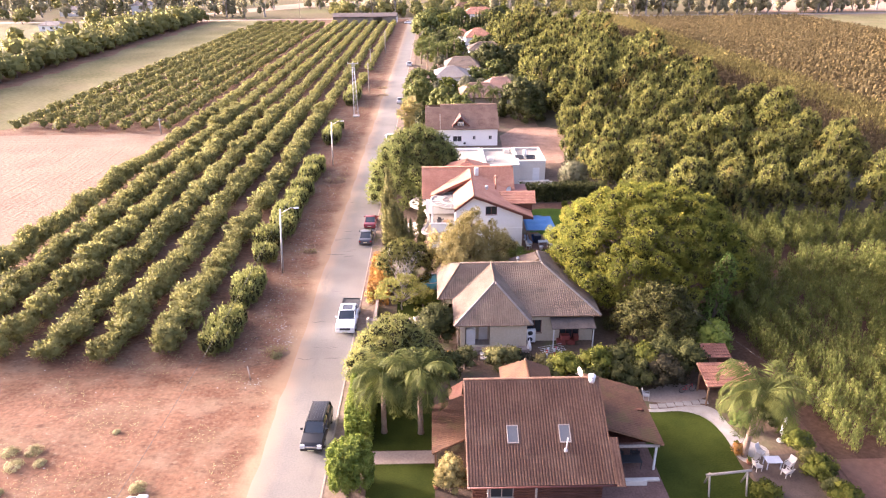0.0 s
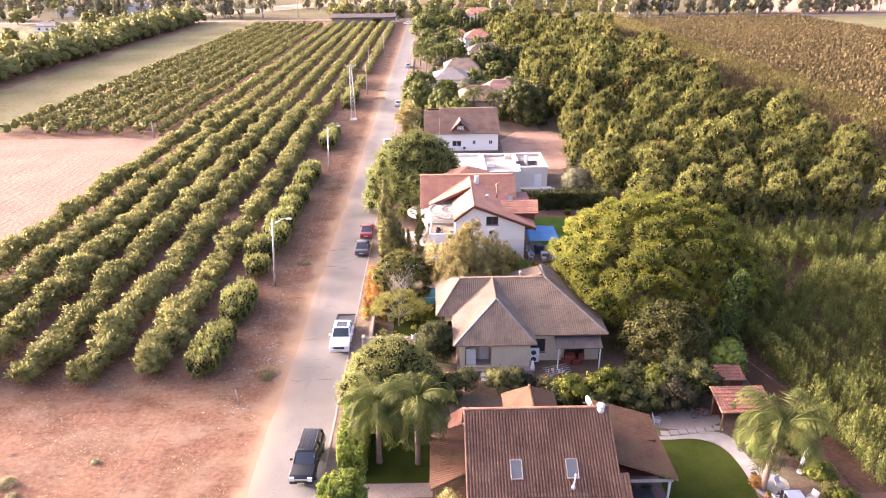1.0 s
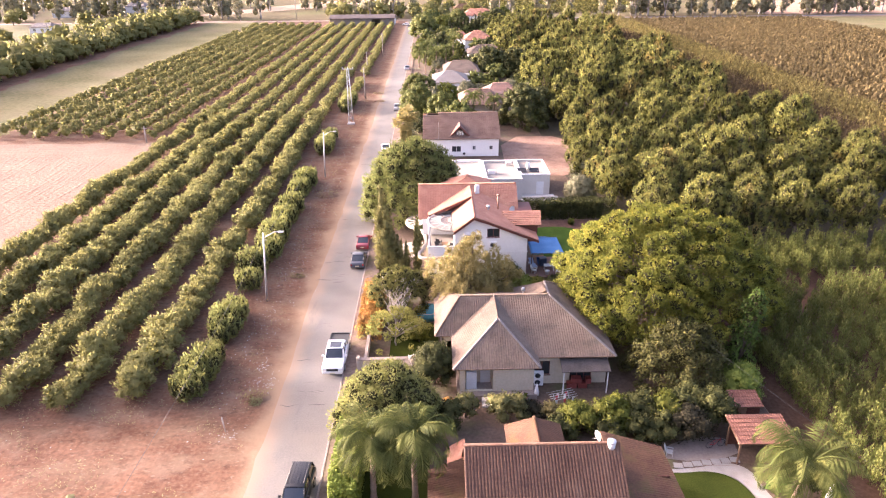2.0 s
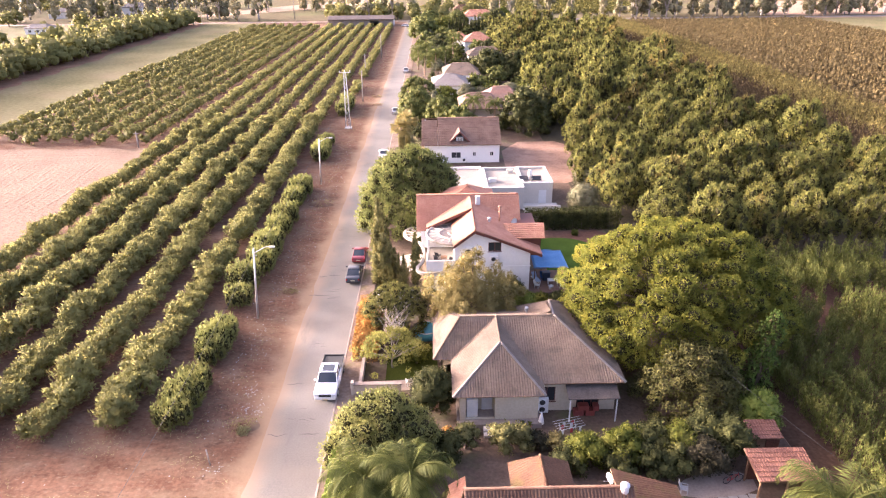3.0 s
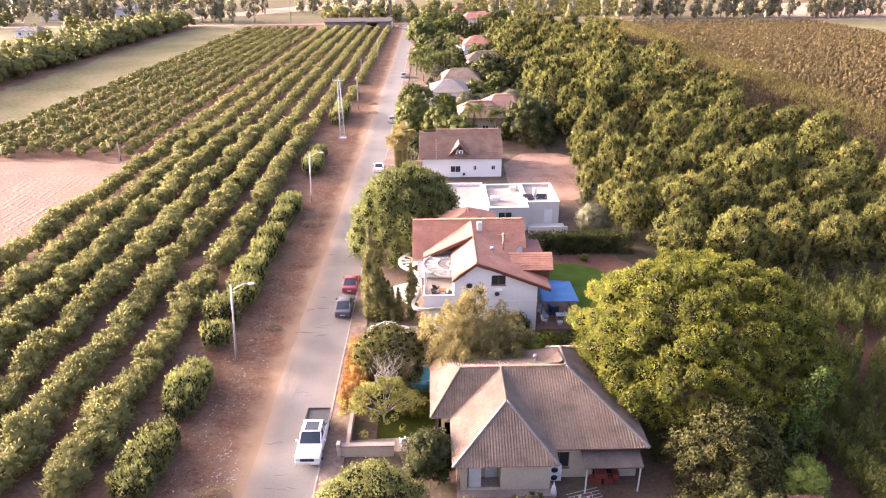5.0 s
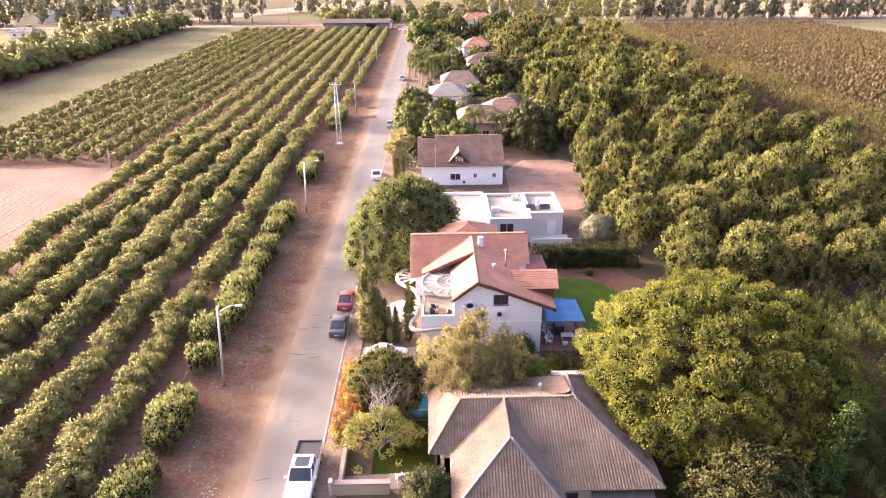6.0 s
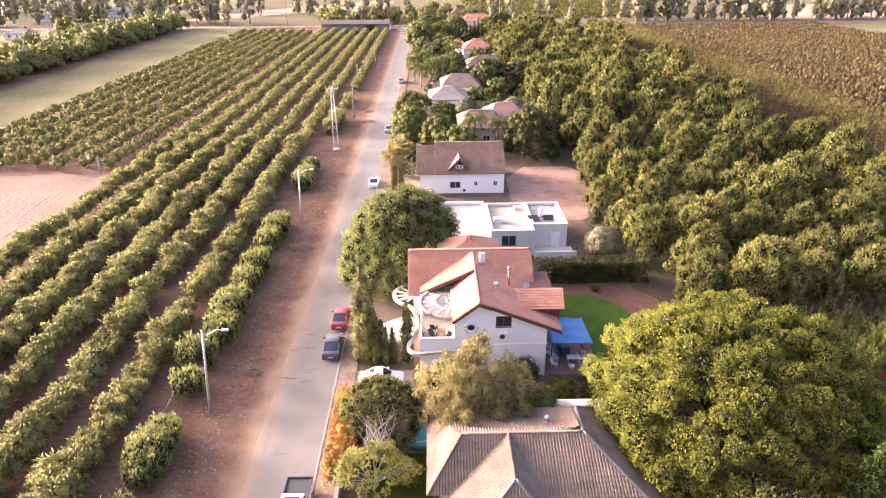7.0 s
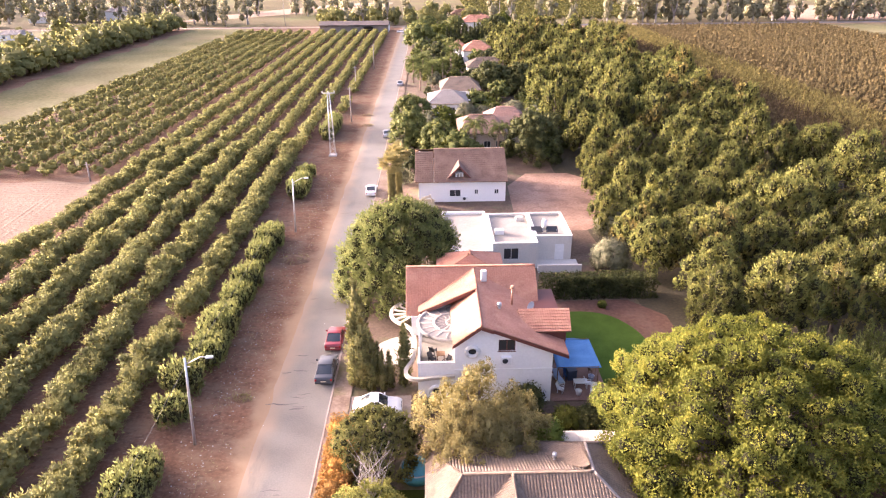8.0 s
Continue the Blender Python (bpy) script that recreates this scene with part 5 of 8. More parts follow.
    slab(h, "parapet_cap", X0 - 0.06, XA, Y - 0.06, Y + 0.26, 4.354, 4.43, WHITEPAINT)
    cx, cy, cz = 2.55, 84.4, 6.1
    def arc(r, n=20):
        return [(cx - r * math.cos(a), cy + r * math.sin(a), cz) for a in np.linspace(-math.pi / 2, math.pi / 2, n)]
    for r in (3.2, 1.7):
        part("pergola_ring", tubes_mesh("pergola_ring", [(arc(r), 0.17)], CREAMPAINT, 6), CREAMPAINT, h)
    part("pergola_hub", tubes_mesh("pergola_hub", [(arc(0.55, 10), 0.14)], CREAMPAINT, 6), CREAMPAINT, h)
    for a in np.linspace(-1.35, 1.35, 9):
        p = [(cx - q * math.cos(a), cy + q * math.sin(a), cz) for q in (0.4, 3.1)]
        part("pergola_beam", tubes_mesh("pergola_beam", [(p, 0.08)], CREAMPAINT, 5), CREAMPAINT, h)
    verts = [(cx, cy, cz - 0.02)] + [(cx - 3.1 * math.cos(a), cy + 3.1 * math.sin(a), cz - 0.02) for a in np.linspace(-math.pi / 2, math.pi / 2, 20)]
    verts += [(v[0], v[1], v[2] + 0.04) for v in verts]
    fs = [(0, i, i + 1) for i in range(1, 20)] + [(21, 22 + i, 21 + i) for i in range(1, 20)] + [(i, i + 1, i + 22, i + 21) for i in range(1, 20)]
    part("pergola_sheet", mesh_of("pergola_sheet", verts, fs, ROOFCOAT), ROOFCOAT, h, "pale sheet over the round pergola")
    for x, y in ((-0.5, 83.2), (-0.5, 85.9)):
        part("pergola_post", tubes_mesh("pergola_post", [([(x, y, 3.2), (x, y, 6.1)], 0.14)], PLASTER, 10), PLASTER, h)
    # roofs
    fz = 8.38
    roof_slope(h, [(2.45, 86.6, 6.45), (2.45, 79.9, 6.45), (4.95, 79.9, fz), (4.95, 87.6, fz)], T, "sunlit orange-red tiled roof slope")
    roof_slope(h, [(12.7, 79.9, 5.25), (12.7, 90.8, 5.25), (5.95, 90.8, 7.98), (5.95, 79.9, 7.98)], T)
    roof_slope(h, [(5.95, 79.75, 8.02), (5.95, 90.8, 8.02), (5.0, 90.8, fz), (5.0, 79.75, fz)], T)
    roof_slope(h, [(-1.95, 87.0, 5.45), (11.2, 87.0, 5.45), (11.2, 91.2, 8.7), (-1.95, 91.2, 8.7)], T)
    roof_slope(h, [(11.2, 95.9, 5.2), (-1.95, 95.9, 5.2), (-1.95, 91.2, 8.7), (11.2, 91.2, 8.7)], T)
    roof_slope(h, [(-0.65, 88.2, 6.05), (-0.65, 86.5, 6.05), (4.95, 86.5, 8.62), (4.95, 91.2, 8.62)], T)
    roof_slope(h, [(1.2, 91.6, 7.4), (8.3, 91.6, 7.4), (4.75, 93.6, 8.95)], T)
    roof_slope(h, [(1.2, 97.6, 7.2), (1.2, 91.6, 7.4), (4.75, 93.6, 8.95), (4.75, 94.5, 8.95)], T)
    roof_slope(h, [(8.3, 91.6, 7.4), (8.3, 97.6, 7.2), (4.75, 94.5, 8.95), (4.75, 93.6, 8.95)], T)
    roof_slope(h, [(8.3, 97.6, 7.2), (1.2, 97.6, 7.2), (4.75, 94.5, 8.95)], T)
    slab(h, "wall", 1.6, 7.9, 95.76, 97.3, 0, 7.1, PLASTER)
    # side bay with its own small roof
    roof_slope(h, [(9.0, 82.1, 6.35), (13.3, 82.1, 6.35), (13.6, 85.0, 7.15), (8.7, 85.0, 7.15)], T, "small faded red tiled bay roof")
    slab(h, "bay_wall", 10.6, 12.9, 82.4, 90.5, 4.0, 6.3, BROWNPAINT, "dark brown bay wall")
    ridge_cap(h, (-1.95, 91.2, 8.75), (11.2, 91.2, 8.75), T)
    ridge_cap(h, (4.95, 79.8, fz + 0.05), (4.95, 88, fz + 0.05), T)
    ridge_cap(h, (4.75, 93.6, 9.0), (4.75, 94.5, 9.0), T)
    # fascia boards along the front verge
    def board(a, b, y, d=0.3):
        return solid([a, b, (b[0], b[1] - d), (a[0], a[1] - d)], y, y + 0.06)
    part("fascia", board((2.4, 6.38), (4.95, 8.33), 79.84), BROWNPAINT, h, "dark brown verge board")
    part("fascia", board((4.95, 8.33), (6.0, 7.93), 79.70), BROWNPAINT, h, "dark brown verge board")
    part("fascia", board((5.95, 7.95), (12.75, 5.2), 79.84), BROWNPAINT, h, "dark brown verge board")
    part("fascia", board((-0.65, 6.0), (4.9, 8.55), 86.42), BROWNPAINT, h, "dark brown verge board")
    # roof furniture
    part("boiler", boxes((5.5, 6.08, 88.6, 89.1, 8.2, 9.35), bevel=0.08), WHITEPAINT, h, "white solar boiler tank on the roof", True)
    part("flue", tubes_mesh("flue", [([(8.3, 86.0, 6.8), (8.3, 86.0, 8.9)], 0.11), ([(8.3, 86, 8.85), (8.3, 86, 9.05)], [0.22, 0.2])], TILE_RED, 10), TILE_RED, h, "red metal flue pipe")
    part("vent_cowl", tubes_mesh("vent_cowl", [([(6.9, 84.3, 7.3), (6.9, 84.3, 7.95)], 0.12), ([(6.9, 84.3, 7.9), (6.9, 84.3, 8.2)], [0.25, 0.2])], GALV, 12), GALV, h, "round metal vent cowl")
    # curved concrete canopies along the street side
    path = [(-0.7, 94.6), (-2.3, 94.0), (-3.6, 92.6), (-3.75, 91.0), (-3.1, 89.6), (-1.7, 88.6), (-1.15, 87.0), (-1.0, 84.5), (-1.2, 82.4), (-1.85, 81.2), (-1.75, 80.0), (-0.9, 79.45), (0.6, 79.75), (2.6, 79.95)]
    sm = [Vector((*p, 3.2)) for p in path]
    for _ in range(2):
        q = [sm[0]]
        for a, b in zip(sm[:-1], sm[1:]):
            q += [a * 0.75 + b * 0.25, a * 0.25 + b * 0.75]
        sm = q + [sm[-1]]
    part("curved_band", ribbon(sm, 0.34, 0.26), CREAMPAINT, h, "curved cream concrete edge band")
    for k in range(6):
        a = math.radians(120 + 22 * k)
        part("canopy_spoke", tubes_mesh("canopy_spoke", [([(-1.2, 91.4, 3.2), (-1.2 + 2.45 * math.cos(a), 91.4 + 2.9 * math.sin(a), 3.2)], 0.13)], CREAMPAINT, 6), CREAMPAINT, h)
    return h


villa()
air_conditioner(pose(7.2, 79.95, 4.35), "white air conditioner unit on the villa wall")
dish(pose(10.0, 85.6, 6.2, 0, 0, 40), 0.5)


# ---- the flat-roofed house ----
def flat_house():
    h = house_at("pale flat-roofed house with white parapets")
    def block(x0, x1, y0, y1, z, openings=(), wall=GREYWALL):
        front_wall(h, x0, x1, y0, 0, z, list(openings), wall)
        slab(h, "wall", x0, x0 + 0.25, y0 + 0.25, y1 - 0.25, 0, z, wall)
        slab(h, "wall", x1 - 0.25, x1, y0 + 0.25, y1 - 0.25, 0, z, wall)
        slab(h, "wall", x0, x1, y1 - 0.25, y1, 0, z, wall)
        slab(h, "roof", x0 + 0.25, x1 - 0.25, y0 + 0.25, y1 - 0.25, z - 0.5, z - 0.3, ROOFCOAT, "white coated flat roof")
        for o in openings:
            window_at(h, *o[:4], y0, WHITEPAINT, bars=1, sill=False)
        part("parapet_cap", boxes((x0 - 0.05, x1 + 0.05, y0 - 0.05, y0 + 0.3, z + 0.004, z + 0.09), (x0 - 0.05, x0 + 0.3, y0 + 0.3, y1 - 0.3, z + 0.004, z + 0.09), (x1 - 0.3, x1 + 0.05, y0 + 0.3, y1 - 0.3, z + 0.004, z + 0.09), (x0 - 0.05, x1 + 0.05, y1 - 0.3, y1 + 0.05, z + 0.004, z + 0.09)), WHITEPAINT, h)
    block(8.55, 14.4, 108.4, 119.0, 3.6, [(10.0, 12.0, 1.3, 2.9)])
    block(14.4, 19.3, 110.6, 119.2, 3.6)
    slab(h, "door", 17.1, 18.3, 110.56, 110.6 - 0.004, 0.2, 2.4, WHITEPAINT, "white balcony door")
    block(2.2, 8.5, 107.6, 121.8, 2.9, [(5.4, 6.4, 1.7, 2.5)], PLASTER)
    slab(h, "balcony_wall", 14.4, 20.0, 106.9, 107.15, 0.0, 1.1, GREYWALL)
    slab(h, "balcony_floor", 14.4, 20.0, 107.15, 110.6, 0.0, 0.2, GREYWALL)
    slab(h, "roof_box", 9.2, 10.4, 112, 112.8, 3.3, 3.95, WHITEPAINT, "", 0.02)
    slab(h, "roof_box", 12.6, 13.6, 116.8, 117.4, 3.3, 3.9, GREYWALL, "", 0.02)
    return h


flat_house()


def solar_heater(m):
    s = thing("solar_heater", m, "solar water heater with a white tank and dark panels", "solar heater")
    part("tank", tubes_mesh("tank", [([(0, 0.3, 0.4), (0, 0.3, 1.7)], 0.32)], WHITEPAINT, 14), WHITEPAINT, s)
    for x in (-1.0, 1.0):
        bm = boxes((x - 0.8, x + 0.8, -0.5, 0.5, 0.0, 0.08), bevel=0.01)
        bmesh.ops.transform(bm, matrix=pose(0, 0, 0.45, 28, 0, 0), verts=bm.verts)
        part("collector", bm, BLACKPLASTIC, s, "dark glazed solar panel")
    part("frame", tubes_mesh("frame", [([(x, y, 0), (x, y, 0.55)], 0.03) for x in (-1.6, -0.3, 0.3, 1.6) for y in (-0.3, 0.5)], GALV, 5), GALV, s)
    return s


solar_heater(pose(15.9, 112.6, 3.3))


# ---- the white house with the dormer ----
def dormer_house():
    h = house_at("white house with a dark brown tiled gable roof and dormer")
    x0, x1, ye, yr, ze, zr = -1.95, 13.35, 133.6, 140.6, 3.65, 7.3
    ops = [(3.75, 5.6, 0.9, 2.1), (7.9, 8.5, 1.3, 2.1), (11.2, 11.9, 1.3, 2.1), (2.3, 2.9, -0.1, 0.35)]
    front_wall(h, x0 + 0.6, x1 - 0.3, 134.2, 0, 3.9, ops[:3], PLASTER)
    for o in ops[:3]:
        window_at(h, *o, 134.2, WHITEPAINT, bars=1)
    for x in (x0 + 0.6, x1 - 0.55):
        part("gable_wall", solid([(134.45, 0), (146.6, 0), (146.6, 3.8), (140.6, 7.0), (134.45, 3.8)], x, x + 0.25, "x"), PLASTER, h)
    slab(h, "wall", x0 + 0.6, x1 - 0.3, 146.6, 146.85, 0, 3.9, PLASTER)
    roof_slope(h, [(1.2, ye, ze), (x1, ye, ze), (x1, yr, zr), (1.2, yr, zr)], TILE_DARK, pitch=0.4, course=0.5)
    roof_slope(h, [(x0, ye, ze), (1.15, ye, ze), (1.15, yr - 0.2, zr - 0.35), (x0, yr - 0.2, zr - 0.35)], TILE_DARK, pitch=0.4, course=0.5)
    roof_slope(h, [(x1, 147.6, ze), (x0, 147.6, ze), (x0, yr, zr - 0.02), (x1, yr, zr - 0.02)], TILE_DARK, pitch=0.4, course=0.5)
    ridge_cap(h, (1.2, yr, zr + 0.03), (x1, yr, zr + 0.03), TILE_DARK)
    # dormer
    dx, dz, dy = 5.4, 5.75, 134.3
    part("dormer_wall", boxes((4.75, 6.05, 134.6, 137.5, 3.9, 4.95)), PLASTER, h)
    window_at(h, 4.85, 5.95, 4.0, 4.95, 134.5, WHITEPAINT, bars=1, sill=False)
    roof_slope(h, [(3.5, 137.0, 4.15), (3.5, dy, 4.15), (dx, dy, 6.1), (dx, 139.2, 6.1)], TILE_DARK, pitch=0.4)
    roof_slope(h, [(7.3, dy, 4.15), (7.3, 137.0, 4.15), (dx, 139.2, 6.1), (dx, dy, 6.1)], TILE_DARK, pitch=0.4)
    part("dormer_board", solid([(3.4, 4.1), (dx, 6.2), (7.4, 4.1), (7.0, 4.1), (dx, 5.75), (3.8, 4.1)], dy - 0.08, dy - 0.02), BROWNPAINT, h, "dark red-brown dormer verge board")
    # curved porch stair wall
    part("porch_arch", tubes_mesh("porch_arch", [([(-1.4, 131.0, 0), (-0.6, 131.0, 1.8), (0.5, 131.2, 2.1), (1.0, 131.4, 1.2)], 0.3)], BEIGE, 8), BEIGE, h, "curved cream porch wall")
    slab(h, "porch_wall", -1.4, 1.2, 131.8, 132.0, 0, 1.3, BEIGE)
    return h


dormer_house()
air_conditioner(pose(6.3, 133.85, 0.3), "white air conditioner unit by the house wall")


# ---- houses further along the street ----
def simple_house(label, x0, x1, y0, y1, ze, zr, tile, wall, hip=2.5, openings=()):
    """A hipped house with its ridge along the street's cross direction."""
    h = house_at(label)
    ym = (y0 + y1) / 2
    if hip > 0:
        a, b = (x0 + hip, ym, zr), (x1 - hip, ym, zr)
    else:
        a, b = (x0, ym, zr), (x1, ym, zr)
    roof_slope(h, [(x0, y0, ze), (x1, y0, ze), b, a], tile, course=0.6, pitch=0.6)
    roof_slope(h, [(x1, y1, ze), (x0, y1, ze), a, b], tile, course=0.6, pitch=0.6)
    if hip > 0:
        roof_slope(h, [(x0, y1, ze), (x0, y0, ze), a], tile, course=0.6, pitch=0.6)
        roof_slope(h, [(x1, y0, ze), (x1, y1, ze), b], tile, course=0.6, pitch=0.6)
    ridge_cap(h, (a[0], a[1], a[2] + 0.04), (b[0], b[1], b[2] + 0.04), tile, 0.16)
    ops = [(x0 + (x1 - x0) * f - 0.7, x0 + (x1 - x0) * f + 0.7, 0.9, 2.2) for f in (0.25, 0.6, 0.85)]
    front_wall(h, x0 + 0.5, x1 - 0.5, y0 + 0.5, 0, ze + 0.1, ops, wall)
    for o in ops:
        window_at(h, *o, y0 + 0.5, WHITEPAINT)
    slab(h, "wall", x0 + 0.5, x0 + 0.75, y0 + 0.75, y1 - 0.5, 0, ze + 0.1, wall)
    slab(h, "wall", x1 - 0.75, x1 - 0.5, y0 + 0.75, y1 - 0.5, 0, ze + 0.1, wall)
    slab(h, "wall", x0 + 0.75, x1 - 0.75, y1 - 0.75, y1 - 0.5, 0, ze + 0.1, wall)
    return h


simple_house("tan house with a faded red-brown tiled roof", 6.5, 16.5, 164.0, 178.0, 3.9, 6.3, TILE_DARK, STUCCO_TAN)
simple_house("tan house wing with a faded red tiled roof", 13.0, 22.0, 170.5, 184.0, 4.0, 6.6, TILE_FADED, STUCCO_TAN)
simple_house("low house with a pale grey hipped roof", 0.0, 10.5, 197.5, 212.0, 3.2, 5.4, TILE_PALE, PLASTER, 4.0)
simple_house("low house with a grey hipped roof", 3.5, 15.0, 215.0, 231.0, 3.2, 5.6, TILE_GREY, PLASTER, 3.0)
simple_house("white house with a grey roof", 13.0, 27.0, 254.0, 266.0, 3.4, 5.8, TILE_GREY, PLASTER, 4.0)
simple_house("white house with an orange-red hipped roof", 13.0, 25.0, 288.0, 302.0, 4.2, 7.2, TILE_RED, PLASTER, 4.5)
simple_house("small house with an orange-red roof", 9.0, 15.5, 296.0, 308.0, 4.0, 6.6, TILE_RED, PLASTER, 2.5)
simple_house("white house with a red-brown roof", 18.0, 36.0, 400.0, 416.0, 4.5, 7.5, TILE_RED, PLASTER, 4.0)
simple_house("pale house with a brown roof beyond the cross road", 14.0, 34.0, 452.0, 470.0, 4.0, 6.8, TILE_OLD, STUCCO_TAN, 4.0)


SHEDROOF = surface("weathered_shed_sheet", (0.115, 0.095, 0.085), (0.165, 0.138, 0.122), 0.2, 2.0, 0.9, 0.1, depth=0.02, spec=0.05)
# The shed's front wall is darker than its plastered sides.
SHEDWALL = surface("dark_shed_front", (0.20, 0.17, 0.145), (0.30, 0.26, 0.22), 0.3, 3.0, 0.9, 0.1, depth=0.02)


def packing_shed():
    h = house_at("long low packing shed with a grey sheet roof", "packing_shed", "shed")
    part("roof", solid([(-58.0, 3.6), (-58.0, 3.8), (-20.5, 3.8), (-20.5, 3.6)], 398, 412), SHEDROOF, h)
    part("roof_ridge", solid([(398.0, 3.84), (405, 5.4), (412, 3.84)], -57.8, -20.7, "x"), SHEDROOF, h, "grey sheet roof")
    front_wall(h, -57.5, -21, 399, 0, 3.55, [(-34, -29, 0.0, 2.9)], SHEDWALL)
    for a in ((-57.5, -57.25, 399.3, 411.5), (-21.25, -21, 399.3, 411.5), (-57.5, -21, 411.6, 411.85)):
        slab(h, "wall", *a, 0, 3.55, PLASTER)
    return h


packing_shed()

# ---- gardens ----
outline_sheet("garden_ground", [(-7.1, -60), (29.2, -60), (29.2, 80), (27.5, 80), (27.5, 100), (-7.1, 100)], -0.008, surface("garden_earth", (0.075, 0.048, 0.032), (0.165, 0.112, 0.075), 0.4, 3.0, 0.95, 0.8, stain=((0.12, 0.13, 0.05), 0.3, 0.6), depth=0.1), "shaded dark garden earth with thin grass", 0)
outline_sheet("back_lawn", [(12.2, 30), (23.2, 30), (24.2, 36.5), (23.6, 39.5), (23.9, 42.5), (23.3, 45.4), (21.6, 46.6), (18.6, 46.3), (17.0, 46.8), (12.2, 46.8)], 0.012, LAWN, "mown green lawn with a rounded edge", 2)
outline_sheet("garden_path", [(17.5, 46.2), (19.5, 46.2), (21.9, 46.5), (23.4, 45.4), (23.9, 42.6), (23.7, 40.0), (25.6, 39.6), (27.0, 41.6), (25.2, 42.6), (24.7, 44.6), (24.6, 46.6), (23.2, 47.5), (20.5, 46.85), (17.5, 46.8)], 0.006, WHITE_STONE, "white gravel path round the lawn", 2)
outline_sheet("patio", [(18.4, 47.6), (24.4, 47.9), (24.6, 50.2), (21.5, 50.6), (18.4, 49.2)], 0.004, PAVING, "pale grey paved patio", 1)
outline_sheet("seating_deck", [(24.0, 34.5), (28.6, 34.5), (28.6, 41.0), (25.6, 40.6), (24.2, 39.4)], 0.02, surface("dark_deck_boards", (0.055, 0.038, 0.030), (0.105, 0.078, 0.062), 0.8, 8.0, 0.85, 0.2, depth=0.02), "dark timber seating deck", 0)
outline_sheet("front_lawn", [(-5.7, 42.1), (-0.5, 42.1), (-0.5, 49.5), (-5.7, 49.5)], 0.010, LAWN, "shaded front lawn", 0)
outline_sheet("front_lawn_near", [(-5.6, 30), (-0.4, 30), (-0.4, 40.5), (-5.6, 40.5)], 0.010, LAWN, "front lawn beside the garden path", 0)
outline_sheet("front_path", [(-7.0, 40.55), (-0.2, 40.55), (-0.2, 42.0), (-7.0, 42.0)], 0.03, PAVING, "pinkish paved path to the house", 0)
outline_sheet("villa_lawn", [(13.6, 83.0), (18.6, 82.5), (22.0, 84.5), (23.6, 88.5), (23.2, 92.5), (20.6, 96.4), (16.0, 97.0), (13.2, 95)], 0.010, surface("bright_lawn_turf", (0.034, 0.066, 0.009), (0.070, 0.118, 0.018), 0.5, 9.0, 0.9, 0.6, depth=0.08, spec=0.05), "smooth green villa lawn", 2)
outline_sheet("villa_beds", [(15.5, 80.4), (22.5, 80.6), (27.3, 84), (27.3, 99.4), (13.4, 99.4), (12.6, 93)], -0.001, RED_EARTH, "bare red earth beds round the villa lawn", 1)
outline_sheet("villa_driveway", [(-7.0, 76.6), (-1.4, 76.6), (-1.4, 81.5), (-7.0, 81.5)], 0.04, PAVING, "pale paved driveway", 0)
outline_sheet("villa_terrace", [(-5.6, 87.0), (-2.4, 86.4), (-1.2, 88.6), (-1.4, 92.6), (-4.4, 91.4), (-6.2, 89)], 0.03, surface("cream_paving", (0.36, 0.30, 0.24), (0.48, 0.42, 0.34), 0.6, 6.0, 0.9, 0.2, depth=0.02), "cream paved round terrace", 2)
outline_sheet("villa_deck", [(11.5, 80.2), (17.0, 80.2), (17.0, 86.2), (11.5, 86.2)], 0.10, surface("red_brown_deck", (0.14, 0.075, 0.055), (0.25, 0.15, 0.11), 0.8, 8.0, 0.85, 0.2, depth=0.02), "red-brown timber deck", 0)
outline_sheet("bare_yard", [(13.6, 121), (27, 121), (30, 131), (30, 149), (14.5, 149)], 0.005, surface("trodden_red_yard", (0.24, 0.135, 0.09), (0.40, 0.26, 0.18), 0.25, 2.5, 0.95, 0.9, stain=((0.17, 0.10, 0.07), 0.4, 0.6), depth=0.15), "bare dusty red-tan yard", 1)
# Both floors are darker than the bare soil, canopy shade put into their colour.
outline_sheet("grove_floor", [(26, 82), (76, 82), (76, 348), (24, 348), (24, 120)], -0.006, surface("shade_dark_leaf_litter", (0.040, 0.034, 0.018), (0.085, 0.068, 0.036), 0.3, 3.0, 0.95, 0.6, depth=0.1), "leaf litter under the grove, coloured dark for its shade", 0)
outline_sheet("nursery_floor", [(29.25, -60), (90, -60), (90, 81.9), (29.25, 81.9)], -0.006, surface("shade_dark_nursery_soil", (0.060, 0.034, 0.022), (0.115, 0.070, 0.046), 0.3, 3.0, 0.95, 0.6, depth=0.1, spec=0.0), "soil between the nursery rows, coloured dark for their shade", 0)

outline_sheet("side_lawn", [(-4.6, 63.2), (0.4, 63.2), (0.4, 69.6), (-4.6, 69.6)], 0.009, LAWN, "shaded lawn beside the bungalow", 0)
outline_sheet("headland", [(31.25, 24), (64, 24), (64, 40.2), (31.25, 40.2)], 0.002, RED_EARTH, "bare red soil at the end of the nursery rows", 0)
outline_sheet("fence_track", [(29.3, 26), (31.2, 26), (31.0, 50), (29.6, 50)], 0.002, RED_EARTH, "bare red soil track along the nursery", 1)


def slabs():
    ob = setting("stepping_path", boxes_mesh("stepping_path", [(18.6, 24.0, 47.06, 47.1, 0.008, 0.02)], PAVING), "stepping stones across the patio edge")
    me = boxes_mesh("stepping_stone", [(-0.36, 0.36, -0.3, 0.3, 0, 0.05)], WHITE_STONE, 0.03)
    for i in range(7):
        s = new("stepping_stone", me)
        s.parent = ob
        s.matrix_basis = pose(19.1 + 0.78 * i, 47.15 + 0.09 * i, 0.01, 0, 0, -8 + 5 * (i % 3))


slabs()


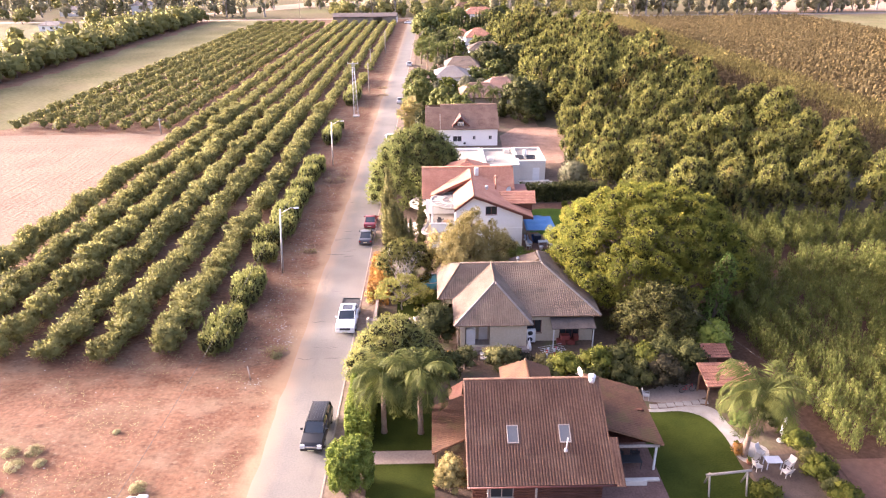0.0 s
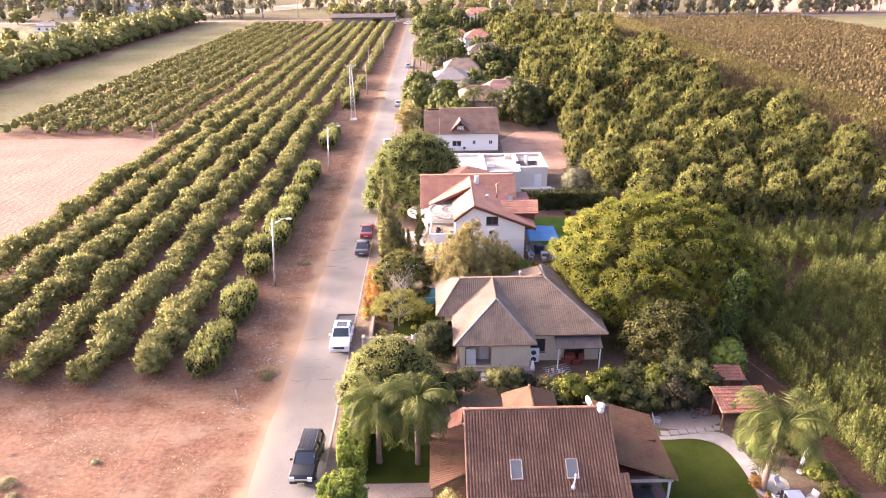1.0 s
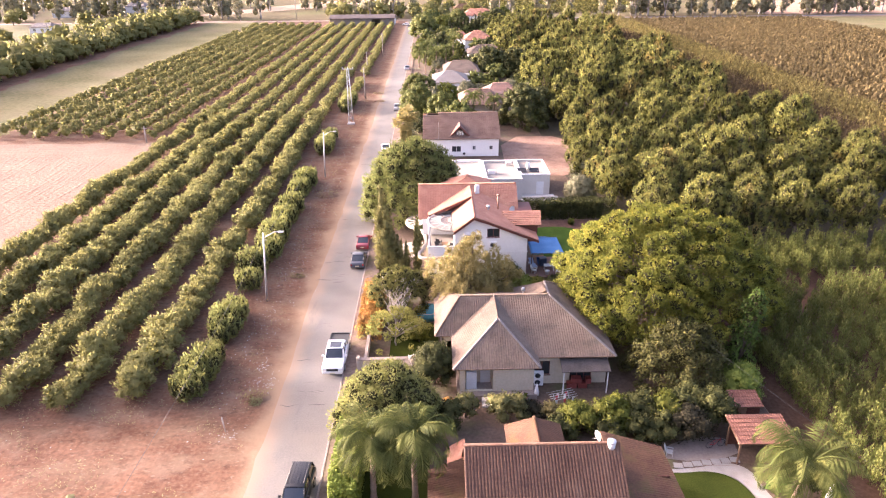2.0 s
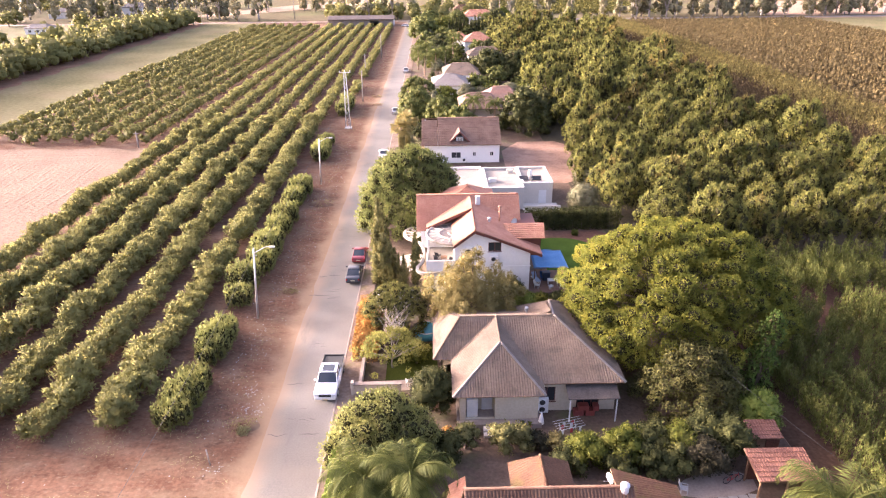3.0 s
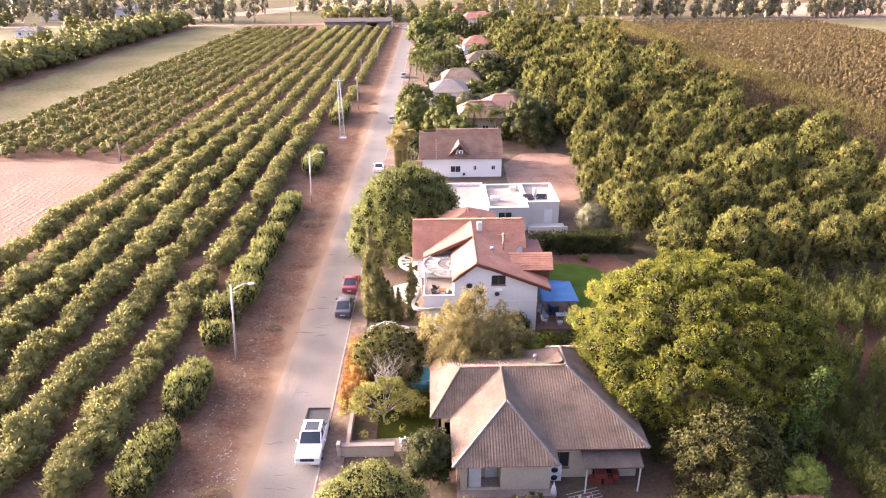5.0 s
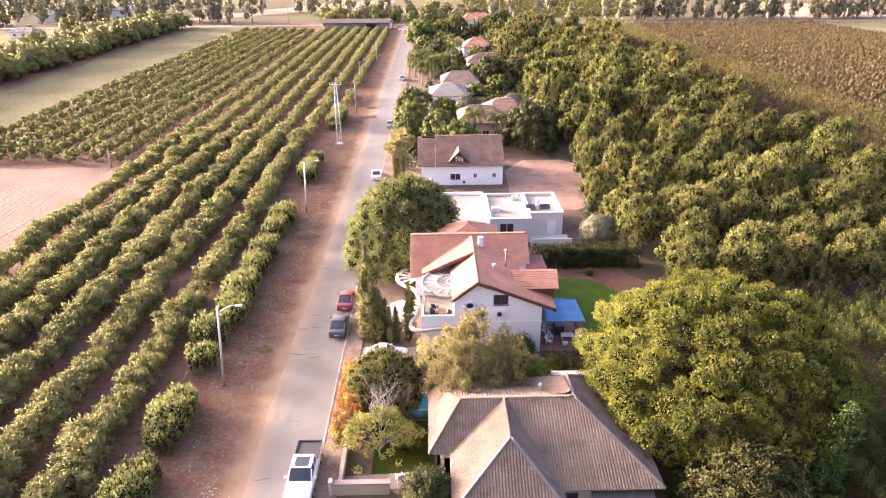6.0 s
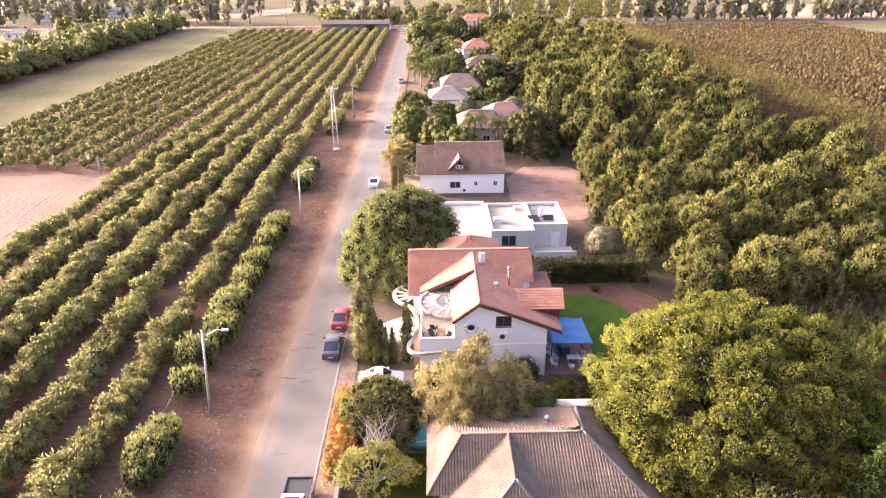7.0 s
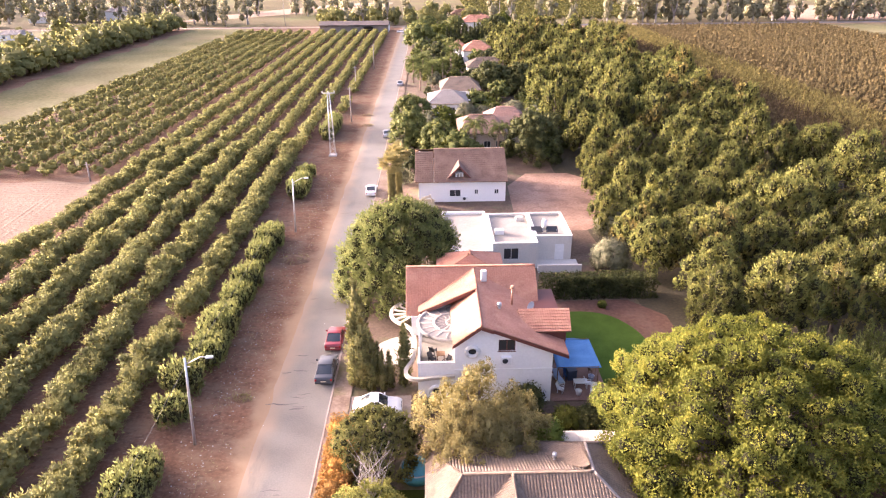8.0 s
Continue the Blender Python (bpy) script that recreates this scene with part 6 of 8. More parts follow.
def shrub(x, y, r, h, leaves, label, seed, density=16, leaf=(0.34, 0.18), name="shrub", category="shrub", count=9, up=0.2, squash=1.0):
    rng = np.random.default_rng(seed)
    lobes = [(a * squash, b, c, d, e, f) for a, b, c, d, e, f in dome_lobes(rng, r, 0.25 * h, h, count, max(0.35, 0.42 * r), 0.85)]
    return make_tree(name, pose(x, y, 0, 0, 0, rng.uniform(0, 360)), lobes, h * 0.7, 0.06 + 0.02 * h, leaves, label, density, leaf, seed + 1, category=category, up=up, limbs=5)


def clipped_hedge(x0, x1, y0, y1, h, leaves, label, seed, density=34, leaf=(0.24, 0.13)):
    """A hedge clipped to a soft-edged block."""
    rng = np.random.default_rng(seed)
    cx, cy, a, b = (x0 + x1) / 2, (y0 + y1) / 2, (x1 - x0) / 2, (y1 - y0) / 2
    ob = thing("hedge", pose(cx, cy, 0), label, "hedge")
    area = 2 * (a + b) * 2 * h + 4 * a * b
    n = int(area * density * 2.6)
    p = rng.uniform(-1, 1, (n, 3))
    k = rng.integers(0, 5, n)
    side = np.where(rng.random(n) < 0.5, -1, 1)
    share = np.array([4 * b * h, 4 * b * h, 4 * a * h, 4 * a * h, 4 * a * b])
    k = rng.choice(5, n, p=share / share.sum())
    nrm = np.zeros((n, 3))
    for f, (ax, sg) in enumerate(((0, -1), (0, 1), (1, -1), (1, 1), (2, 1))):
        m = k == f
        p[m, ax] = sg * (1.03 - 0.45 * rng.random(m.sum()) ** 1.6)
        nrm[m, ax] = sg
    wobble = np.array([1 + 0.10 * noise.noise(Vector((q[0] * a * 0.7, q[1] * b * 0.7, q[2] * h * 0.7 + seed))) for q in p])[:, None]
    c = p * wobble * np.array([a, b, h / 2]) + np.array([0, 0, h / 2])
    c[:, 2] = np.maximum(c[:, 2], 0.05)
    n2 = n // 4
    c2 = rng.uniform(-1, 1, (n2, 3)) * np.array([a * 0.72, b * 0.72, h * 0.42]) + np.array([0, 0, h * 0.48])
    q = np.concatenate([leaf_quads(rng, c, nrm, *leaf, 0.6, 0.3), leaf_quads(rng, c2, np.zeros((n2, 3)) + [0, -0.3, 0.5], leaf[0] * 2.2, leaf[1] * 2.6, 0.8)])
    part("foliage", mesh_quads("foliage", q, leaves), leaves, ob)
    stems = [([(u, v, 0), (u * 0.95, v * 0.9, h * 0.6)], [0.05, 0.02]) for u in np.linspace(-a * 0.8, a * 0.8, max(2, int(a * 1.4))) for v in np.linspace(-b * 0.7, b * 0.7, max(2, int(b * 1.4)))]
    part("woody_base", tubes_mesh("woody_base", stems, BARK, 5), BARK, ob)
    return ob


# large garden trees
def garden_trees():
    r = np.random.default_rng(500)
    # spreading golden-green tree
    lobes = dome_lobes(r, 11.4, 3.4, 12.4, 270, 0.92, 0.8)
    lobes += [(0, -0.5, 5.8, 9.4, 9.0, 3.4)]
    lobes += [(-10.2, -1.5, 4.2, 1.9, 1.9, 1.6), (-9.0, -5.0, 3.6, 1.9, 1.9, 1.6), (-6.5, -7.6, 3.4, 1.9, 1.9, 1.6), (9.5, -3.5, 4.2, 2.0, 2.0, 1.7)]
    for i in range(34):
        f, k, w = r.uniform(0, 1), r.uniform(0, 0.3), r.uniform(0.75, 1.15)
        lobes.append(((-11.6 + 3.6 * f) * (1 - k), (-2.6 - 8.0 * f) * (1 - k), 7.2 - 2.9 * f + 2.4 * k + r.uniform(-0.5, 0.5), w, w, w * 0.85))
    make_tree("spreading_tree", pose(24.6, 69.8, 0), lobes, 7.5, 0.55, L_GOLD, "huge spreading tree with golden-green clumped leaves", 60, (0.21, 0.11), 501, limbs=18, up=0.2, spike=0.6, grid=(6, 3), twigs=0.58)
    # dull green tree in front of it
    make_tree("dull_green_tree", pose(22.4, 58.2, 0), dome_lobes(r, 4.7, 0.6, 6.6, 130, 0.55), 4.5, 0.25, L_DULL, "rounded dull green garden tree", 36, (0.22, 0.12), 503, limbs=8, spike=0.4, grid=(5, 3), twigs=0.5)
    # creeper hanging from the big tree
    lobes = []
    for i in range(60):
        z = 0.5 + 8.4 * (i + 0.5) / 60
        w = 1.35 - 0.08 * z
        lobes.append((r.uniform(-w, w) + 0.12 * (z - 4), r.uniform(-w, w) * 0.7, z, 0.45, 0.45, 0.6))
    make_tree("creeper", pose(28.6, 58.9, 0), lobes, 6, 0.14, L_VINE, "vivid green creeper climbing a tree", 40, (0.20, 0.13), 505, category="climbing plant", limbs=5, grid=(5, 3), twigs=0.5)
    # street-side ficus
    lobes = dome_lobes(r, 8.0, 0.9, 12.0, 150, 1.05, 1.0)
    make_tree("street_tree", pose(-2.8, 101.0, 0), lobes, 8, 0.5, L_STREET, "big dense street tree with glossy green leaves", 30, (0.36, 0.11), 507, limbs=14, up=0.3, spike=0.85, grid=(6, 3), twigs=0.55)
    # feathery olive tree behind the bungalow
    lobes = []
    for cx, cy, cz, rx, rz in ((-1.6, -0.4, 4.2, 3.4, 3.6), (0.6, 0.4, 5.4, 2.9, 3.5), (2.6, -0.6, 3.8, 3.0, 3.0), (-0.6, -2.6, 4.0, 3.0, 2.6)):
        for i in range(66):
            d = r.normal(0, 1, 3)
            d /= np.linalg.norm(d)
            if d[2] < -0.55:
                continue
            k, w = r.uniform(0.84, 1.02), r.uniform(0.34, 0.6)
            lobes.append((cx + d[0] * rx * k, cy + d[1] * rx * k, cz + d[2] * rz * k, w, w, w * r.uniform(1.2, 1.9)))
        lobes.append((cx, cy, cz - 0.3, rx * 0.72, rx * 0.72, rz * 0.7))
    make_tree("feathery_tree", pose(4.0, 71.8, 0), lobes, 5.6, 0.3, L_FEATHER, "feathery dusty olive tree with drooping sprays", 62, (0.24, 0.06), 509, limbs=14, jitter=0.6, up=-0.3, spike=0.6, grid=(5, 3), core=0.5)
    # rounded green tree by the kerb
    make_tree("rounded_tree", pose(-3.9, 72.0, 0), dome_lobes(r, 3.7, 1.0, 5.6, 110, 0.5), 4.5, 0.22, L_ROUND, "rounded olive-green tree beside the kerb", 44, (0.22, 0.09), 511, limbs=8, spike=0.5, grid=(5, 3), twigs=0.5)
    # pale yellow thin tree
    lobes = []
    for i in range(70):
        a, d, w = i * 2.4, math.sqrt((i + 0.5) / 70) * r.uniform(0.8, 1.1), r.uniform(0.26, 0.52)
        lobes.append((3.7 * d * math.cos(a), 2.9 * d * math.sin(a), 3.9 - 2.6 * d * d + r.uniform(-0.5, 0.5), w, w, w * 0.75))
    make_tree("thin_tree", pose(-4.0, 65.3, 0), lobes, 3.4, 0.08, L_YELLOW, "thin pale yellow tree half bare of leaves", 54, (0.18, 0.10), 513, limbs=16, bark=OLDWOOD, core=0)
    bare = [([(0.1, 1.2, 2.0), (r.uniform(-1.0, 1.2), 1.8 + r.uniform(-0.6, 0.8), 3.4), (r.uniform(-1.9, 1.9), 2.4 + r.uniform(-1, 1.6), r.uniform(4.2, 5.4))], [0.028, 0.014, 0.006]) for _ in range(44)]
    part("bare_branching", tubes_mesh("bare_branching", bare, OLDWOOD, 5), OLDWOOD, bpy.data.objects["thin_tree"], "pale bare twigs")
    # golden street tree behind the palms
    make_tree("golden_tree", pose(-3.9, 51.6, 0), dome_lobes(r, 4.6, 0.8, 6.6, 90, 0.75), 4.5, 0.25, L_UPRIGHT, "bushy yellow-green street tree", 40, (0.22, 0.10), 515, limbs=8, spike=0.5, twigs=0.62, grid=(6, 3))
    # small tree by the timber house porch
    make_tree("small_tree", pose(0.85, 37.4, 0), dome_lobes(r, 1.35, 0.7, 3.4, 22, 0.42), 2.4, 0.08, L_FEATHER, "small pale olive tree beside the porch", 60, (0.15, 0.09), 517)
    # dark trees and shrubs round the gardens
    for x, y, rad, h, mat, lab, s in (
            (-0.1, 58.6, 2.1, 4.2, L_DARK, "dark green garden tree by the bungalow corner", 521),
            (27.4, 55.4, 1.9, 3.8, L_CLIP, "bright green shrub behind the sheds", 523),
            (9.6, 71.6, 1.7, 4.6, L_CLIP, "soft green garden shrub behind the bungalow", 525),
            (9.0, 78.8, 1.6, 2.8, L_DARK, "dark shrub below the villa wall", 527),
            (12.3, 77.0, 1.3, 1.6, L_HEDGE, "low green shrub by the deck", 529),
            (14.6, 76.8, 1.6, 1.8, L_DARK, "low dark shrub by the deck", 531),
            (-0.2, 79.2, 1.0, 1.2, L_DARK, "low shrub at the villa corner", 533)):
        shrub(x, y, rad, h, mat, lab, s, 30, (0.24, 0.10), count=24)
    # trees along the street further on
    nearer = ((-3.6, 169, 4.8, 8.0, L_FICUS, 541), (2.5, 163, 4.6, 7.2, L_FICUS, 543), (-3.5, 186, 5.5, 8.0, L_FICUS, 545), (3.5, 181, 4.0, 6.5, L_HEDGE, 547), (20.6, 156.5, 6.2, 10.0, L_DARK, 549), (25.8, 165, 4.5, 8, L_DARK, 551), (19.0, 228, 7.0, 9.5, L_DARK, 553), (26.5, 226, 6.0, 9.0, L_DARK, 555), (-3.5, 335, 8.0, 11.0, L_FICUS, 557), (6, 352, 8.0, 9.0, L_HEDGE, 559), (-4, 372, 7.0, 9.0, L_FICUS, 561), (30, 320, 6.5, 8.5, L_DARK, 563), (28, 270, 6.0, 7.5, L_DARK, 565))
    further = ((22, 276, 5.0, 6.5, L_DARK, 567), (2, 246, 4.0, 6.0, L_HEDGE, 569), (-3, 262, 4.6, 7, L_FICUS, 571), (3.5, 282, 5, 8, L_DARK, 573), (24, 345, 8, 8, L_DARK, 575), (34, 380, 8, 10, L_DARK, 577), (14, 390, 7, 9, L_FICUS, 579), (40, 405, 7, 9, L_HEDGE, 581), (0, 405, 6, 8, L_FICUS, 583), (28, 246, 4.5, 6, L_FICUS, 585), (9, 156, 3.2, 4.5, L_FICUS, 587), (-2.2, 150.5, 2.6, 4.0, L_DARK, 588), (-4.2, 144, 2.0, 3.0, L_SILVER, 589))
    for x, y, rad, h, mat, s in nearer + further:
        rng = np.random.default_rng(s)
        make_tree("street_tree", pose(x, y, 0), dome_lobes(rng, rad, 0.6, h, 60 if y < 230 else 30, rad * (0.17 if y < 230 else 0.24)), h * 0.7, 0.3, mat, "leafy green tree between houses along the street", (9.0 if y < 200 else 3.0), ((0.36, 0.15) if y < 200 else (0.55, 0.26)), s + 1, group="trees along the street", limbs=6, grid=(6, 3), spike=0.7)
    for x, y, rad, h, s in ((23.6, 107.2, 2.4, 4.3, 591), (26.5, 118, 2.4, 4.2, 593), (21.5, 193, 3.0, 4.6, 595), (9.5, 190.5, 2.6, 4.8, 597), (13.5, 190, 2.2, 4.2, 598), (-5.2, 126.4, 1.8, 2.6, 599)):
        shrub(x, y, rad, h, L_SILVER, "silvery grey-green bushy tree", s, 30, (0.26, 0.08), "silver_bush", count=30)


garden_trees()
outline_sheet("village_ground", [(-6.9, 100.1), (30, 100.1), (30, 345), (-6.9, 345)], -0.014, bpy.data.materials["garden_earth"], "shaded garden earth between the further houses", 0)


def village_bushes():
    """Bushes that fill the gardens of the further houses."""
    rng = np.random.default_rng(660)
    built = ((6, 17, 163, 179), (12.5, 22.5, 170, 185), (-0.5, 11, 197, 212.5), (3, 15.5, 214, 232), (12.5, 27.5, 253, 267), (12.5, 25.5, 287, 303), (8.5, 16, 295, 309))
    places = []
    while len(places) < 120:
        x, y = rng.uniform(-5.5, 28), rng.uniform(151, 340)
        if not any(a - 1.6 < x < b + 1.6 and c - 1.6 < y < d + 1.6 for a, b, c, d in built):
            places.append((x, y))
    protos = []
    for k, mat in enumerate((L_FICUS, L_HEDGE, L_DARK, L_SILVER)):
        r = np.random.default_rng(670 + k)
        protos.append(make_tree("village_bush", Matrix(), dome_lobes(r, 2.1, 0.5, 3.2, 14, 0.6), 2.2, 0.1, mat, "leafy bush in a village garden" if mat != L_SILVER else "silvery bush in a village garden", 3, (0.6, 0.22), 680 + k, group="village bushes", category="bush", limbs=4, grid=(6, 3), spike=0.6))
    spread_copies(protos, places, 690, 0.7, 1.5)


village_bushes()


def box_bush(x, y, r, h, leaves, label, seed):
    """A bush clipped to a rounded block, taller than wide, of many small upright shoots."""
    rng = np.random.default_rng(seed)
    ob = thing("clipped_bush", pose(x, y, 0), label, "bush")
    lobes = []
    for i in range(150):
        d = rng.normal(0, 1, 3)
        d /= (np.abs(d) ** 3.4).sum() ** (1 / 3.4)
        if d[2] < -0.8:
            continue
        w = rng.uniform(0.24, 0.38)
        lobes.append((d[0] * (r - 0.25), d[1] * (r - 0.25), h * 0.52 + d[2] * (h * 0.48 - 0.25), w, w, w * 1.2))
    lobes.append((0, 0, h * 0.5, r * 0.85, r * 0.85, h * 0.46))
    part("foliage", mesh_quads("foliage", leafy(rng, lobes, 55, 0.20, 0.10, 0.5, 0.4, grid=(6, 4), spike=0.6), leaves), leaves, ob)
    part("woody_base", tubes_mesh("woody_base", [([(0.3 * math.cos(a), 0.3 * math.sin(a), -0.1), (math.cos(a), math.sin(a), h * 0.6)], [0.06, 0.02]) for a in np.linspace(0, 5.5, 6)], BARK, 5), BARK, ob)
    return ob


def hedges():
    box_bush(-6.75, 38.3, 1.75, 4.0, L_CLIP, "tall bright green clipped bush by the kerb", 601)
    clipped_hedge(-7.7, -5.6, 42.6, 50.5, 3.0, L_CLIP, "bright green hedge along the front lawn", 603)
    clipped_hedge(-8.0, -5.7, 66.4, 76.0, 2.3, L_ORANGE, "orange flowering hedge along the kerb", 605, 34, (0.22, 0.12))
    for i, (x, y) in enumerate(((-7.1, 67.6), (-6.8, 70.0), (-7.0, 72.6), (-7.2, 75.0))):
        shrub(x, y, 1.3, 2.6, L_ORANGE, "orange flowering shrub grown out of the hedge", 609 + 2 * i, 34, (0.22, 0.12), "orange_shrub")
    clipped_hedge(13.6, 27.4, 99.6, 101.6, 2.9, L_DARK, "tall olive clipped hedge behind the villa lawn", 607, 24)
    k = 620
    first = ((2.6, 53.6, 1.3, 2.5, L_CYPRESS, "olive-green garden shrub in front of the bungalow"),
             (5.6, 53.4, 1.3, 2.5, L_CYPRESS, "olive-green garden shrub in front of the bungalow"),
             (7.1, 53.4, 1.3, 2.3, L_CYPRESS, "olive-green garden shrub in front of the bungalow"),
             (8.4, 53.4, 1.1, 1.7, L_PURPLE, "dark purple leafy garden shrub"),
             (9.9, 53.2, 1.0, 1.7, L_FEATHER, "dusty olive leafy garden shrub"),
             (12.0, 51.6, 1.9, 2.7, L_HEDGE, "leafy green boundary shrub"),
             (15.0, 51.7, 1.9, 3.3, L_HEDGE, "leafy green boundary shrub"),
             (14.2, 50.2, 1.5, 2.2, L_DARK, "dark leafy boundary shrub"),
             (17.6, 52.4, 1.8, 3.2, L_DARK, "dark leafy boundary shrub"),
             (19.4, 51.9, 1.9, 3.5, L_HEDGE, "leafy green boundary shrub"),
             (21.2, 51.7, 1.6, 3.3, L_DARK, "dark leafy boundary shrub"),
             (10.4, 50.8, 1.4, 2.0, L_DARK, "dark leafy boundary shrub"),
             (17.0, 50.4, 1.6, 2.6, L_DARK, "dark leafy boundary shrub"),
             (19.6, 50.6, 1.3, 2.0, L_DARK, "dark leafy boundary shrub"),
             (1.0, 52.6, 1.5, 2.6, L_DARK, "dark leafy boundary shrub"),
             (-0.6, 51.0, 1.5, 3.0, L_DARK, "dark leafy boundary shrub"))
    second = ((20.9, 50.2, 1.9, 3.3, L_PURPLE, "dark purple-green shrub leaning over the patio"),
              (18.9, 50.4, 1.5, 2.9, L_DARK, "dark leafy shrub at the patio edge"),
              (23.4, 51.6, 2.0, 3.8, L_DARK, "tall dark leafy boundary shrub"),
              (21.8, 53.4, 1.9, 3.4, L_DARK, "tall dark leafy boundary shrub"),
              (28.2, 44.6, 1.0, 1.4, L_DARK, "dark green garden shrub beside the path"),
              (25.5, 44.2, 0.9, 1.5, L_VINE, "green garden shrub beside the path"),
              (29.0, 41.5, 1.3, 1.7, L_HEDGE, "yellow-green shrub along the nursery fence"),
              (29.2, 38.6, 1.3, 1.8, L_HEDGE, "yellow-green shrub along the nursery fence"),
              (29.4, 35.6, 1.3, 1.8, L_HEDGE, "yellow-green shrub along the nursery fence"),
              (29.0, 47.4, 1.0, 1.3, L_DARK, "dark shrub along the nursery fence"),
              (24.0, 36.2, 1.2, 1.6, L_HEDGE, "spiky green garden plant"),
              (24.1, 41.2, 0.5, 0.7, L_ORANGE, "small reddish garden plant"),
              (1.2, 55.2, 0.6, 0.8, L_ORANGE, "orange flowering garden plant"),
              (-0.2, 61.0, 0.8, 1.1, L_DARK, "small dark garden shrub"),
              (0.6, 60.6, 0.6, 1.0, L_DARK, "small dark garden shrub"),
              (-2.6, 67.2, 1.3, 1.9, L_HEDGE, "leafy green garden shrub"),
              (-1.6, 66.0, 1.2, 1.8, L_HEDGE, "leafy green garden shrub"),
              (20.4, 97.6, 0.5, 0.9, L_HEDGE, "small plant in a bare bed"))
    for x, y, r, h, mat, lab in first + second:
        shrub(x, y, r, h, mat, lab, k, 30, (0.24, 0.13), "garden_shrub", up=0.3)
        k += 2
    # loose hedge between the seating deck and the nursery track
    for i in range(9):
        y = 33.4 + 1.55 * i
        shrub(29.2 - 0.06 * i + 0.2 * (i % 2), y, 0.9, 1.5, (L_HEDGE, L_OLIVE, L_DARK)[i % 3], "olive-green shrub of a loose hedge by the track", 1400 + 2 * i, 40, (0.17, 0.08), "hedge_shrub", count=14)
    # columnar cypresses in front of the villa
    r = np.random.default_rng(700)
    protos = []
    for i in range(2):
        lobes = [(r.uniform(-0.15, 0.15), r.uniform(-0.15, 0.15), z, w, w, 0.8) for z, w in zip(np.linspace(0.6, 5.2, 7), (0.48, 0.58, 0.6, 0.56, 0.48, 0.36, 0.22))]
        protos.append(make_tree("cypress", Matrix(), lobes, 4.5, 0.1, L_CYPRESS, "slim olive columnar cypress", 50, (0.36, 0.09), 702 + i, group="cypresses by the villa", up=0.8, jitter=0.5, spike=0.8))
    spread_copies(protos, [(-6.7, 83.4), (-6.0, 82.9), (-6.5, 84.4)], 704, 1.25, 1.45)
    for i, (x, y, k) in enumerate(((-5.2, 82.6, 0.8), (-4.7, 83.2, 0.6), (-4.1, 82.4, 0.55), (-3.4, 82.8, 0.5), (-2.0, 83.2, 0.85), (-6.6, 86.0, 0.9))):
        copy_thing(protos[i % 2], pose(x, y, 0, 0, 0, 70 * i) @ Matrix.Scale(k, 4))
    protos = []
    for i in range(2):
        lobes = [(0, 0, z, w, w, 1.6) for z, w in zip(np.linspace(1.2, 8.4, 5), (0.9, 1.0, 0.9, 0.65, 0.35))]
        protos.append(make_tree("tall_cypress", Matrix(), lobes, 7, 0.15, L_DARK, "tall dark cypress in a straight row", 8, (0.7, 0.25), 712 + i, group="cypress row", up=0.8, jitter=0.35))
    spread_copies(protos, [(8.5 + 1.7 * i, 331) for i in range(13)], 714, 0.9, 1.1)


hedges()


# ---- palms ----
def frond_mesh(name, length, droop, seed, lift=0.9, leaves=L_PALM, leaflet=0.95):
    r = np.random.default_rng(seed)
    n = 64
    pts = []
    ang = lift
    p = np.array([0.0, 0.0, 0.0])
    for i in range(n):
        pts.append(p.copy())
        p = p + np.array([math.cos(ang), 0, math.sin(ang)]) * length / n
        ang -= droop / n * (0.5 + 1.2 * i / n)
    quads = []
    for i in range(2, n):
        d = pts[min(i + 1, n - 1)] - pts[i - 1]
        d /= np.linalg.norm(d) + 1e-9
        ln = leaflet * math.sin(math.pi * (0.18 + 0.76 * i / n)) * r.uniform(0.8, 1.15)
        for sgn in (-1, 1):
            for sub in (0.0,):
                b = pts[i - 1] * (1 - sub) + pts[i] * sub
                side = np.array([d[0] * 0.55, sgn * 0.85, d[2] * 0.55 - r.uniform(0.45, 1.05)])
                side /= np.linalg.norm(side)
                w = d * 0.026
                tip = b + side * ln
                quads.append([b - w, b + side * ln * 0.5 - w + [0, 0, 0.03], tip, b + side * ln * 0.5 + w + [0, 0, 0.03]])
    for i in range(n - 1):
        w = np.array([0, 0.03, 0])
        quads.append([pts[i] - w, pts[i] + w, pts[i + 1] + w, pts[i + 1] - w])
    return mesh_quads(name, np.array(quads), leaves)


FRONDS = [frond_mesh("frond", ln, dr, 800 + i, lf) for i, (ln, dr, lf) in enumerate(((3.5, 2.3, 1.3), (4.0, 3.0, 1.1), (4.0, 3.2, 0.8), (3.6, 2.9, 0.35)))]


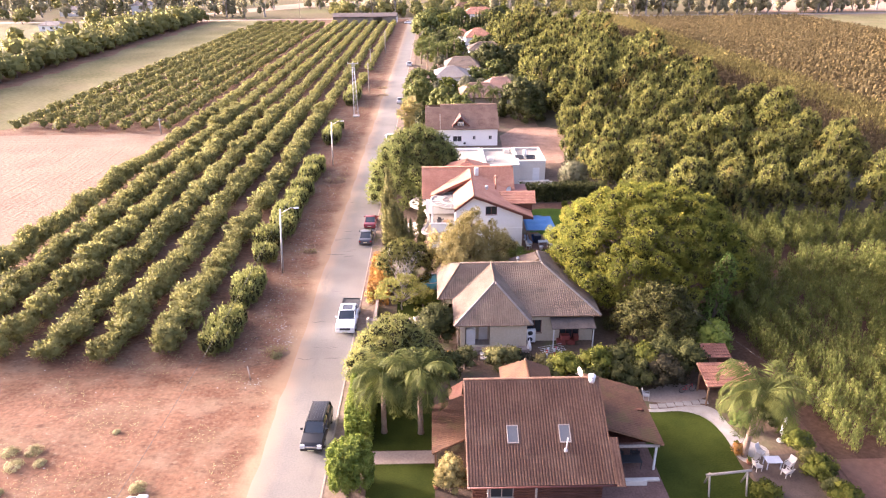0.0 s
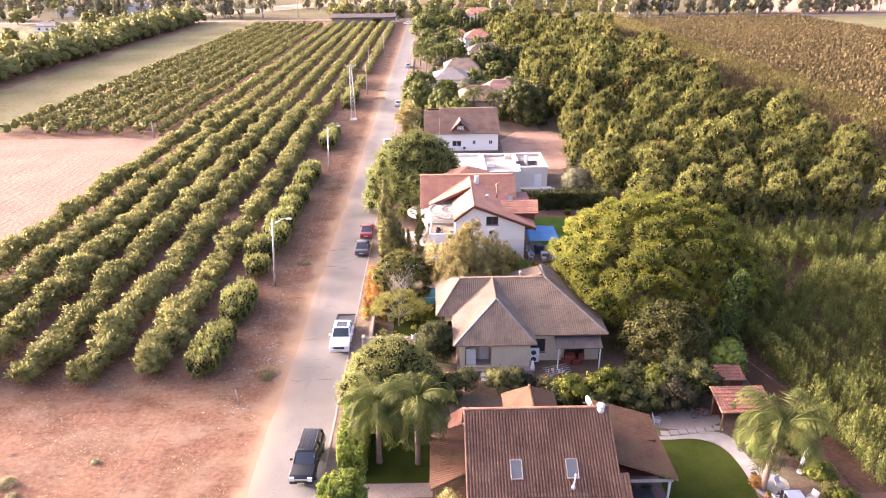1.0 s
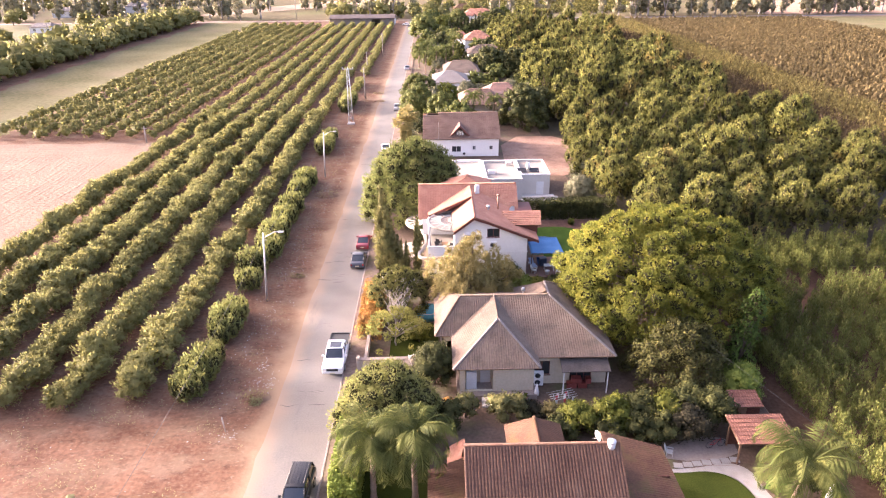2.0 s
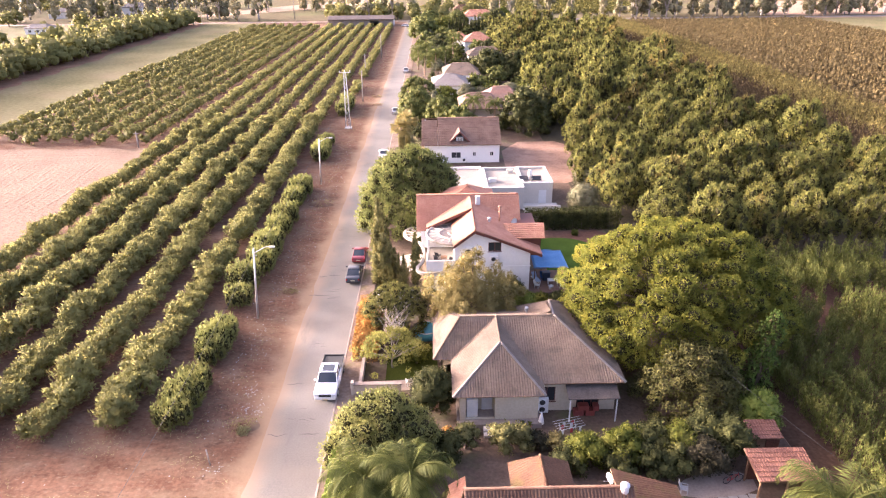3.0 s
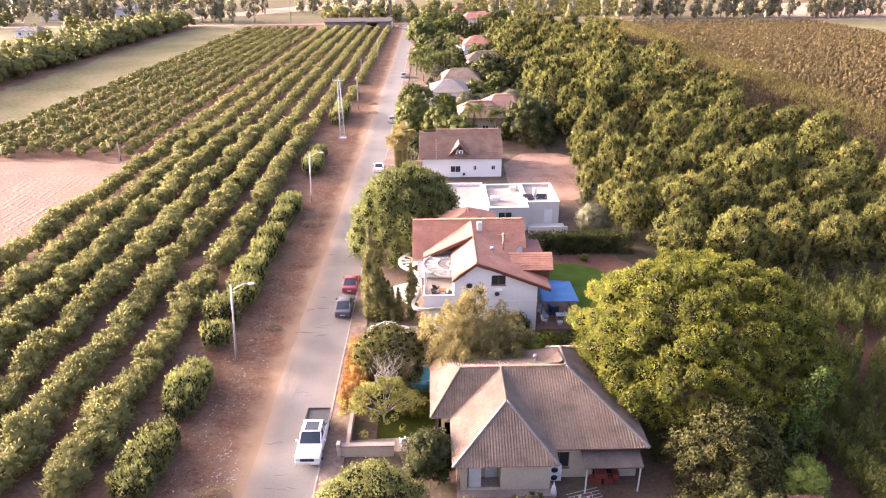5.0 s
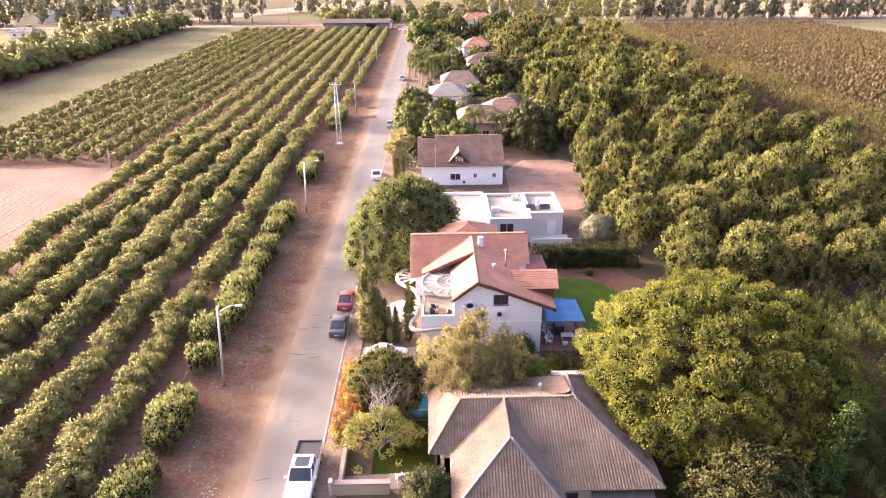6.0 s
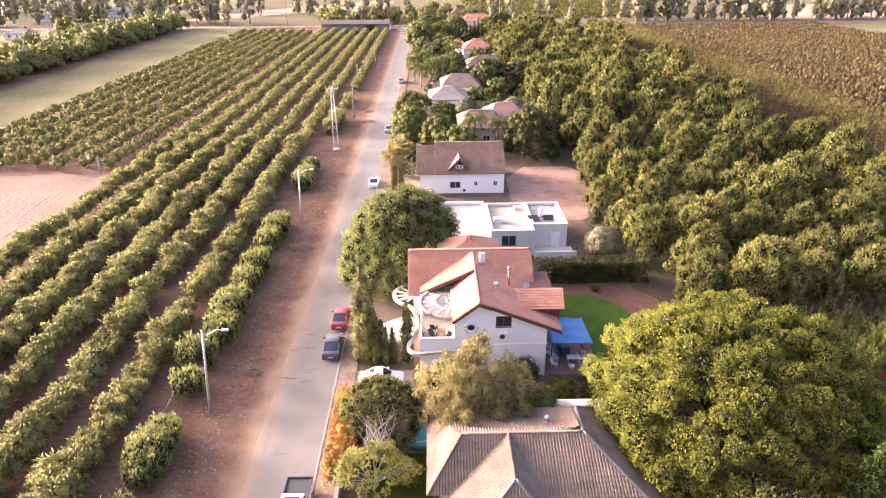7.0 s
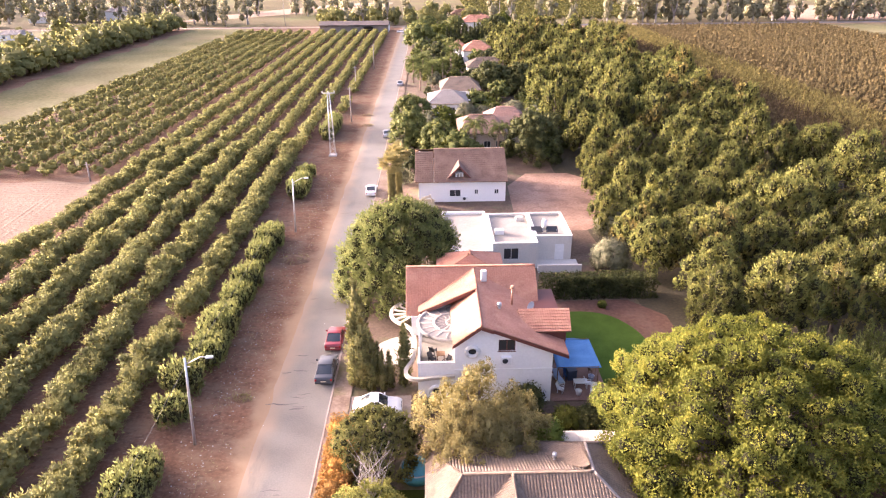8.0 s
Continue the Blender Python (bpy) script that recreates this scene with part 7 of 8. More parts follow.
def feather_palm(x, y, h, seed, label, lean=0.0, count=20, size=1.0):
    r = np.random.default_rng(seed)
    ob = thing("palm_tree", pose(x, y, 0), label, "palm tree")
    pts, rad = [], []
    for i in range(13):
        t = i / 12
        pts.append((lean * t * t, 0, -0.1 + t * (h + 0.1)))
        rad.append((0.24 - 0.06 * t) * (1.06 if i % 2 else 0.96) + (0.08 if i == 0 else 0))
    part("trunk", tubes_mesh("trunk", [(pts, rad)], PALMBARK, 10), PALMBARK, ob)
    part("crownshaft", tubes_mesh("crownshaft", [([(lean, 0, h - 0.1), (lean, 0, h + 0.35), (lean, 0, h + 0.8)], [0.26, 0.24, 0.1])], PALMBARK, 8), PALMBARK, ob, "ragged brown crown base")
    for i in range(count):
        k = min(3, int(4 * i / count))
        f = new("frond", FRONDS[k])
        f.parent = ob
        s = size * r.uniform(0.85, 1.12)
        f.matrix_basis = pose(lean, 0, h + 0.55 - 0.1 * k, r.uniform(-14, 14), 0, i * 137.5 + r.uniform(-12, 12)) @ Matrix.Scale(s, 4)
    return ob


feather_palm(-4.65, 44.4, 4.9, 811, "feather palm with arching dusty green fronds on the lawn", 0.2, 32, 1.18)
feather_palm(-1.55, 44.2, 5.2, 813, "feather palm with drooping green fronds on the lawn", 0.0, 32, 1.2)
feather_palm(24.4, 40.8, 5.1, 815, "feather palm with glossy fronds beside the garden path", 0.35, 34, 1.32)
feather_palm(9.6, 160.5, 6.0, 817, "feather palm between houses along the street", 0.0, 18, 1.1)
feather_palm(14.5, 161.5, 5.0, 819, "feather palm between houses along the street", 0.0, 18, 1.0)
for i, (px, py, ph) in enumerate(((-4.5, 246, 6.0), (-1.5, 252, 6.5), (1.5, 238, 6.0), (4.8, 243, 6.2), (9.5, 272, 7.5), (8, 262, 7), (26, 352, 8), (-2.2, 233, 5.5))):
    feather_palm(px, py, ph, 830 + i, "tall palm with drooping fronds along the street", 0.0, 16, 1.35)


def fan_palm(x, y, h, seed, label):
    """A fan palm with a skirt of dead leaves."""
    r = np.random.default_rng(seed)
    ob = thing("fan_palm", pose(x, y, 0), label, "palm tree")
    part("trunk", tubes_mesh("trunk", [([(0, 0, -0.1), (0, 0, h * 0.5), (0, 0, h)], [0.36, 0.3, 0.28])], PALMBARK, 10), PALMBARK, ob)
    quads = []
    for i in range(64):
        az, el = r.uniform(0, 6.283), r.uniform(-0.6, 1.3)
        d = np.array([math.cos(az) * math.cos(el), math.sin(az) * math.cos(el), math.sin(el)])
        hub = np.array([0, 0, h]) + d * r.uniform(0.9, 1.4)
        side = np.cross(d, [0, 0, 1.0]); side /= np.linalg.norm(side) + 1e-9
        upv = np.cross(side, d)
        for k in range(9):
            a = (k - 4) * 0.27
            q = d * math.cos(a) + side * math.sin(a)
            tip = hub + q * 1.25 + np.array([0, 0, -0.18 * abs(k - 4) * 0.5])
            w = (side * math.cos(a) - d * math.sin(a)) * 0.09
            quads.append([hub, hub + q * 0.55 + w, tip, hub + q * 0.55 - w])
    part("crown", mesh_quads("crown", np.array(quads), L_FEATHER), L_FEATHER, ob)
    quads = []
    for i in range(700):
        az, z = r.uniform(0, 6.283), r.uniform(h * 0.22, h - 0.1)
        d = np.array([math.cos(az), math.sin(az), 0])
        b = np.array([0, 0, z]) + d * 0.3
        tip = b + d * r.uniform(0.25, 0.6) + np.array([0, 0, -r.uniform(0.7, 1.2)])
        w = np.array([-d[1], d[0], 0]) * 0.12
        quads.append([b, (b + tip) / 2 + w, tip, (b + tip) / 2 - w])
    part("dead_skirt", mesh_quads("dead_skirt", np.array(quads), L_BROWN), L_BROWN, ob, "skirt of dry brown hanging leaves")
    return ob


fan_palm(-5.6, 131.2, 7.6, 851, "fan palm with a brown skirt of dead leaves")
fan_palm(-4.6, 133.4, 8.4, 853, "fan palm with a brown skirt of dead leaves")


# ---- vehicles ----
def shape(profile, half, bevel, taper=None, axis="x"):
    bm = solid(profile, -half, half, axis)
    if taper:
        z0, z1, k = taper
        for v in bm.verts:
            if v.co.z > z0:
                v.co.x *= 1 - k * min(1.0, (v.co.z - z0) / (z1 - z0))
    if bevel:
        bmesh.ops.bevel(bm, geom=list(bm.edges), offset=bevel, segments=3, affect="EDGES", profile=0.5)
    return bm


def wheel(car, x, y, r=0.34, w=0.22):
    wh = new("wheel")
    wh.parent = car
    sg = 1 if x > 0 else -1
    wh.matrix_basis = pose(x, y, r)
    part("tyre", tubes_mesh("tyre", [([(-w / 2, 0, 0), (-w / 2 + 0.03, 0, 0), (w / 2 - 0.03, 0, 0), (w / 2, 0, 0)], [r - 0.04, r, r, r - 0.04])], RUBBER, 20), RUBBER, wh)
    part("rim", tubes_mesh("rim", [([(sg * (w / 2 - 0.02), 0, 0), (sg * (w / 2 + 0.012), 0, 0)], [r * 0.62, r * 0.55])], RIM, 14), RIM, wh)


def car(name, m, label, paint, L, W, kind):
    """A parked vehicle; its front looks along -y."""
    c = thing(name, m, label, "car" if kind != "pickup" else "pickup truck", "parked vehicles")
    f, b, hw = -L / 2, L / 2, W / 2
    if kind == "sedan":
        body = [(f, 0.32), (f + 0.02, 0.62), (f + 0.35, 0.76), (f + 1.25, 0.90), (b - 0.95, 0.95), (b - 0.12, 0.90), (b, 0.62), (b - 0.03, 0.32)]
        cab = [(f + 1.2, 0.88), (f + 1.95, 1.40), (f + 2.5, 1.46), (b - 1.55, 1.42), (b - 0.62, 0.93)]
        roof = (f + 1.98, b - 1.5, 1.43)
    elif kind == "suv":
        body = [(f, 0.42), (f + 0.02, 0.85), (f + 0.25, 1.02), (f + 1.35, 1.14), (b - 0.1, 1.18), (b, 0.8), (b - 0.03, 0.42)]
        cab = [(f + 1.3, 1.12), (f + 1.95, 1.78), (f + 2.4, 1.84), (b - 0.35, 1.84), (b - 0.06, 1.16)]
        roof = (f + 1.95, b - 0.32, 1.82)
    else:
        body = [(f, 0.48), (f + 0.02, 1.0), (f + 0.2, 1.14), (f + 1.5, 1.24), (f + 3.75, 1.26), (f + 3.76, 1.26), (b, 1.24), (b, 0.55), (b - 0.03, 0.48)]
        cab = [(f + 1.45, 1.2), (f + 2.15, 1.86), (f + 2.6, 1.94), (f + 3.6, 1.92), (f + 3.78, 1.22)]
        roof = (f + 2.15, f + 3.66, 1.91)
    part("body", shape(body, hw, 0.07), paint, c, smooth=True)
    part("glasshouse", shape(cab, hw - 0.1, 0.03, (cab[0][1], roof[2], 0.17)), GLASS, c, "dark window glass", True)
    rw = hw * 0.80
    part("roof", boxes((-rw, rw, roof[0], roof[1], roof[2] - 0.03, roof[2] + 0.05), bevel=0.04), paint, c, smooth=True)
    for sgn in (-1, 1):
        for a, d in ((cab[0], cab[1]), (cab[-1], cab[-2])):
            part("pillar", tubes_mesh("pillar", [([(sgn * (hw - 0.12), a[0], a[1]), (sgn * (rw + 0.01), d[0], d[1] - 0.01)], 0.05)], paint, 6), paint, c)
        ym = (cab[1][0] + cab[-2][0]) / 2
        part("pillar", tubes_mesh("pillar", [([(sgn * (hw - 0.1), ym, cab[0][1]), (sgn * (rw + 0.01), ym, roof[2])], 0.045)], paint, 6), paint, c)
        part("mirror", boxes((sgn * (hw + 0.02), sgn * (hw + 0.24), cab[0][0] + 0.25, cab[0][0] + 0.37, cab[0][1] + 0.06, cab[0][1] + 0.25) if sgn > 0 else (-(hw + 0.24), -(hw + 0.02), cab[0][0] + 0.25, cab[0][0] + 0.37, cab[0][1] + 0.06, cab[0][1] + 0.25), bevel=0.03), paint, c)
        zl = body[1][1]
        lx = sorted((sgn * (hw - 0.42), sgn * (hw - 0.05)))
        back, low, high = (0.32, 0.26, 0.075) if kind == "suv" else (0.1, 0.16, -0.01)
        part("headlight", boxes((lx[0], lx[1], f - 0.03, f + back, zl - low, zl + high), bevel=0.03), LAMPGLASS, c)
        part("tail_light", boxes((lx[0] + (0.2 if sgn > 0 else 0), lx[1] - (0.2 if sgn < 0 else 0), b - 0.1, b + 0.012, zl - 0.05, zl + 0.14), bevel=0.02), TAILGLASS, c)
    part("front_bumper", boxes((-hw + 0.04, hw - 0.04, f - 0.08, f + 0.06, body[0][1] - 0.04, body[0][1] + 0.2), bevel=0.05), WHITEPAINT if kind == "pickup" else paint, c)
    part("rear_bumper", boxes((-hw + 0.04, hw - 0.04, b - 0.08, b + 0.07, body[0][1] - 0.04, body[0][1] + 0.2), bevel=0.05), paint, c)
    part("grille", boxes((-hw * 0.55, hw * 0.55, f - 0.03, f + 0.05, body[0][1] + 0.24, body[1][1] - 0.03), bevel=0.02), CHROME if kind == "suv" else BLACKPLASTIC, c)
    part("number_plate", boxes((-0.26, 0.26, f - 0.1, f - 0.085, body[0][1] + 0.02, body[0][1] + 0.13)), plain("yellow_plate", (0.62, 0.55, 0.36), 0.5) if "yellow_plate" not in bpy.data.materials else bpy.data.materials["yellow_plate"], c, "plain pale yellow plate")
    part("number_plate", boxes((-0.26, 0.26, b + 0.075, b + 0.09, body[0][1] + 0.2, body[0][1] + 0.31)), bpy.data.materials["yellow_plate"], c, "plain pale yellow plate")
    rr = 0.33 if kind == "sedan" else 0.4
    for y in (f + 0.19 * L, b - 0.19 * L):
        for x in (-hw + 0.09, hw - 0.09):
            wheel(c, x, y, rr)
    if kind == "suv":
        for x in (-0.62, 0.62):
            part("roof_rail", tubes_mesh("roof_rail", [([(x, roof[0] + 0.3, 1.87), (x, roof[0] + 0.5, 1.95), (x, roof[1] - 0.3, 1.95), (x, roof[1] - 0.1, 1.87)], 0.03)], BLACKPLASTIC, 6), BLACKPLASTIC, c)
        for x in (-0.36, -0.12, 0.12, 0.36):
            part("roof_rib", boxes((x - 0.03, x + 0.03, roof[0] + 0.3, roof[1] - 0.2, 1.865, 1.885)), BLACKPAINT, c)
    if kind == "pickup":
        part("sunroof", boxes((-0.55, 0.55, f + 2.3, f + 3.35, 1.962, 1.975), bevel=0.005), GLASS, c, "large dark glass sunroof")
        part("bed_floor", boxes((-hw + 0.1, hw - 0.1, f + 3.9, b - 0.1, 1.262, 1.275)), BEDLINER, c, "black bed cover")
        part("bed_rail", boxes((-hw + 0.02, -hw + 0.12, f + 3.85, b - 0.02, 1.25, 1.36), bevel=0.02), BEDLINER, c)
        part("bed_rail", boxes((hw - 0.12, hw - 0.02, f + 3.85, b - 0.02, 1.25, 1.36), bevel=0.02), BEDLINER, c)
        part("tailgate", boxes((-hw + 0.12, hw - 0.12, b - 0.12, b - 0.01, 1.2, 1.37), bevel=0.02), BEDLINER, c)
    return c


car("parked_suv", pose(-10.25, 44.25, 0, 0, 0, -3), "black off-road station wagon parked by the kerb", BLACKPAINT, 4.9, 1.85, "suv")
car("pickup_truck", pose(-9.75, 62.8, 0, 0, 0, -1), "white double-cab pickup truck with a black bed", CARWHITE, 6.0, 2.02, "pickup")
car("parked_car", pose(-9.85, 85.5, 0, 0, 0, 180), "dark grey saloon car parked by the kerb", GREYPAINT, 4.5, 1.76, "sedan")
car("parked_car", pose(-9.7, 91.2, 0, 0, 0, 179), "red saloon car parked by the kerb", REDPAINT, 4.2, 1.74, "sedan")
car("parked_car", pose(-9.65, 139.2, 0, 0, 0, 181), "white hatchback parked on the road", CARWHITE, 4.2, 1.74, "sedan")
car("parked_car", pose(-9.15, 178.4, 0, 0, 0, 180), "silver car parked by the kerb", SILVERPAINT, 4.3, 1.75, "sedan")
car("parked_car", pose(-8.7, 242.0, 0, 0, 0, 180), "silver car parked by the kerb", SILVERPAINT, 4.3, 1.75, "sedan")
car("parked_car", pose(-4.4, 79.4, 0.04, 0, 0, 92), "white rounded hatchback parked in a driveway", CARWHITE, 4.3, 1.78, "sedan")
car("parked_car", pose(-14.2, 396.0, 0, 0, 0, 75), "white car crossing the end of the road", CARWHITE, 4.4, 1.75, "sedan")
car("parked_car", pose(62, 430.5, 0, 0, 0, 90), "white van standing on the cross road", CARWHITE, 4.9, 1.9, "suv")
car("parked_car", pose(-10.6, 404.0, 0, 0, 0, 60), "white car near the road's end", CARWHITE, 4.4, 1.75, "sedan")


# ---- poles and wires ----
def street_lamp(x, y, h=8.6, lean=0.6, label="leaning galvanised street lamp with a curved arm"):
    s = thing("street_lamp", pose(x, y, 0), label, "street lamp", "street lamps")
    top = Vector((lean, 0, h))
    part("pole", tubes_mesh("pole", [([(0, 0, -0.2), (lean * 0.5, 0, h * 0.5), top], [0.13, 0.11, 0.08])], GALV, 10), GALV, s)
    part("arm", tubes_mesh("arm", [([(lean * 0.93, 0, h * 0.93), (lean + 0.7, -0.1, h - 0.15), (lean + 1.3, -0.15, h + 0.2), (lean + 1.9, -0.2, h + 0.22)], 0.045)], GALV, 6), GALV, s)
    part("lamp_head", boxes((lean + 1.75, lean + 2.35, -0.36, -0.06, h + 0.13, h + 0.30), bevel=0.06), WHITEPAINT, s, "pale lamp head", True)
    part("cross_bar", boxes((lean * 0.9 - 0.05, lean * 0.9 + 0.35, -0.03, 0.03, h * 0.9, h * 0.9 + 0.06)), GALV, s)
    return s


LAMPS = [(-19.75, 29.0, 8.4, 0.6), (-19.65, 75.4, 8.6, 0.6), (-19.7, 122.2, 8.2, 0.35)]
for lx_, ly_, lh_, ll_ in LAMPS:
    street_lamp(lx_, ly_, lh_, ll_)


def wood_pole(x, y, h, label):
    s = thing("utility_pole", pose(x, y, 0), label, "utility pole", "utility poles")
    part("pole", tubes_mesh("pole", [([(0, 0, -0.2), (0.05, 0, h)], [0.17, 0.12])], OLDWOOD, 9), OLDWOOD, s)
    part("cross_arm", boxes((-0.5, 0.55, -0.05, 0.05, h - 0.5, h - 0.38)), OLDWOOD, s)
    return s


wood_pole(-18.9, 193.3, 8.4, "weathered wooden utility pole beside the road")
wood_pole(-19.4, 275.2, 8.7, "weathered wooden utility pole beside the road")
wood_pole(-22.0, 236, 7.0, "weathered wooden utility pole beside the road")
wood_pole(-62.2, 148.0, 3.6, "short grey post at the field corner")
wood_pole(41, 428, 15, "tall pole beside the cross road")
wood_pole(64, 437, 16, "tall pole beside the cross road")
wood_pole(-84, 440, 16, "tall pole beside the cross road")
wood_pole(176, 437, 15, "tall pole beside the cross road")
wood_pole(238, 440, 15, "tall pole beside the cross road")


def pylon():
    s = thing("lattice_pylon", pose(-19.5, 163.2, 0), "narrow steel lattice power pylon", "pylon")
    h, a, b = 12.8, 0.55, 0.22
    for sx in (-1, 1):
        for sy in (-1, 1):
            part("leg", tubes_mesh("leg", [([(sx * a, sy * a, 0), (sx * b, sy * b, h)], 0.05)], GALV, 5), GALV, s)
    n = 16
    for k in range(n):
        z0, z1 = h * k / n, h * (k + 1) / n
        w0, w1 = a + (b - a) * k / n, a + (b - a) * (k + 1) / n
        q = 1 if k % 2 else -1
        bars = [([(-q * w0, -w0, z0), (q * w1, -w1, z1)], 0.028), ([(q * w0, w0, z0), (-q * w1, w1, z1)], 0.028), ([(-w0, q * w0, z0), (-w1, -q * w1, z1)], 0.028), ([(w0, -q * w0, z0), (w1, q * w1, z1)], 0.028)]
        for bar in bars:
            part("brace", tubes_mesh("brace", [bar], GALV, 4), GALV, s)
    part("cross_arm", boxes((-1.3, 1.3, -0.06, 0.06, h - 0.15, h)), GALV, s)
    for x in (-1.2, 0, 1.2):
        part("insulator", tubes_mesh("insulator", [([(x, 0, h), (x, 0, h + 0.35)], [0.07, 0.09])], WHITEPAINT, 8), WHITEPAINT, s)
    part("footing", boxes((-0.8, 0.8, -0.8, 0.8, -0.1, 0.2), bevel=0.04), CONCRETE, s)
    return s


pylon()


def wire(a, b, sag, label="thin dark overhead wire", r=0.013):
    pts = []
    for i in range(25):
        t = i / 24
        p = Vector(a).lerp(Vector(b), t)
        pts.append((p.x, p.y, p.z - sag * 4 * t * (1 - t)))
    return tagged(new("overhead_wire", tubes_mesh("overhead_wire", [(pts, r)], BLACKPLASTIC, 4)), label, "wire", "overhead wires")


for p, q in zip(LAMPS[:-1], LAMPS[1:]):
    wire((p[0] + p[3] * 0.9, p[1], p[2] * 0.92), (q[0] + q[3] * 0.9, q[1], q[2] * 0.92), 0.8)
wire((-19.4, 122.2, 7.6), (-19.5, 163.2, 8.2), 0.8)
wire((-19.5, 163.2, 12.9), (-18.9, 193.3, 8.2), 0.4)
wire((-18.9, 193.3, 8.1), (-19.4, 275.2, 8.4), 0.9)
wire((24.0, 56.0, 5.6), (36.0, 28.0, 4.6), 0.5, "thin black wire over the nursery edge", 0.007)


# ---- garden furniture and small things ----
def small(name, x, y, label, category, turn=0, z=0.0, group=""):
    return thing(name, pose(x, y, z, 0, 0, turn), label, category, group)


def garden_chair(x, y, turn, mat, label, z=0.02):
    c = small("garden_chair", x, y, label, "chair", turn, z, "garden chairs")
    part("seat", boxes((-0.27, 0.27, -0.27, 0.27, 0.38, 0.43), bevel=0.02), mat, c)
    bm = boxes((-0.27, 0.27, -0.02, 0.03, 0, 0.6), bevel=0.02)
    bmesh.ops.transform(bm, matrix=pose(0, 0.26, 0.42, -20, 0, 0), verts=bm.verts)
    part("backrest", bm, mat, c)
    for sx in (-0.24, 0.24):
        part("armrest", boxes((sx - 0.03, sx + 0.03, -0.25, 0.28, 0.6, 0.64), bevel=0.01), mat, c)
        for sy in (-0.23, 0.23):
            part("leg", boxes((sx - 0.025, sx + 0.025, sy - 0.025, sy + 0.025, 0, 0.6)), mat, c)
    return c


def table(x, y, w, d, h, mat, label, z=0.02, turn=0):
    t = small("garden_table", x, y, label, "table", turn, z)
    part("tabletop", boxes((-w / 2, w / 2, -d / 2, d / 2, h - 0.05, h), bevel=0.015), mat, t)
    for sx in (-1, 1):
        for sy in (-1, 1):
            part("leg", boxes((sx * (w / 2 - 0.08) - 0.03, sx * (w / 2 - 0.08) + 0.03, sy * (d / 2 - 0.08) - 0.03, sy * (d / 2 - 0.08) + 0.03, 0, h - 0.05)), mat, t)
    return t


OFFWHITE = plain("dull_white_plastic", (0.42, 0.40, 0.38), 0.6)
garden_chair(24.7, 39.2, 100, OFFWHITE, "off-white garden armchair on the dark deck")
garden_chair(27.2, 39.3, -60, OFFWHITE, "off-white garden armchair on the dark deck")
garden_chair(26.6, 38.5, 200, OFFWHITE, "off-white garden armchair on the dark deck")
garden_chair(18.75, 48.3, 70, OFFWHITE, "off-white chair at the patio edge")
table(26.0, 39.5, 1.2, 0.8, 0.72, GREYCLOTH, "garden table with a grey-blue cloth")
garden_chair(25.6, 40.7, 30, OFFWHITE, "off-white lounge chair on the gravel")


def parasol(x, y):
    p = small("closed_parasol", x, y, "closed white parasol on a pole", "parasol")
    part("pole", tubes_mesh("pole", [([(0, 0, 0), (0, 0, 2.5)], 0.03)], GALV, 6), GALV, p)
    part("canopy", tubes_mesh("canopy", [([(0, 0, 0.9), (0, 0, 1.3), (0, 0, 2.0), (0.05, 0, 2.55)], [0.22, 0.2, 0.14, 0.03])], WHITEPAINT, 9), WHITEPAINT, p, "folded white canopy")
    part("base", tubes_mesh("base", [([(0, 0, 0), (0, 0, 0.1)], 0.3)], CONCRETE, 12), CONCRETE, p)


parasol(28.1, 42.4)


table(14.9, 39.7, 1.6, 0.9, 0.74, BLACKPLASTIC, "dark dining table on the porch", 0.16)
for cx_, cy_, ct_ in ((14.2, 40.7, 180), (15.5, 40.7, 180), (13.6, 39.4, 90)):
    garden_chair(cx_, cy_, ct_, BLACKPLASTIC, "dark armchair at the porch table", 0.16)


def bicycle(x, y, turn):
    b = small("bicycle", x, y, "red bicycle standing on the patio", "bicycle", turn, 0.01)
    for wx in (-0.52, 0.52):
        ring = [(wx + 0.33 * math.cos(a), 0, 0.34 + 0.33 * math.sin(a)) for a in np.linspace(0, 2 * math.pi, 21)]
        part("wheel", tubes_mesh("wheel", [(ring, 0.025)], RUBBER, 5), RUBBER, b)
    part("frame", tubes_mesh("frame", [([(-0.52, 0, 0.34), (-0.1, 0, 0.3), (0.35, 0, 0.75), (-0.22, 0, 0.72), (-0.1, 0, 0.3)], 0.028), ([(-0.52, 0, 0.34), (-0.22, 0, 0.72)], 0.02), ([(0.52, 0, 0.34), (0.36, 0, 0.9)], 0.025)], REDPLASTIC, 6), REDPLASTIC, b, "red bicycle frame")
    part("handlebar", tubes_mesh("handlebar", [([(0.34, -0.28, 0.95), (0.36, 0, 0.92), (0.34, 0.28, 0.95)], 0.02)], BLACKPLASTIC, 5), BLACKPLASTIC, b)
    part("saddle", boxes((-0.36, -0.1, -0.07, 0.07, 0.8, 0.86), bevel=0.02), BLACKPLASTIC, b)


bicycle(22.8, 49.2, 12)


def log_frame():
    s = small("log_swing_frame", 21.4, 37.2, "weathered log beam on crossed posts", "swing frame")
    part("beam", tubes_mesh("beam", [([(-1.7, -0.1, 1.55), (1.75, 0.1, 1.75)], [0.1, 0.09])], OLDWOOD, 8), OLDWOOD, s)
    for x in (-1.4, 1.4):
        for sy in (-1, 1):
            part("post", tubes_mesh("post", [([(x + 0.1 * sy, 0.7 * sy, 0), (x, 0, 1.65)], 0.07)], OLDWOOD, 7), OLDWOOD, s)


log_frame()


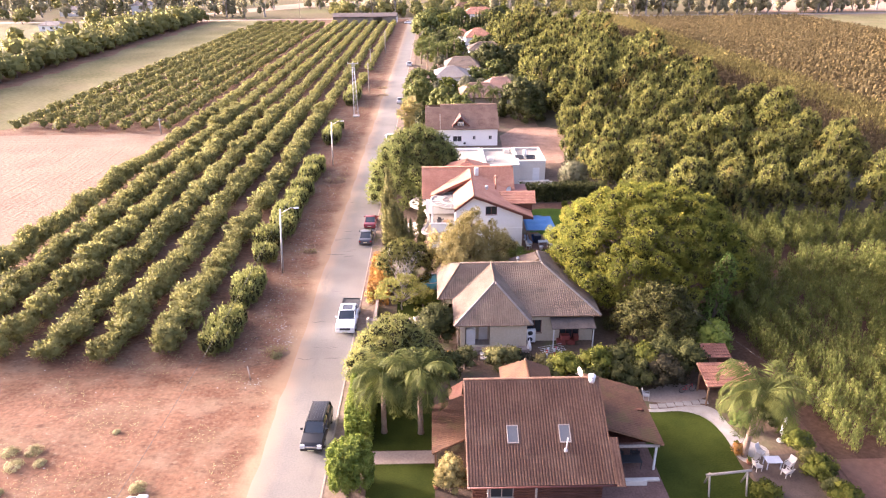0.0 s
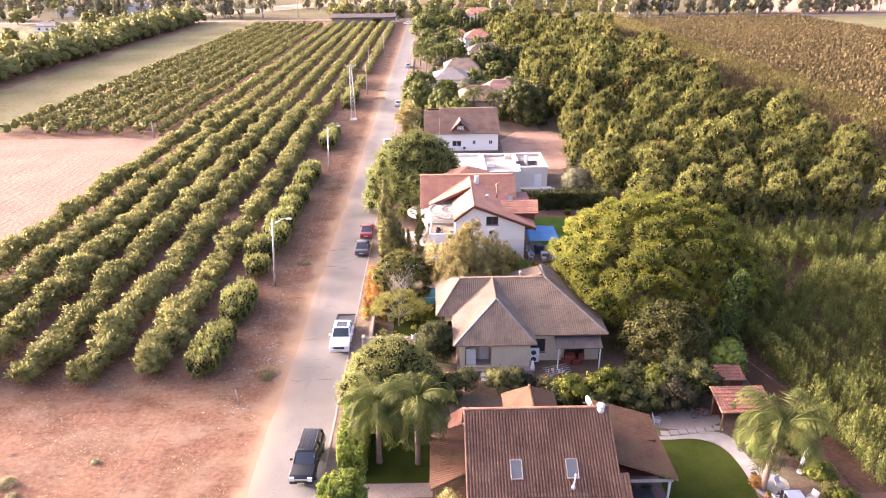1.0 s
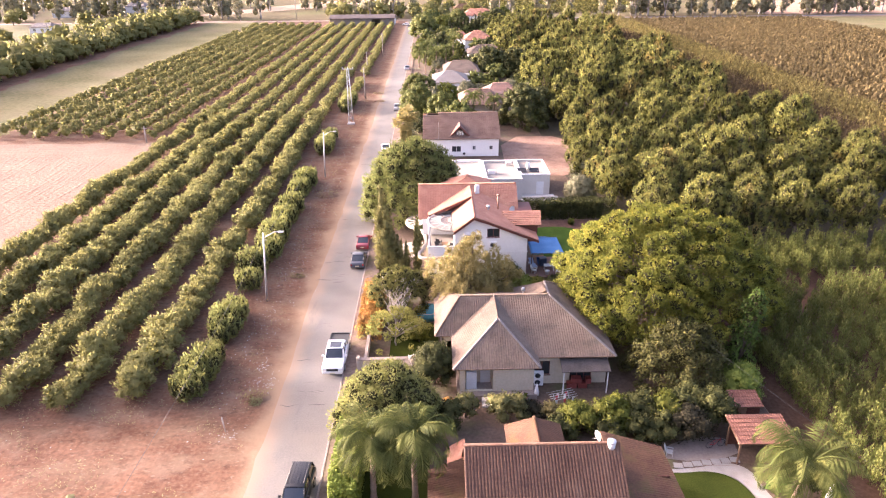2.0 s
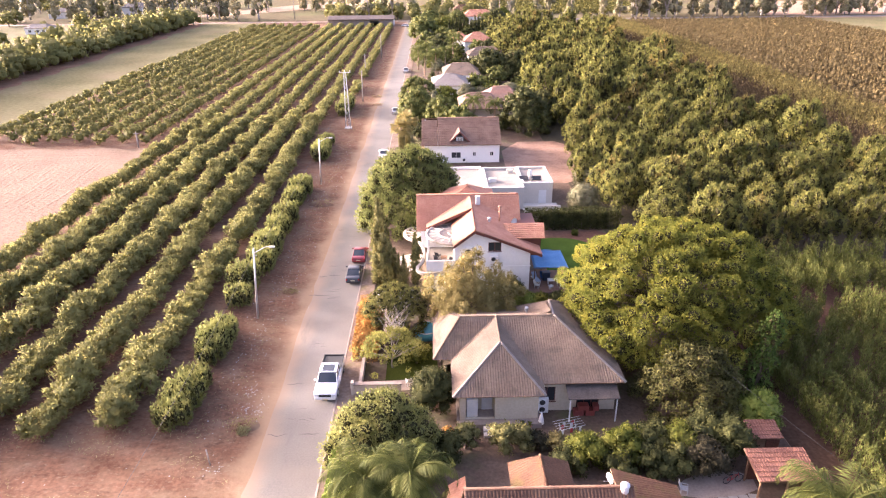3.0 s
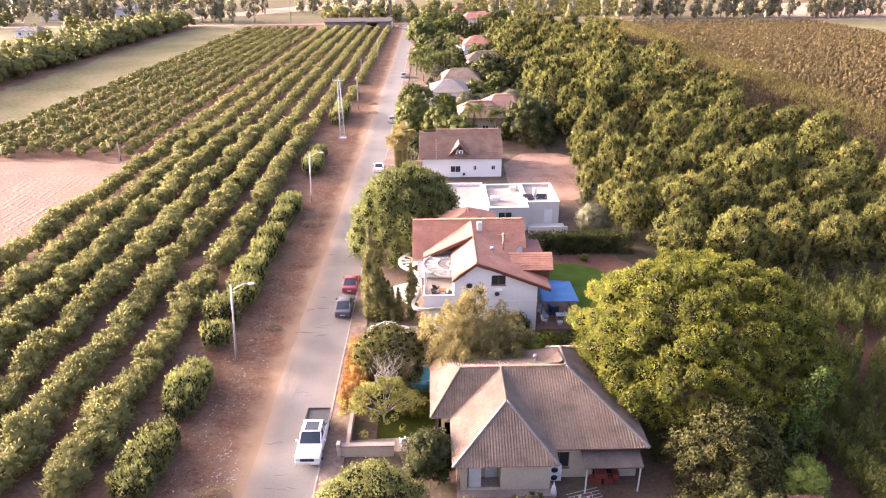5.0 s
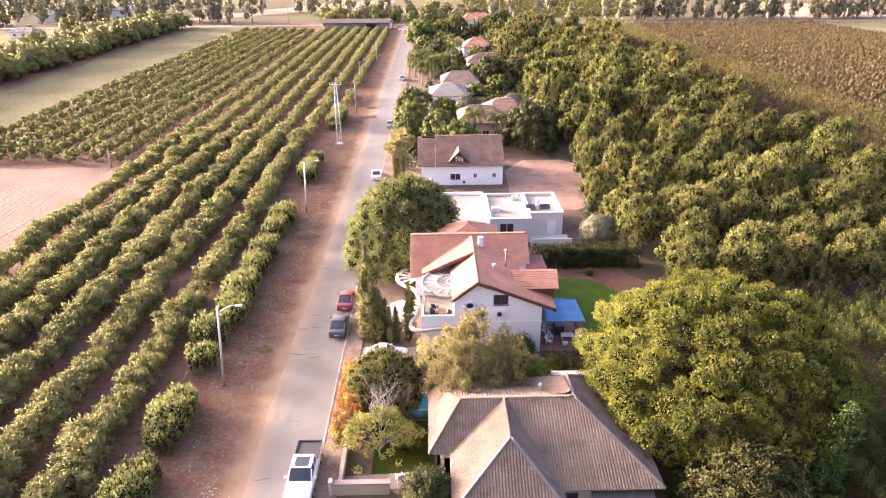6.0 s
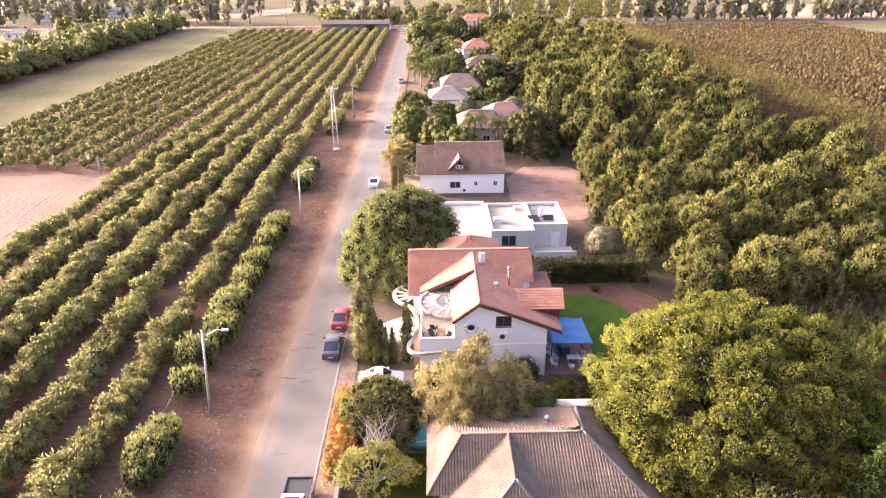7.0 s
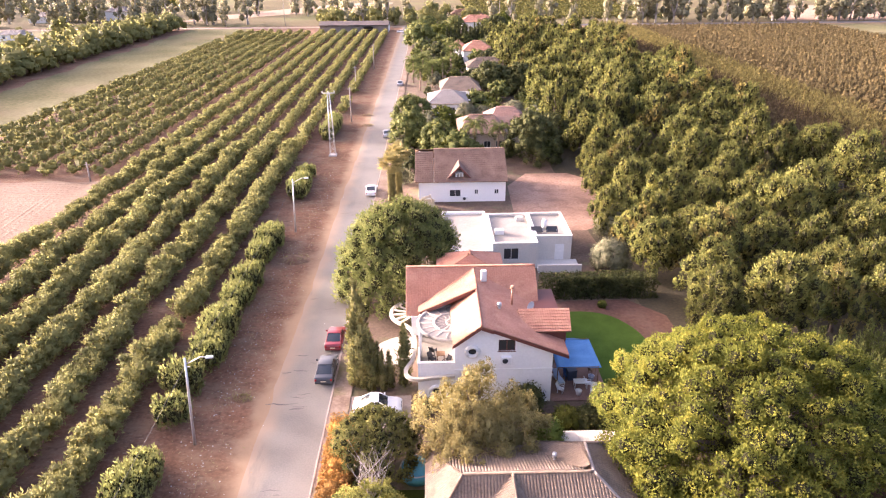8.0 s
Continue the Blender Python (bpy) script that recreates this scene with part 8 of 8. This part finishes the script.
def garden_shed(x0, x1, y0, y1, h, roof, wall, label, drop=0.3):
    s = thing("garden_shed", Matrix(), label, "shed")
    front_wall(s, x0 + 0.15, x1 - 0.15, y0 + 0.15, 0, h - 0.1, [(x0 + 0.5, x0 + 1.3, 0.0, 1.9)], wall, 0.1)
    for a in ((x0 + 0.15, x0 + 0.25, y0 + 0.25, y1 - 0.15), (x1 - 0.25, x1 - 0.15, y0 + 0.25, y1 - 0.15), (x0 + 0.25, x1 - 0.25, y1 - 0.25, y1 - 0.15)):
        slab(s, "wall", *a, 0, h - 0.02, wall)
    slab(s, "door", x0 + 0.55, x0 + 1.25, y0 + 0.2, y0 + 0.24, 0.02, 1.88, WOOD)
    roof_slope(s, [(x0, y0, h - drop / 2), (x1, y0, h - drop / 2), (x1, y1, h + drop), (x0, y1, h + drop)], roof, "", course=0.4, pitch=0.22, wave=0.03)
    return s


# Log-wood walls chosen dark to put the tree shade into their colour.
garden_shed(25.2, 27.7, 51.9, 53.7, 2.0, SHEETROOF, LOGWOOD, "small shed with a rusty sheet roof, walls coloured dark for tree shade", 0.3)


def open_shelter():
    s = thing("garden_shelter", Matrix(), "open garden shelter with a red tiled roof", "shelter")
    roof_slope(s, [(23.5, 47.0, 2.15), (28.0, 47.0, 2.15), (28.0, 49.9, 2.7), (23.5, 49.9, 2.7)], SHEETROOF, "", course=0.4, pitch=0.22, wave=0.03)
    # walls in dark wood, so the shade inside is in their colour
    slab(s, "back_wall", 23.8, 27.8, 49.5, 49.6, 0, 2.5, LOGWOOD)
    slab(s, "side_wall", 27.7, 27.8, 47.4, 49.5, 0, 2.3, LOGWOOD)
    for x, y in ((23.8, 47.3), (25.8, 47.3), (27.7, 47.3), (23.8, 49.4)):
        part("post", boxes((x - 0.06, x + 0.06, y - 0.06, y + 0.06, 0, 2.1)), WOOD, s)
    part("beam", boxes((23.6, 27.9, 47.22, 47.34, 2.0, 2.12)), WOOD, s)


open_shelter()


def awning():
    s = thing("shade_awning", Matrix(), "blue cloth shade awning on posts over the deck", "awning")
    nx, ny = 10, 10
    verts, faces = [], []
    for j in range(ny + 1):
        for i in range(nx + 1):
            u, v = i / nx, j / ny
            x = 12.2 + u * (3.9 + 0.25 * (1 - v))
            y = 81.9 + v * 4.5
            z = 2.55 + 0.35 * v - 0.22 * math.sin(math.pi * u) * abs(math.sin(3 * math.pi * v)) - 0.05 * math.sin(9 * u)
            verts.append((x, y, z))
    for j in range(ny):
        for i in range(nx):
            a = j * (nx + 1) + i
            faces.append((a, a + 1, a + nx + 2, a + nx + 1))
    cloth = part("cloth", mesh_of("cloth", verts, faces, BLUECLOTH, True), BLUECLOTH, s)
    mod = cloth.modifiers.new("thick", "SOLIDIFY")
    mod.thickness = 0.03
    for x, y, h in ((16.1, 81.95, 2.6), (16.0, 86.3, 2.85), (12.3, 81.95, 2.55)):
        part("post", tubes_mesh("post", [([(x, y, 0.1), (x, y, h)], 0.05)], WOOD, 7), WOOD, s)
    for y, z in ((81.95, 2.55), (86.3, 2.88)):
        part("rail", tubes_mesh("rail", [([(12.3, y, z), (16.1, y, z)], 0.035)], WOOD, 6), WOOD, s)


awning()
table(14.6, 82.2, 1.3, 0.8, 0.72, WHITEPAINT, "white table on the timber deck", 0.1)
garden_chair(15.4, 82.3, 80, WHITEPAINT, "white plastic chair on the timber deck", 0.1)
garden_chair(13.6, 83.6, 10, BLUEPLASTIC, "blue chair on the timber deck", 0.1)


def laundry_basket(x, y, mat, label):
    b = small("laundry_basket", x, y, label, "basket", 0, 0.1)
    part("basket", tubes_mesh("basket", [([(0, 0, 0), (0, 0, 0.3), (0, 0, 0.45)], [0.22, 0.27, 0.3])], mat, 12), mat, b)
    part("rim", tubes_mesh("rim", [([(0.3 * math.cos(a), 0.3 * math.sin(a), 0.46) for a in np.linspace(0, 2 * math.pi, 17)], 0.02)], WHITEPAINT, 5), WHITEPAINT, b)


laundry_basket(14.2, 81.1, WHITEPAINT, "white plastic basket on the timber deck")
laundry_basket(15.9, 83.4, GREYCLOTH, "grey plastic basket on the timber deck")
garden_chair(12.6, 81.5, 60, WHITEPAINT, "white plastic chair on the timber deck", 0.1)
garden_chair(15.6, 81.2, -20, WHITEPAINT, "white plastic chair on the timber deck", 0.1)
garden_chair(16.2, 84.4, 110, WOOD, "wooden armchair at the deck edge", 0.1)
table(13.6, 84.8, 1.5, 0.9, 0.74, WOOD, "wooden dining table under the awning", 0.1)


def lounger(x, y, turn):
    s = small("sun_lounger", x, y, "pale blue padded lounger on the deck", "lounger", turn, 0.1)
    part("frame", boxes((-0.32, 0.32, -0.9, 0.9, 0.25, 0.31), bevel=0.02), WHITEPAINT, s)
    part("cushion", boxes((-0.3, 0.3, -0.88, 0.35, 0.314, 0.42), bevel=0.04), plain("pale_blue_cloth", (0.42, 0.52, 0.68), 0.8), s)
    bm = boxes((-0.3, 0.3, 0, 0.75, 0, 0.1), bevel=0.04)
    bmesh.ops.transform(bm, matrix=pose(0, 0.32, 0.35, 40, 0, 0), verts=bm.verts)
    part("backrest", bm, bpy.data.materials["pale_blue_cloth"], s)
    for sx in (-0.27, 0.27):
        for sy in (-0.8, 0.8):
            part("leg", boxes((sx - 0.025, sx + 0.025, sy - 0.025, sy + 0.025, 0, 0.25)), WHITEPAINT, s)


lounger(12.7, 83.3, 15)
# terrace seats
garden_chair(0.6, 82.2, 40, BLACKPLASTIC, "dark wicker armchair on the villa terrace", 3.2)
garden_chair(1.9, 81.6, -50, BLACKPLASTIC, "dark wicker armchair on the villa terrace", 3.2)
garden_chair(0.7, 83.6, 150, BLACKPLASTIC, "dark wicker armchair on the villa terrace", 3.2)
table(1.4, 82.8, 0.8, 0.8, 0.6, WOOD, "low wooden table on the villa terrace", 3.2)


def pool(x, y):
    p = small("paddling_pool", x, y, "round blue frame pool behind the bungalow", "pool")
    part("wall", tubes_mesh("wall", [([(0, 0, 0), (0, 0, 0.9)], 1.25)], POOLBLUE, 24), POOLBLUE, p)
    ring = [(1.27 * math.cos(a), 1.27 * math.sin(a), 0.92) for a in np.linspace(0, 2 * math.pi, 25)]
    part("rim", tubes_mesh("rim", [(ring, 0.05)], WHITEPAINT, 6), WHITEPAINT, p)
    part("cover", tubes_mesh("cover", [([(0, 0, 0.902), (0, 0, 0.912)], 1.2)], POOLBLUE, 24), POOLBLUE, p, "blue pool cover")


pool(-0.7, 71.2)


def drying_rack(x, y):
    d = small("drying_rack", x, y, "clothes drying rack with red and white washing", "drying rack", 15)
    for sx in (-0.7, 0.7):
        part("leg_frame", tubes_mesh("leg_frame", [([(sx, -0.4, 0), (sx, 0.3, 1.0)], 0.02), ([(sx, 0.4, 0), (sx, -0.3, 1.0)], 0.02)], WHITEPAINT, 5), WHITEPAINT, d)
    for y_ in (-0.6, -0.3, 0, 0.3, 0.6):
        part("line", tubes_mesh("line", [([(-1.2, y_, 1.0), (1.3, y_, 1.03)], 0.014)], WHITEPAINT, 4), WHITEPAINT, d)
    r = np.random.default_rng(9)
    for k in range(7):
        a, y_ = -0.9 + 0.27 * k, (-0.6, 0.0, 0.3)[k % 3]
        part("cloth", boxes((a, a + 0.24, y_ - 0.02, y_ + 0.02, 0.45 + 0.1 * (k % 2), 1.0), bevel=0.008), REDPLASTIC if k % 2 else WHITEPAINT, d)


drying_rack(11.3, 55.2)


def folded_umbrella(x, y):
    p = small("closed_parasol", x, y, "closed white parasol by the bungalow wall", "parasol")
    part("canopy", tubes_mesh("canopy", [([(0, 0, 0.3), (0, 0, 0.7), (0, 0, 1.5)], [0.26, 0.22, 0.03])], WHITEPAINT, 9), WHITEPAINT, p)
    part("pole", tubes_mesh("pole", [([(0, 0, 0), (0, 0, 1.6)], 0.025)], GALV, 6), GALV, p)


folded_umbrella(9.2, 56.2)


def garden_wall():
    w = thing("garden_wall", Matrix(), "low pinkish garden wall with a flat cap", "wall")
    part("wall", boxes((-7.3, -3.0, 61.0, 61.3, 0, 1.1)), STUCCO_TAN, w)
    part("cap", boxes((-7.4, -2.9, 60.9, 61.4, 1.104, 1.2), bevel=0.02), PAVING, w)
    part("post", boxes((-7.6, -7.3, 60.9, 61.4, 0, 1.4), bevel=0.02), STUCCO_TAN, w)
    w = thing("garden_wall", Matrix(), "low tan street wall beside the pavement", "wall")
    part("wall", boxes((-6.9, -6.7, 61.4, 66.0, 0, 0.9)), STUCCO_TAN, w)
    part("cap", boxes((-6.96, -6.64, 61.4, 66.0, 0.904, 0.97), bevel=0.02), PAVING, w)


garden_wall()
outline_sheet("bungalow_path", [(-6.7, 61.5), (0.4, 61.6), (0.4, 63.4), (-6.7, 63.0)], 0.02, PAVING, "pinkish paved garden path", 0)
garden_chair(-2.3, 62.4, 200, WHITEPAINT, "white chair on the garden path")


def bin_at(x, y, turn=0):
    b = small("wheelie_bin", x, y, "dark green wheeled rubbish bin by the kerb", "bin", turn, 0.11)
    green = bpy.data.materials.get("bin_green") or plain("bin_green", (0.045, 0.075, 0.04), 0.5)
    part("body", solid([(-0.26, 0.05), (0.26, 0.05), (0.32, 1.0), (-0.32, 1.0)], -0.3, 0.3), green, b)
    part("lid", boxes((-0.35, 0.35, -0.36, 0.34, 1.004, 1.09), bevel=0.03), green, b)
    for x_ in (-0.24, 0.24):
        part("wheel", tubes_mesh("wheel", [([(x_ - 0.03, 0.3, 0.1), (x_ + 0.03, 0.3, 0.1)], 0.1)], RUBBER, 10), RUBBER, b)


bin_at(-7.7, 76.8, 10)


def planter(x, y, r, label, mat=TERRACOTTA, leaves=L_HEDGE):
    p = small("flower_pot", x, y, label, "flower pot", 0, 0.0)
    part("pot", tubes_mesh("pot", [([(0, 0, 0), (0, 0, r * 1.1), (0, 0, r * 1.3)], [r * 0.7, r, r * 1.08])], mat, 12), mat, p)
    rng = np.random.default_rng(int(abs(x) * 100) + 7)
    part("plant", mesh_quads("plant", leafy(rng, [(0, 0, r * 2.0, r * 1.1, r * 1.1, r)], 60, 0.2, 0.1), leaves), leaves, p)


for px_, py_ in ((8.2, 56.0), (7.6, 56.1), (6.2, 55.9), (0.2, 38.6), (-0.3, 37.9), (24.2, 41.8), (24.4, 39.9)):
    planter(px_, py_, 0.22, "terracotta pot with a leafy plant")


def ground_post(x, y):
    p = small("stake", x, y, "pale wooden stake leaning in bare earth", "stake")
    part("stake", tubes_mesh("stake", [([(0, 0, -0.1), (-0.12, 0.05, 1.5)], 0.06)], OLDWOOD, 7), OLDWOOD, p)


ground_post(-17.9, 52.2)


def rubble():
    """Stones, clods and litter scattered over the verge."""
    rng = np.random.default_rng(88)
    verts, faces = [], []
    base = [(0, 0, 1), (1, 0, 0), (0, 1, 0), (-1, 0, 0), (0, -1, 0), (0, 0, -0.4)]
    tri = [(0, 1, 2), (0, 2, 3), (0, 3, 4), (0, 4, 1), (5, 2, 1), (5, 3, 2), (5, 4, 3), (5, 1, 4)]
    def clod(x, y, s):
        o = len(verts)
        j = rng.uniform(0.6, 1.2, (6, 3))
        for b, q in zip(base, j):
            verts.append((x + b[0] * s * q[0], y + b[1] * s * q[1], b[2] * s * 0.7 * q[2]))
        faces.extend([tuple(o + i for i in f) for f in tri])
    for _ in range(1800):
        clod(rng.uniform(-60, -15.4), rng.uniform(34, 56), rng.uniform(0.015, 0.06))
    for _ in range(3000):
        clod(rng.normal(-18.4, 1.4), rng.uniform(50, 260), rng.uniform(0.02, 0.09))
    for _ in range(900):
        clod(rng.uniform(-60, -20), rng.uniform(56, 130), rng.uniform(0.03, 0.08))
    for _ in range(500):
        clod(rng.uniform(14, 30), rng.uniform(121, 149), rng.uniform(0.05, 0.15))
    tagged(new("soil_clods", mesh_of("soil_clods", verts, faces, SOIL)), "scattered earth clods and stones on the verge", "clods", kind="stuff")
    verts.clear(), faces.clear()
    for cx, cy, n, sp in ((-16.4, 58.9, 60, 0.7), (-16.9, 61.6, 30, 0.5), (-17.6, 51.9, 20, 0.5), (-18.6, 72.0, 10, 0.5), (-18.0, 113, 16, 0.8), (-30, 47, 10, 5), (-24, 44, 8, 5), (-38, 55, 8, 4), (-18.5, 100, 12, 5), (-18.2, 70, 120, 7), (-18.2, 92, 160, 9), (-18.3, 125, 160, 14)):
        for _ in range(n):
            clod(rng.normal(cx, min(sp, 1.3) if n > 100 else sp), rng.normal(cy, sp), rng.uniform(0.03, 0.09))
    tagged(new("pale_rubble", mesh_of("pale_rubble", verts, faces, CONCRETE)), "pale broken rubble and litter on the verge", "rubble", kind="stuff")
    heaps = [(-16.4, 57.0, 1.1), (-18.0, 112.0, 1.7), (-14.6, 188.5, 1.2), (-15.4, 199.5, 1.1), (-17.2, 81.5, 0.8)]
    for x, y, r in heaps:
        ob = thing("brushwood_heap", pose(x, y, 0), "low heap of earth and dry brushwood by the road", "heap", "roadside heaps")
        v, f = [], []
        for i in range(9):
            for k in range(14):
                q, a = i / 8, 2 * math.pi * k / 14
                rr = r * q * (1 + 0.25 * noise.noise(Vector((math.cos(a) * 2, math.sin(a) * 2, x))))
                v.append((rr * math.cos(a) * 1.3, rr * math.sin(a) * 0.8, 0.38 * r * (1 - q * q) * (1 + 0.3 * noise.noise(Vector((rr, a, y)))) - 0.02))
        for i in range(8):
            for k in range(14):
                f.append((i * 14 + k, i * 14 + (k + 1) % 14, (i + 1) * 14 + (k + 1) % 14, (i + 1) * 14 + k))
        part("earth", mesh_of("earth", v, f, SOIL, True), SOIL, ob)
        c = np.stack([rng.normal(0, r * 0.6, 160), rng.normal(0, r * 0.35, 160), rng.uniform(0.02, 0.35 * r, 160)], 1)
        tagged(part("brushwood", mesh_quads("brushwood", leaf_quads(rng, c, np.tile([0, 0, 1.0], (160, 1)), 0.5, 0.06, 0.8), L_FEATHER), L_FEATHER, ob), "dry brown brushwood", kind="stuff")


rubble()


def weeds():
    rng = np.random.default_rng(91)
    k = 0
    for x, y, r in ((-35.1, 42.6, 0.75), (-33.2, 42.7, 0.75), (-33.9, 41.0, 0.8), (-35.2, 38.6, 0.8), (-33.5, 38.2, 0.5), (-23.0, 38.4, 0.7), (-32.0, 41.3, 0.5), (-16.3, 56.2, 0.7), (-27.5, 45.0, 0.3)):
        ob = thing("weed_tuft", pose(x, y, 0), "rounded tuft of pale dry weeds on bare earth", "weed", "weed tufts")
        n = int(420 * r)
        d = rng.normal(0, 1, (n, 3))
        d[:, 2] = np.abs(d[:, 2])
        d /= np.linalg.norm(d, axis=1)[:, None]
        part("tuft", mesh_quads("tuft", leaf_quads(rng, d * r * np.array([1, 1, 0.7]) * rng.uniform(0.5, 1, n)[:, None], d, 0.32, 0.05, 0.5, 0.8), L_WEED), L_WEED, ob)
        k += 1
    n = 7000
    c = np.stack([rng.uniform(-60, -16, n), rng.uniform(34, 57, n), np.full(n, 0.04)], 1)
    keep = np.array([noise.noise(Vector((p[0] * 0.16, p[1] * 0.22, 3))) > 0.12 for p in c])
    c = c[keep]
    c2 = np.stack([rng.normal(-18.6, 1.6, 3500), rng.uniform(55, 300, 3500), np.full(3500, 0.04)], 1)
    c = np.concatenate([c, c2])
    me = mesh_quads("dry_grass_tufts", leaf_quads(rng, c, np.tile([0, 0, 1.0], (len(c), 1)), 0.24, 0.04, 0.9, 0.3), L_WEED)
    tagged(new("dry_grass_tufts", me), "thin dry grass scattered over bare earth", "dry grass", kind="stuff")


weeds()


# ---- far village and glasshouses ----
simple_house("pale farm building in the hazy distance", -214, -202, 376, 388, 3.0, 4.6, TILE_PALE, PLASTER, 2.0)
simple_house("pale farm building in the hazy distance", -252, -232, 472, 486, 4.0, 6.0, TILE_PALE, PLASTER, 3.0)
simple_house("pale farm building in the hazy distance", -206, -192, 478, 492, 6.0, 8.5, TILE_PALE, PLASTER, 3.0)
car("parked_van", pose(-193.5, 372.5, 0, 0, 0, 95), "white van standing by a farm track", CARWHITE, 5.2, 1.95, "suv")
outline_sheet("far_track", [(-150, 470), (-60, 560), (-20, 640), (-60, 640), (-120, 560), (-160, 480)], -0.004, DUST, "pale bare field beyond the cross road", 1)
outline_sheet("far_bare_field", [(210, 440), (330, 440), (420, 560), (240, 560)], -0.004, DUST, "pale bare field beyond the trees", 0)
outline_sheet("yellow_field", [(190, 330), (320, 330), (320, 420), (205, 420)], -0.004, DRYGRASS, "yellowing stubble field", 0)


def crate_stack(x, y):
    c = small("storage_crate", x, y, "red-brown plastic crates stacked under the shade roof", "crate")
    for i, (dx, dz, w) in enumerate(((0, 0.2, 0.9), (1.0, 0.2, 0.8), (0.4, 0.75, 0.9), (1.5, 0.7, 0.5))):
        part("crate", boxes((dx - w / 2, dx + w / 2, -0.3, 0.3, dz - 0.2, dz + 0.32), bevel=0.03), CRATERED, c)


crate_stack(12.7, 57.7)


def storage_bin(x, y):
    b = small("storage_bin", x, y, "dark blue lidded storage bin on the timber deck", "bin", 8, 0.1)
    part("body", boxes((-0.45, 0.45, -0.35, 0.35, 0, 1.0), bevel=0.05), NAVYPLASTIC, b)
    part("lid", boxes((-0.48, 0.48, -0.38, 0.38, 1.004, 1.1), bevel=0.04), NAVYPLASTIC, b)


storage_bin(14.0, 83.6)
